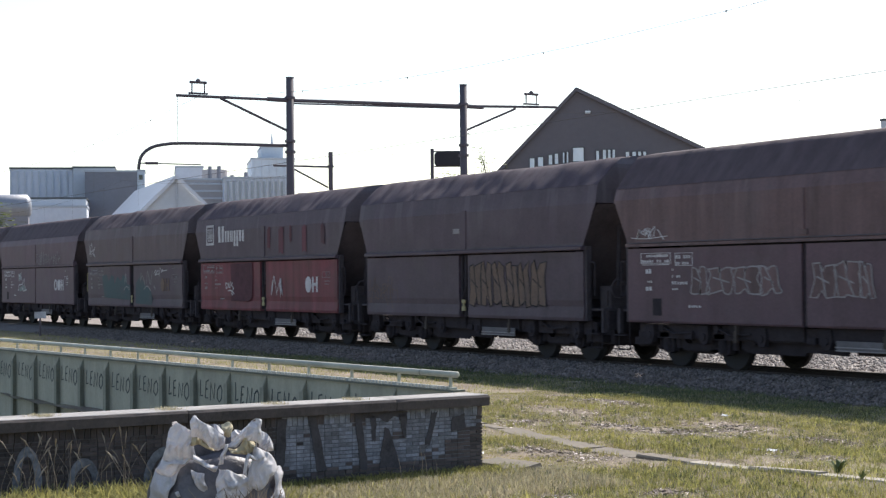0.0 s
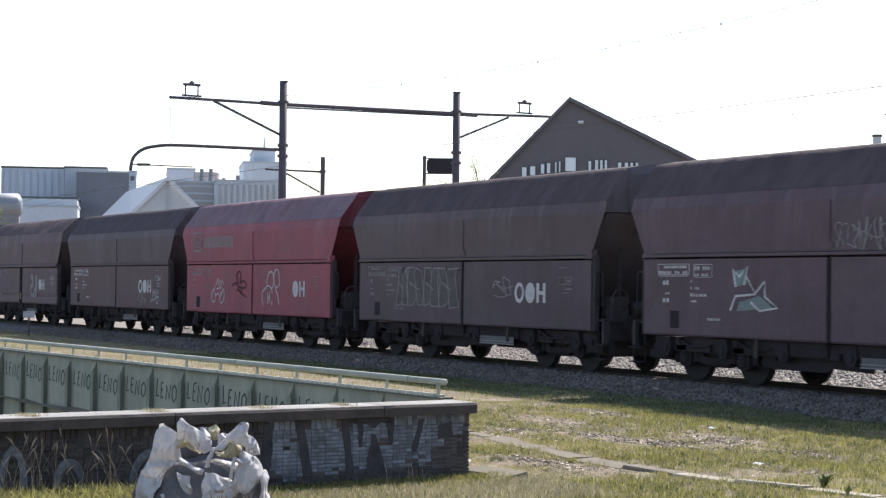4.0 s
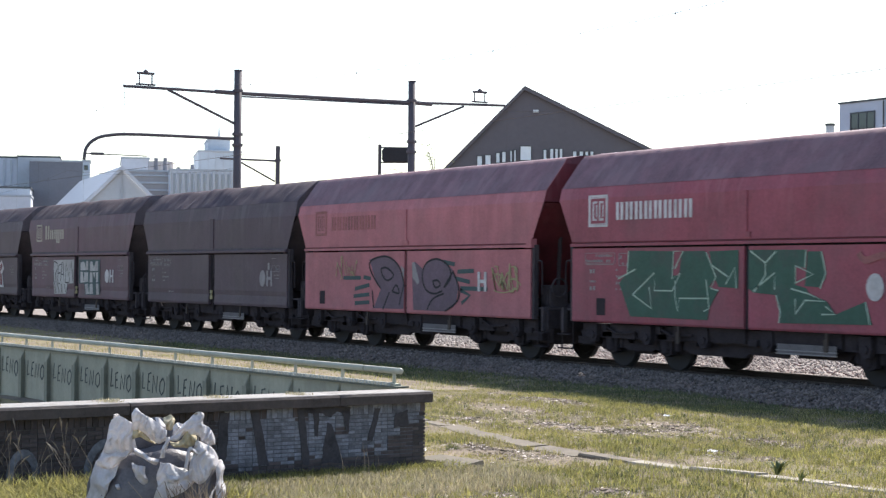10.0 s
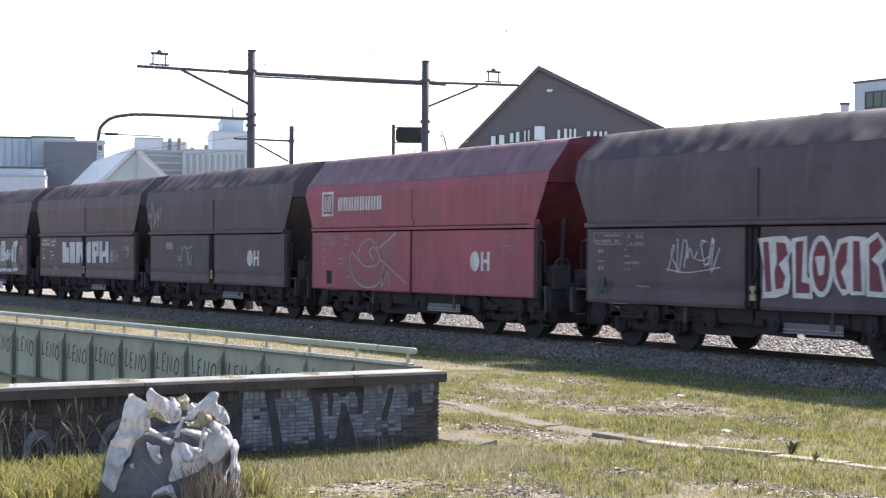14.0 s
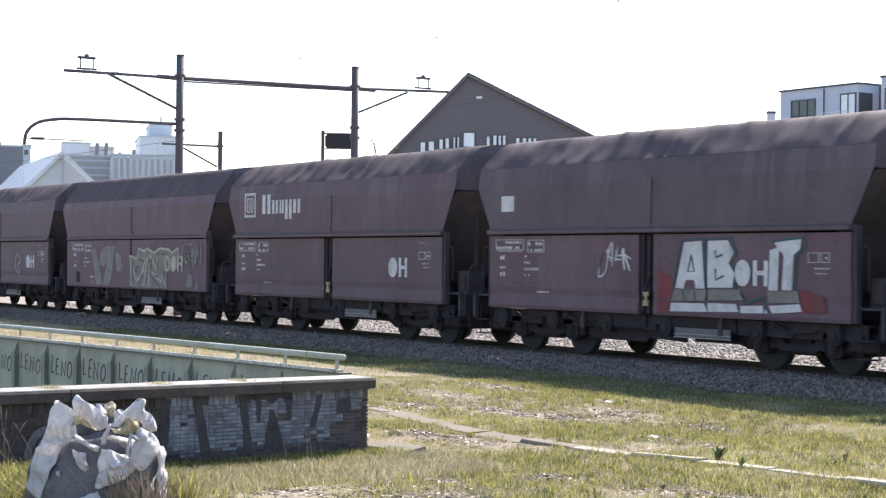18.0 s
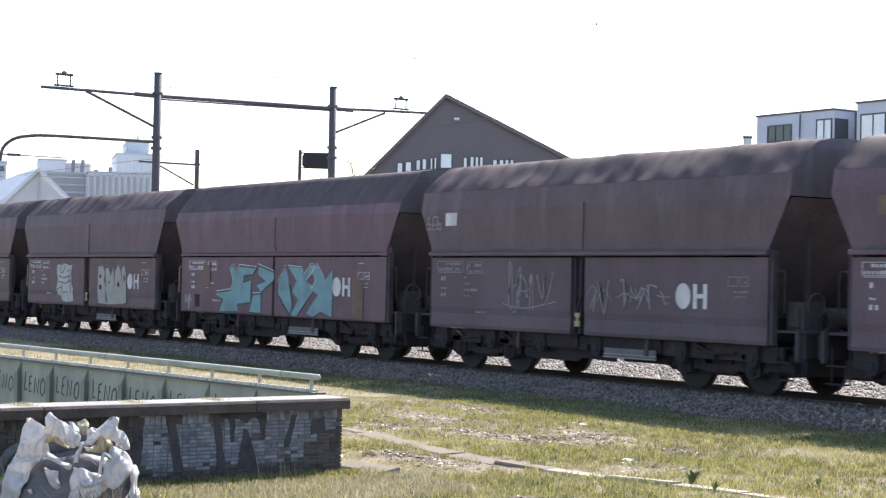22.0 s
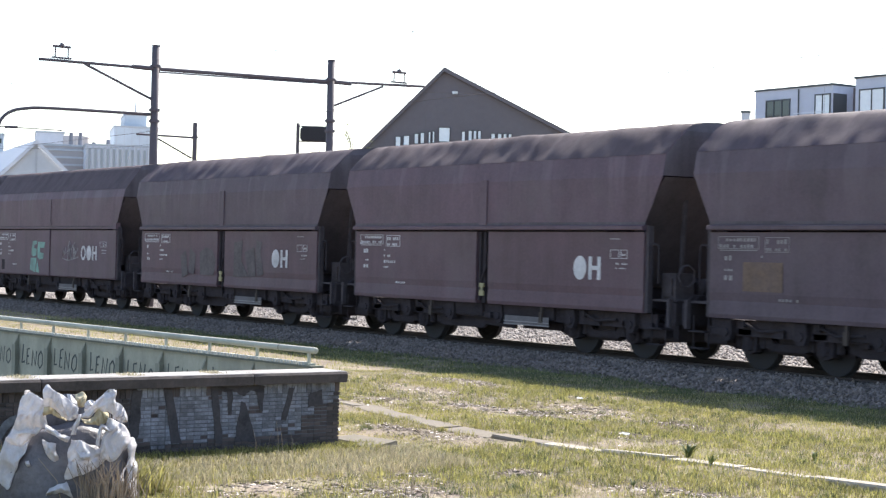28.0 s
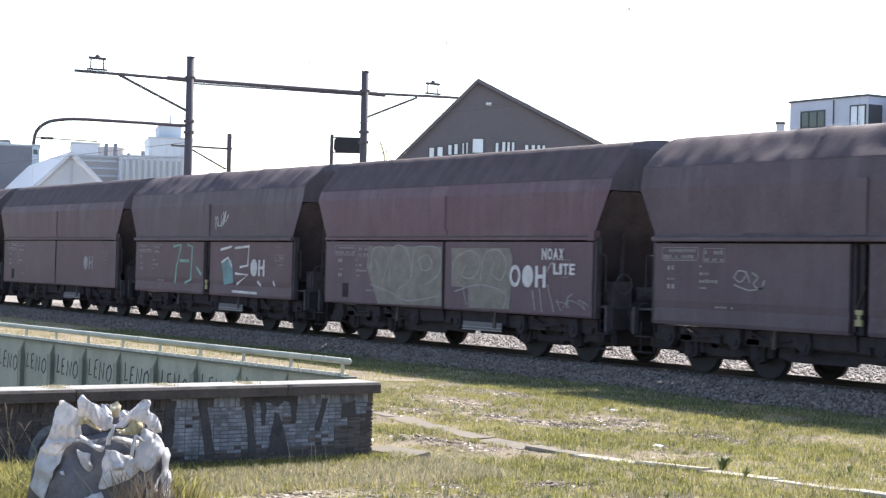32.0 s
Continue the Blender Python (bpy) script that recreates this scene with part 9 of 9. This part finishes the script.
OWN["arch_a"] = lines([[(-2.49, 1.27), (-2.48, 1.73), (-2.33, 1.91), (-2.13, 1.93), (-1.98, 1.73), (-1.96, 1.32)], [(-2.02, 1.89), (-1.79, 1.91), (-1.59, 1.96)], [(-1.94, 1.76), (-1.72, 1.34), (-1.63, 1.68)], [(-2.81, 1.58), (-2.68, 1.64), (-2.54, 1.58), (-2.68, 1.5), (-2.81, 1.58)]], 0.05)
OWN["sand_a"] = lines([[(-3.24, 1.56), (-3.16, 2.12), (-2.63, 2.18), (-2.44, 1.85), (-2.69, 1.35)], [(-2.37, 1.36), (-2.21, 2.18), (-1.58, 2.13), (-1.39, 1.49), (-1.95, 1.21)], [(-1.34, 1.44), (-1.28, 2.13), (-0.78, 2.22), (-0.16, 2.14), (-0.17, 1.62), (-0.74, 1.34)], [(-1.07, 1.92), (-0.68, 2.03), (-0.47, 1.77), (-0.85, 1.66), (-1.07, 1.92)], [(-3.23, 1.29), (-2.36, 1.14), (-1.52, 0.95), (-0.14, 1.1)], [(-3.04, 1.9), (-2.77, 1.57)]], 0.028)
OWN["sand_b"] = lines([[(0.41, 1.52), (0.48, 1.93), (1.12, 2.14), (1.49, 1.89), (1.23, 1.54), (0.78, 1.58), (0.95, 1.84)], [(1.51, 1.44), (1.66, 2.05), (2.18, 2.15), (2.5, 1.86), (2.3, 1.51), (1.94, 1.65), (2.05, 1.9)], [(0.51, 1.22), (1.51, 1.39), (2.48, 1.22), (2.41, 0.89)], [(0.79, 1.38), (0.99, 0.93)], [(2.65, 1.17), (2.58, 0.9)]], 0.028)
OWN["pair_lines"] = lines([[(3.48, 1.31), (3.58, 0.9)], [(3.72, 1.38), (3.84, 0.88)], [(4.01, 1.45), (4.25, 0.88)], [(3.96, 1.7), (4.15, 1.9), (4.31, 1.69)]], 0.04)
OWN["oval_tag"] = lines([[(-3.03, 1.7), (-2.91, 1.82), (-2.71, 1.78), (-2.85, 1.62), (-3.03, 1.7)], [(-2.71, 1.82), (-2.61, 1.61)], [(-2.56, 1.79), (-2.41, 1.71), (-2.52, 1.59), (-2.32, 1.51), (-2.24, 1.67)], [(-3.02, 1.57), (-2.63, 1.48), (-2.28, 1.53)]], 0.028)
OWN["white_blocks"] = pieces([[(1.52, 2.02), (1.8, 2.03), (1.93, 1.86), (1.91, 1.5), (1.63, 1.48), (1.63, 1.31), (1.52, 1.31), (1.52, 1.59), (1.72, 1.62), (1.73, 1.83), (1.52, 1.8)], [(2.04, 1.47), (2.23, 1.48), (2.25, 1.98), (2.47, 2.01), (2.45, 1.3), (2.04, 1.3)], [(1.56, 1.27), (1.73, 1.27), (1.77, 1.06), (1.56, 1.06)], [(1.85, 1.27), (2.06, 1.29), (2.14, 1.07), (1.84, 1.07)], [(2.23, 1.28), (2.46, 1.28), (2.45, 1.07), (2.25, 1.07)]])
OWN["teal_left"] = pieces([[(-3.46, 1.93), (-2.89, 2.01), (-2.66, 1.74), (-2.33, 1.98), (-2.06, 1.93), (-1.96, 1.62), (-1.65, 1.93), (-1.22, 1.74), (-0.99, 1.98), (-0.53, 1.89), (-0.56, 1.63), (-0.14, 1.59), (-0.13, 1.04), (-3.16, 1.12)], [(0.44, 1.64), (0.93, 1.93), (1.33, 1.68), (1.56, 1.56), (2.03, 1.44), (2.26, 1.13), (2.19, 0.87), (0.45, 0.93)]])
OWN["worn_panel"] = pieces([[(-2.61, 2.26), (-1.46, 2.28), (-0.85, 2.29), (-0.79, 1.92), (-0.83, 1.2), (-1.16, 1.07), (-2.56, 1.08), (-2.52, 1.52)]])

for key_, x0_, x1_, z0_, z1_ in (("bird", -3.26, -0.19, 0.86, 2.33), ("beak", 1.81, 2.45, 1.12, 1.93)):
    fit_box(OWN[key_], x0_, x1_, z0_, z1_)

build_ground()
build_track()
build_girder()
build_kerb()
build_sack()
build_signs()
build_weeds()
build_overhead()
build_hall()
build_apartments()
build_works()
build_trees()
wagons = [build_wagon(*row) for row in TRAIN]
abutment = build_abutment()
build_wall_paint(abutment[0], abutment[2])
build_vegetation()
build_bricks(*abutment)


def motions():
    """The train runs along the line from the far left end towards the right."""
    for wagon, x in wagons:
        walk(wagon, [(t, pose(x + run, TRACK_Y, RAIL_Z)) for t, run in TRAIN_RUN])


motions()
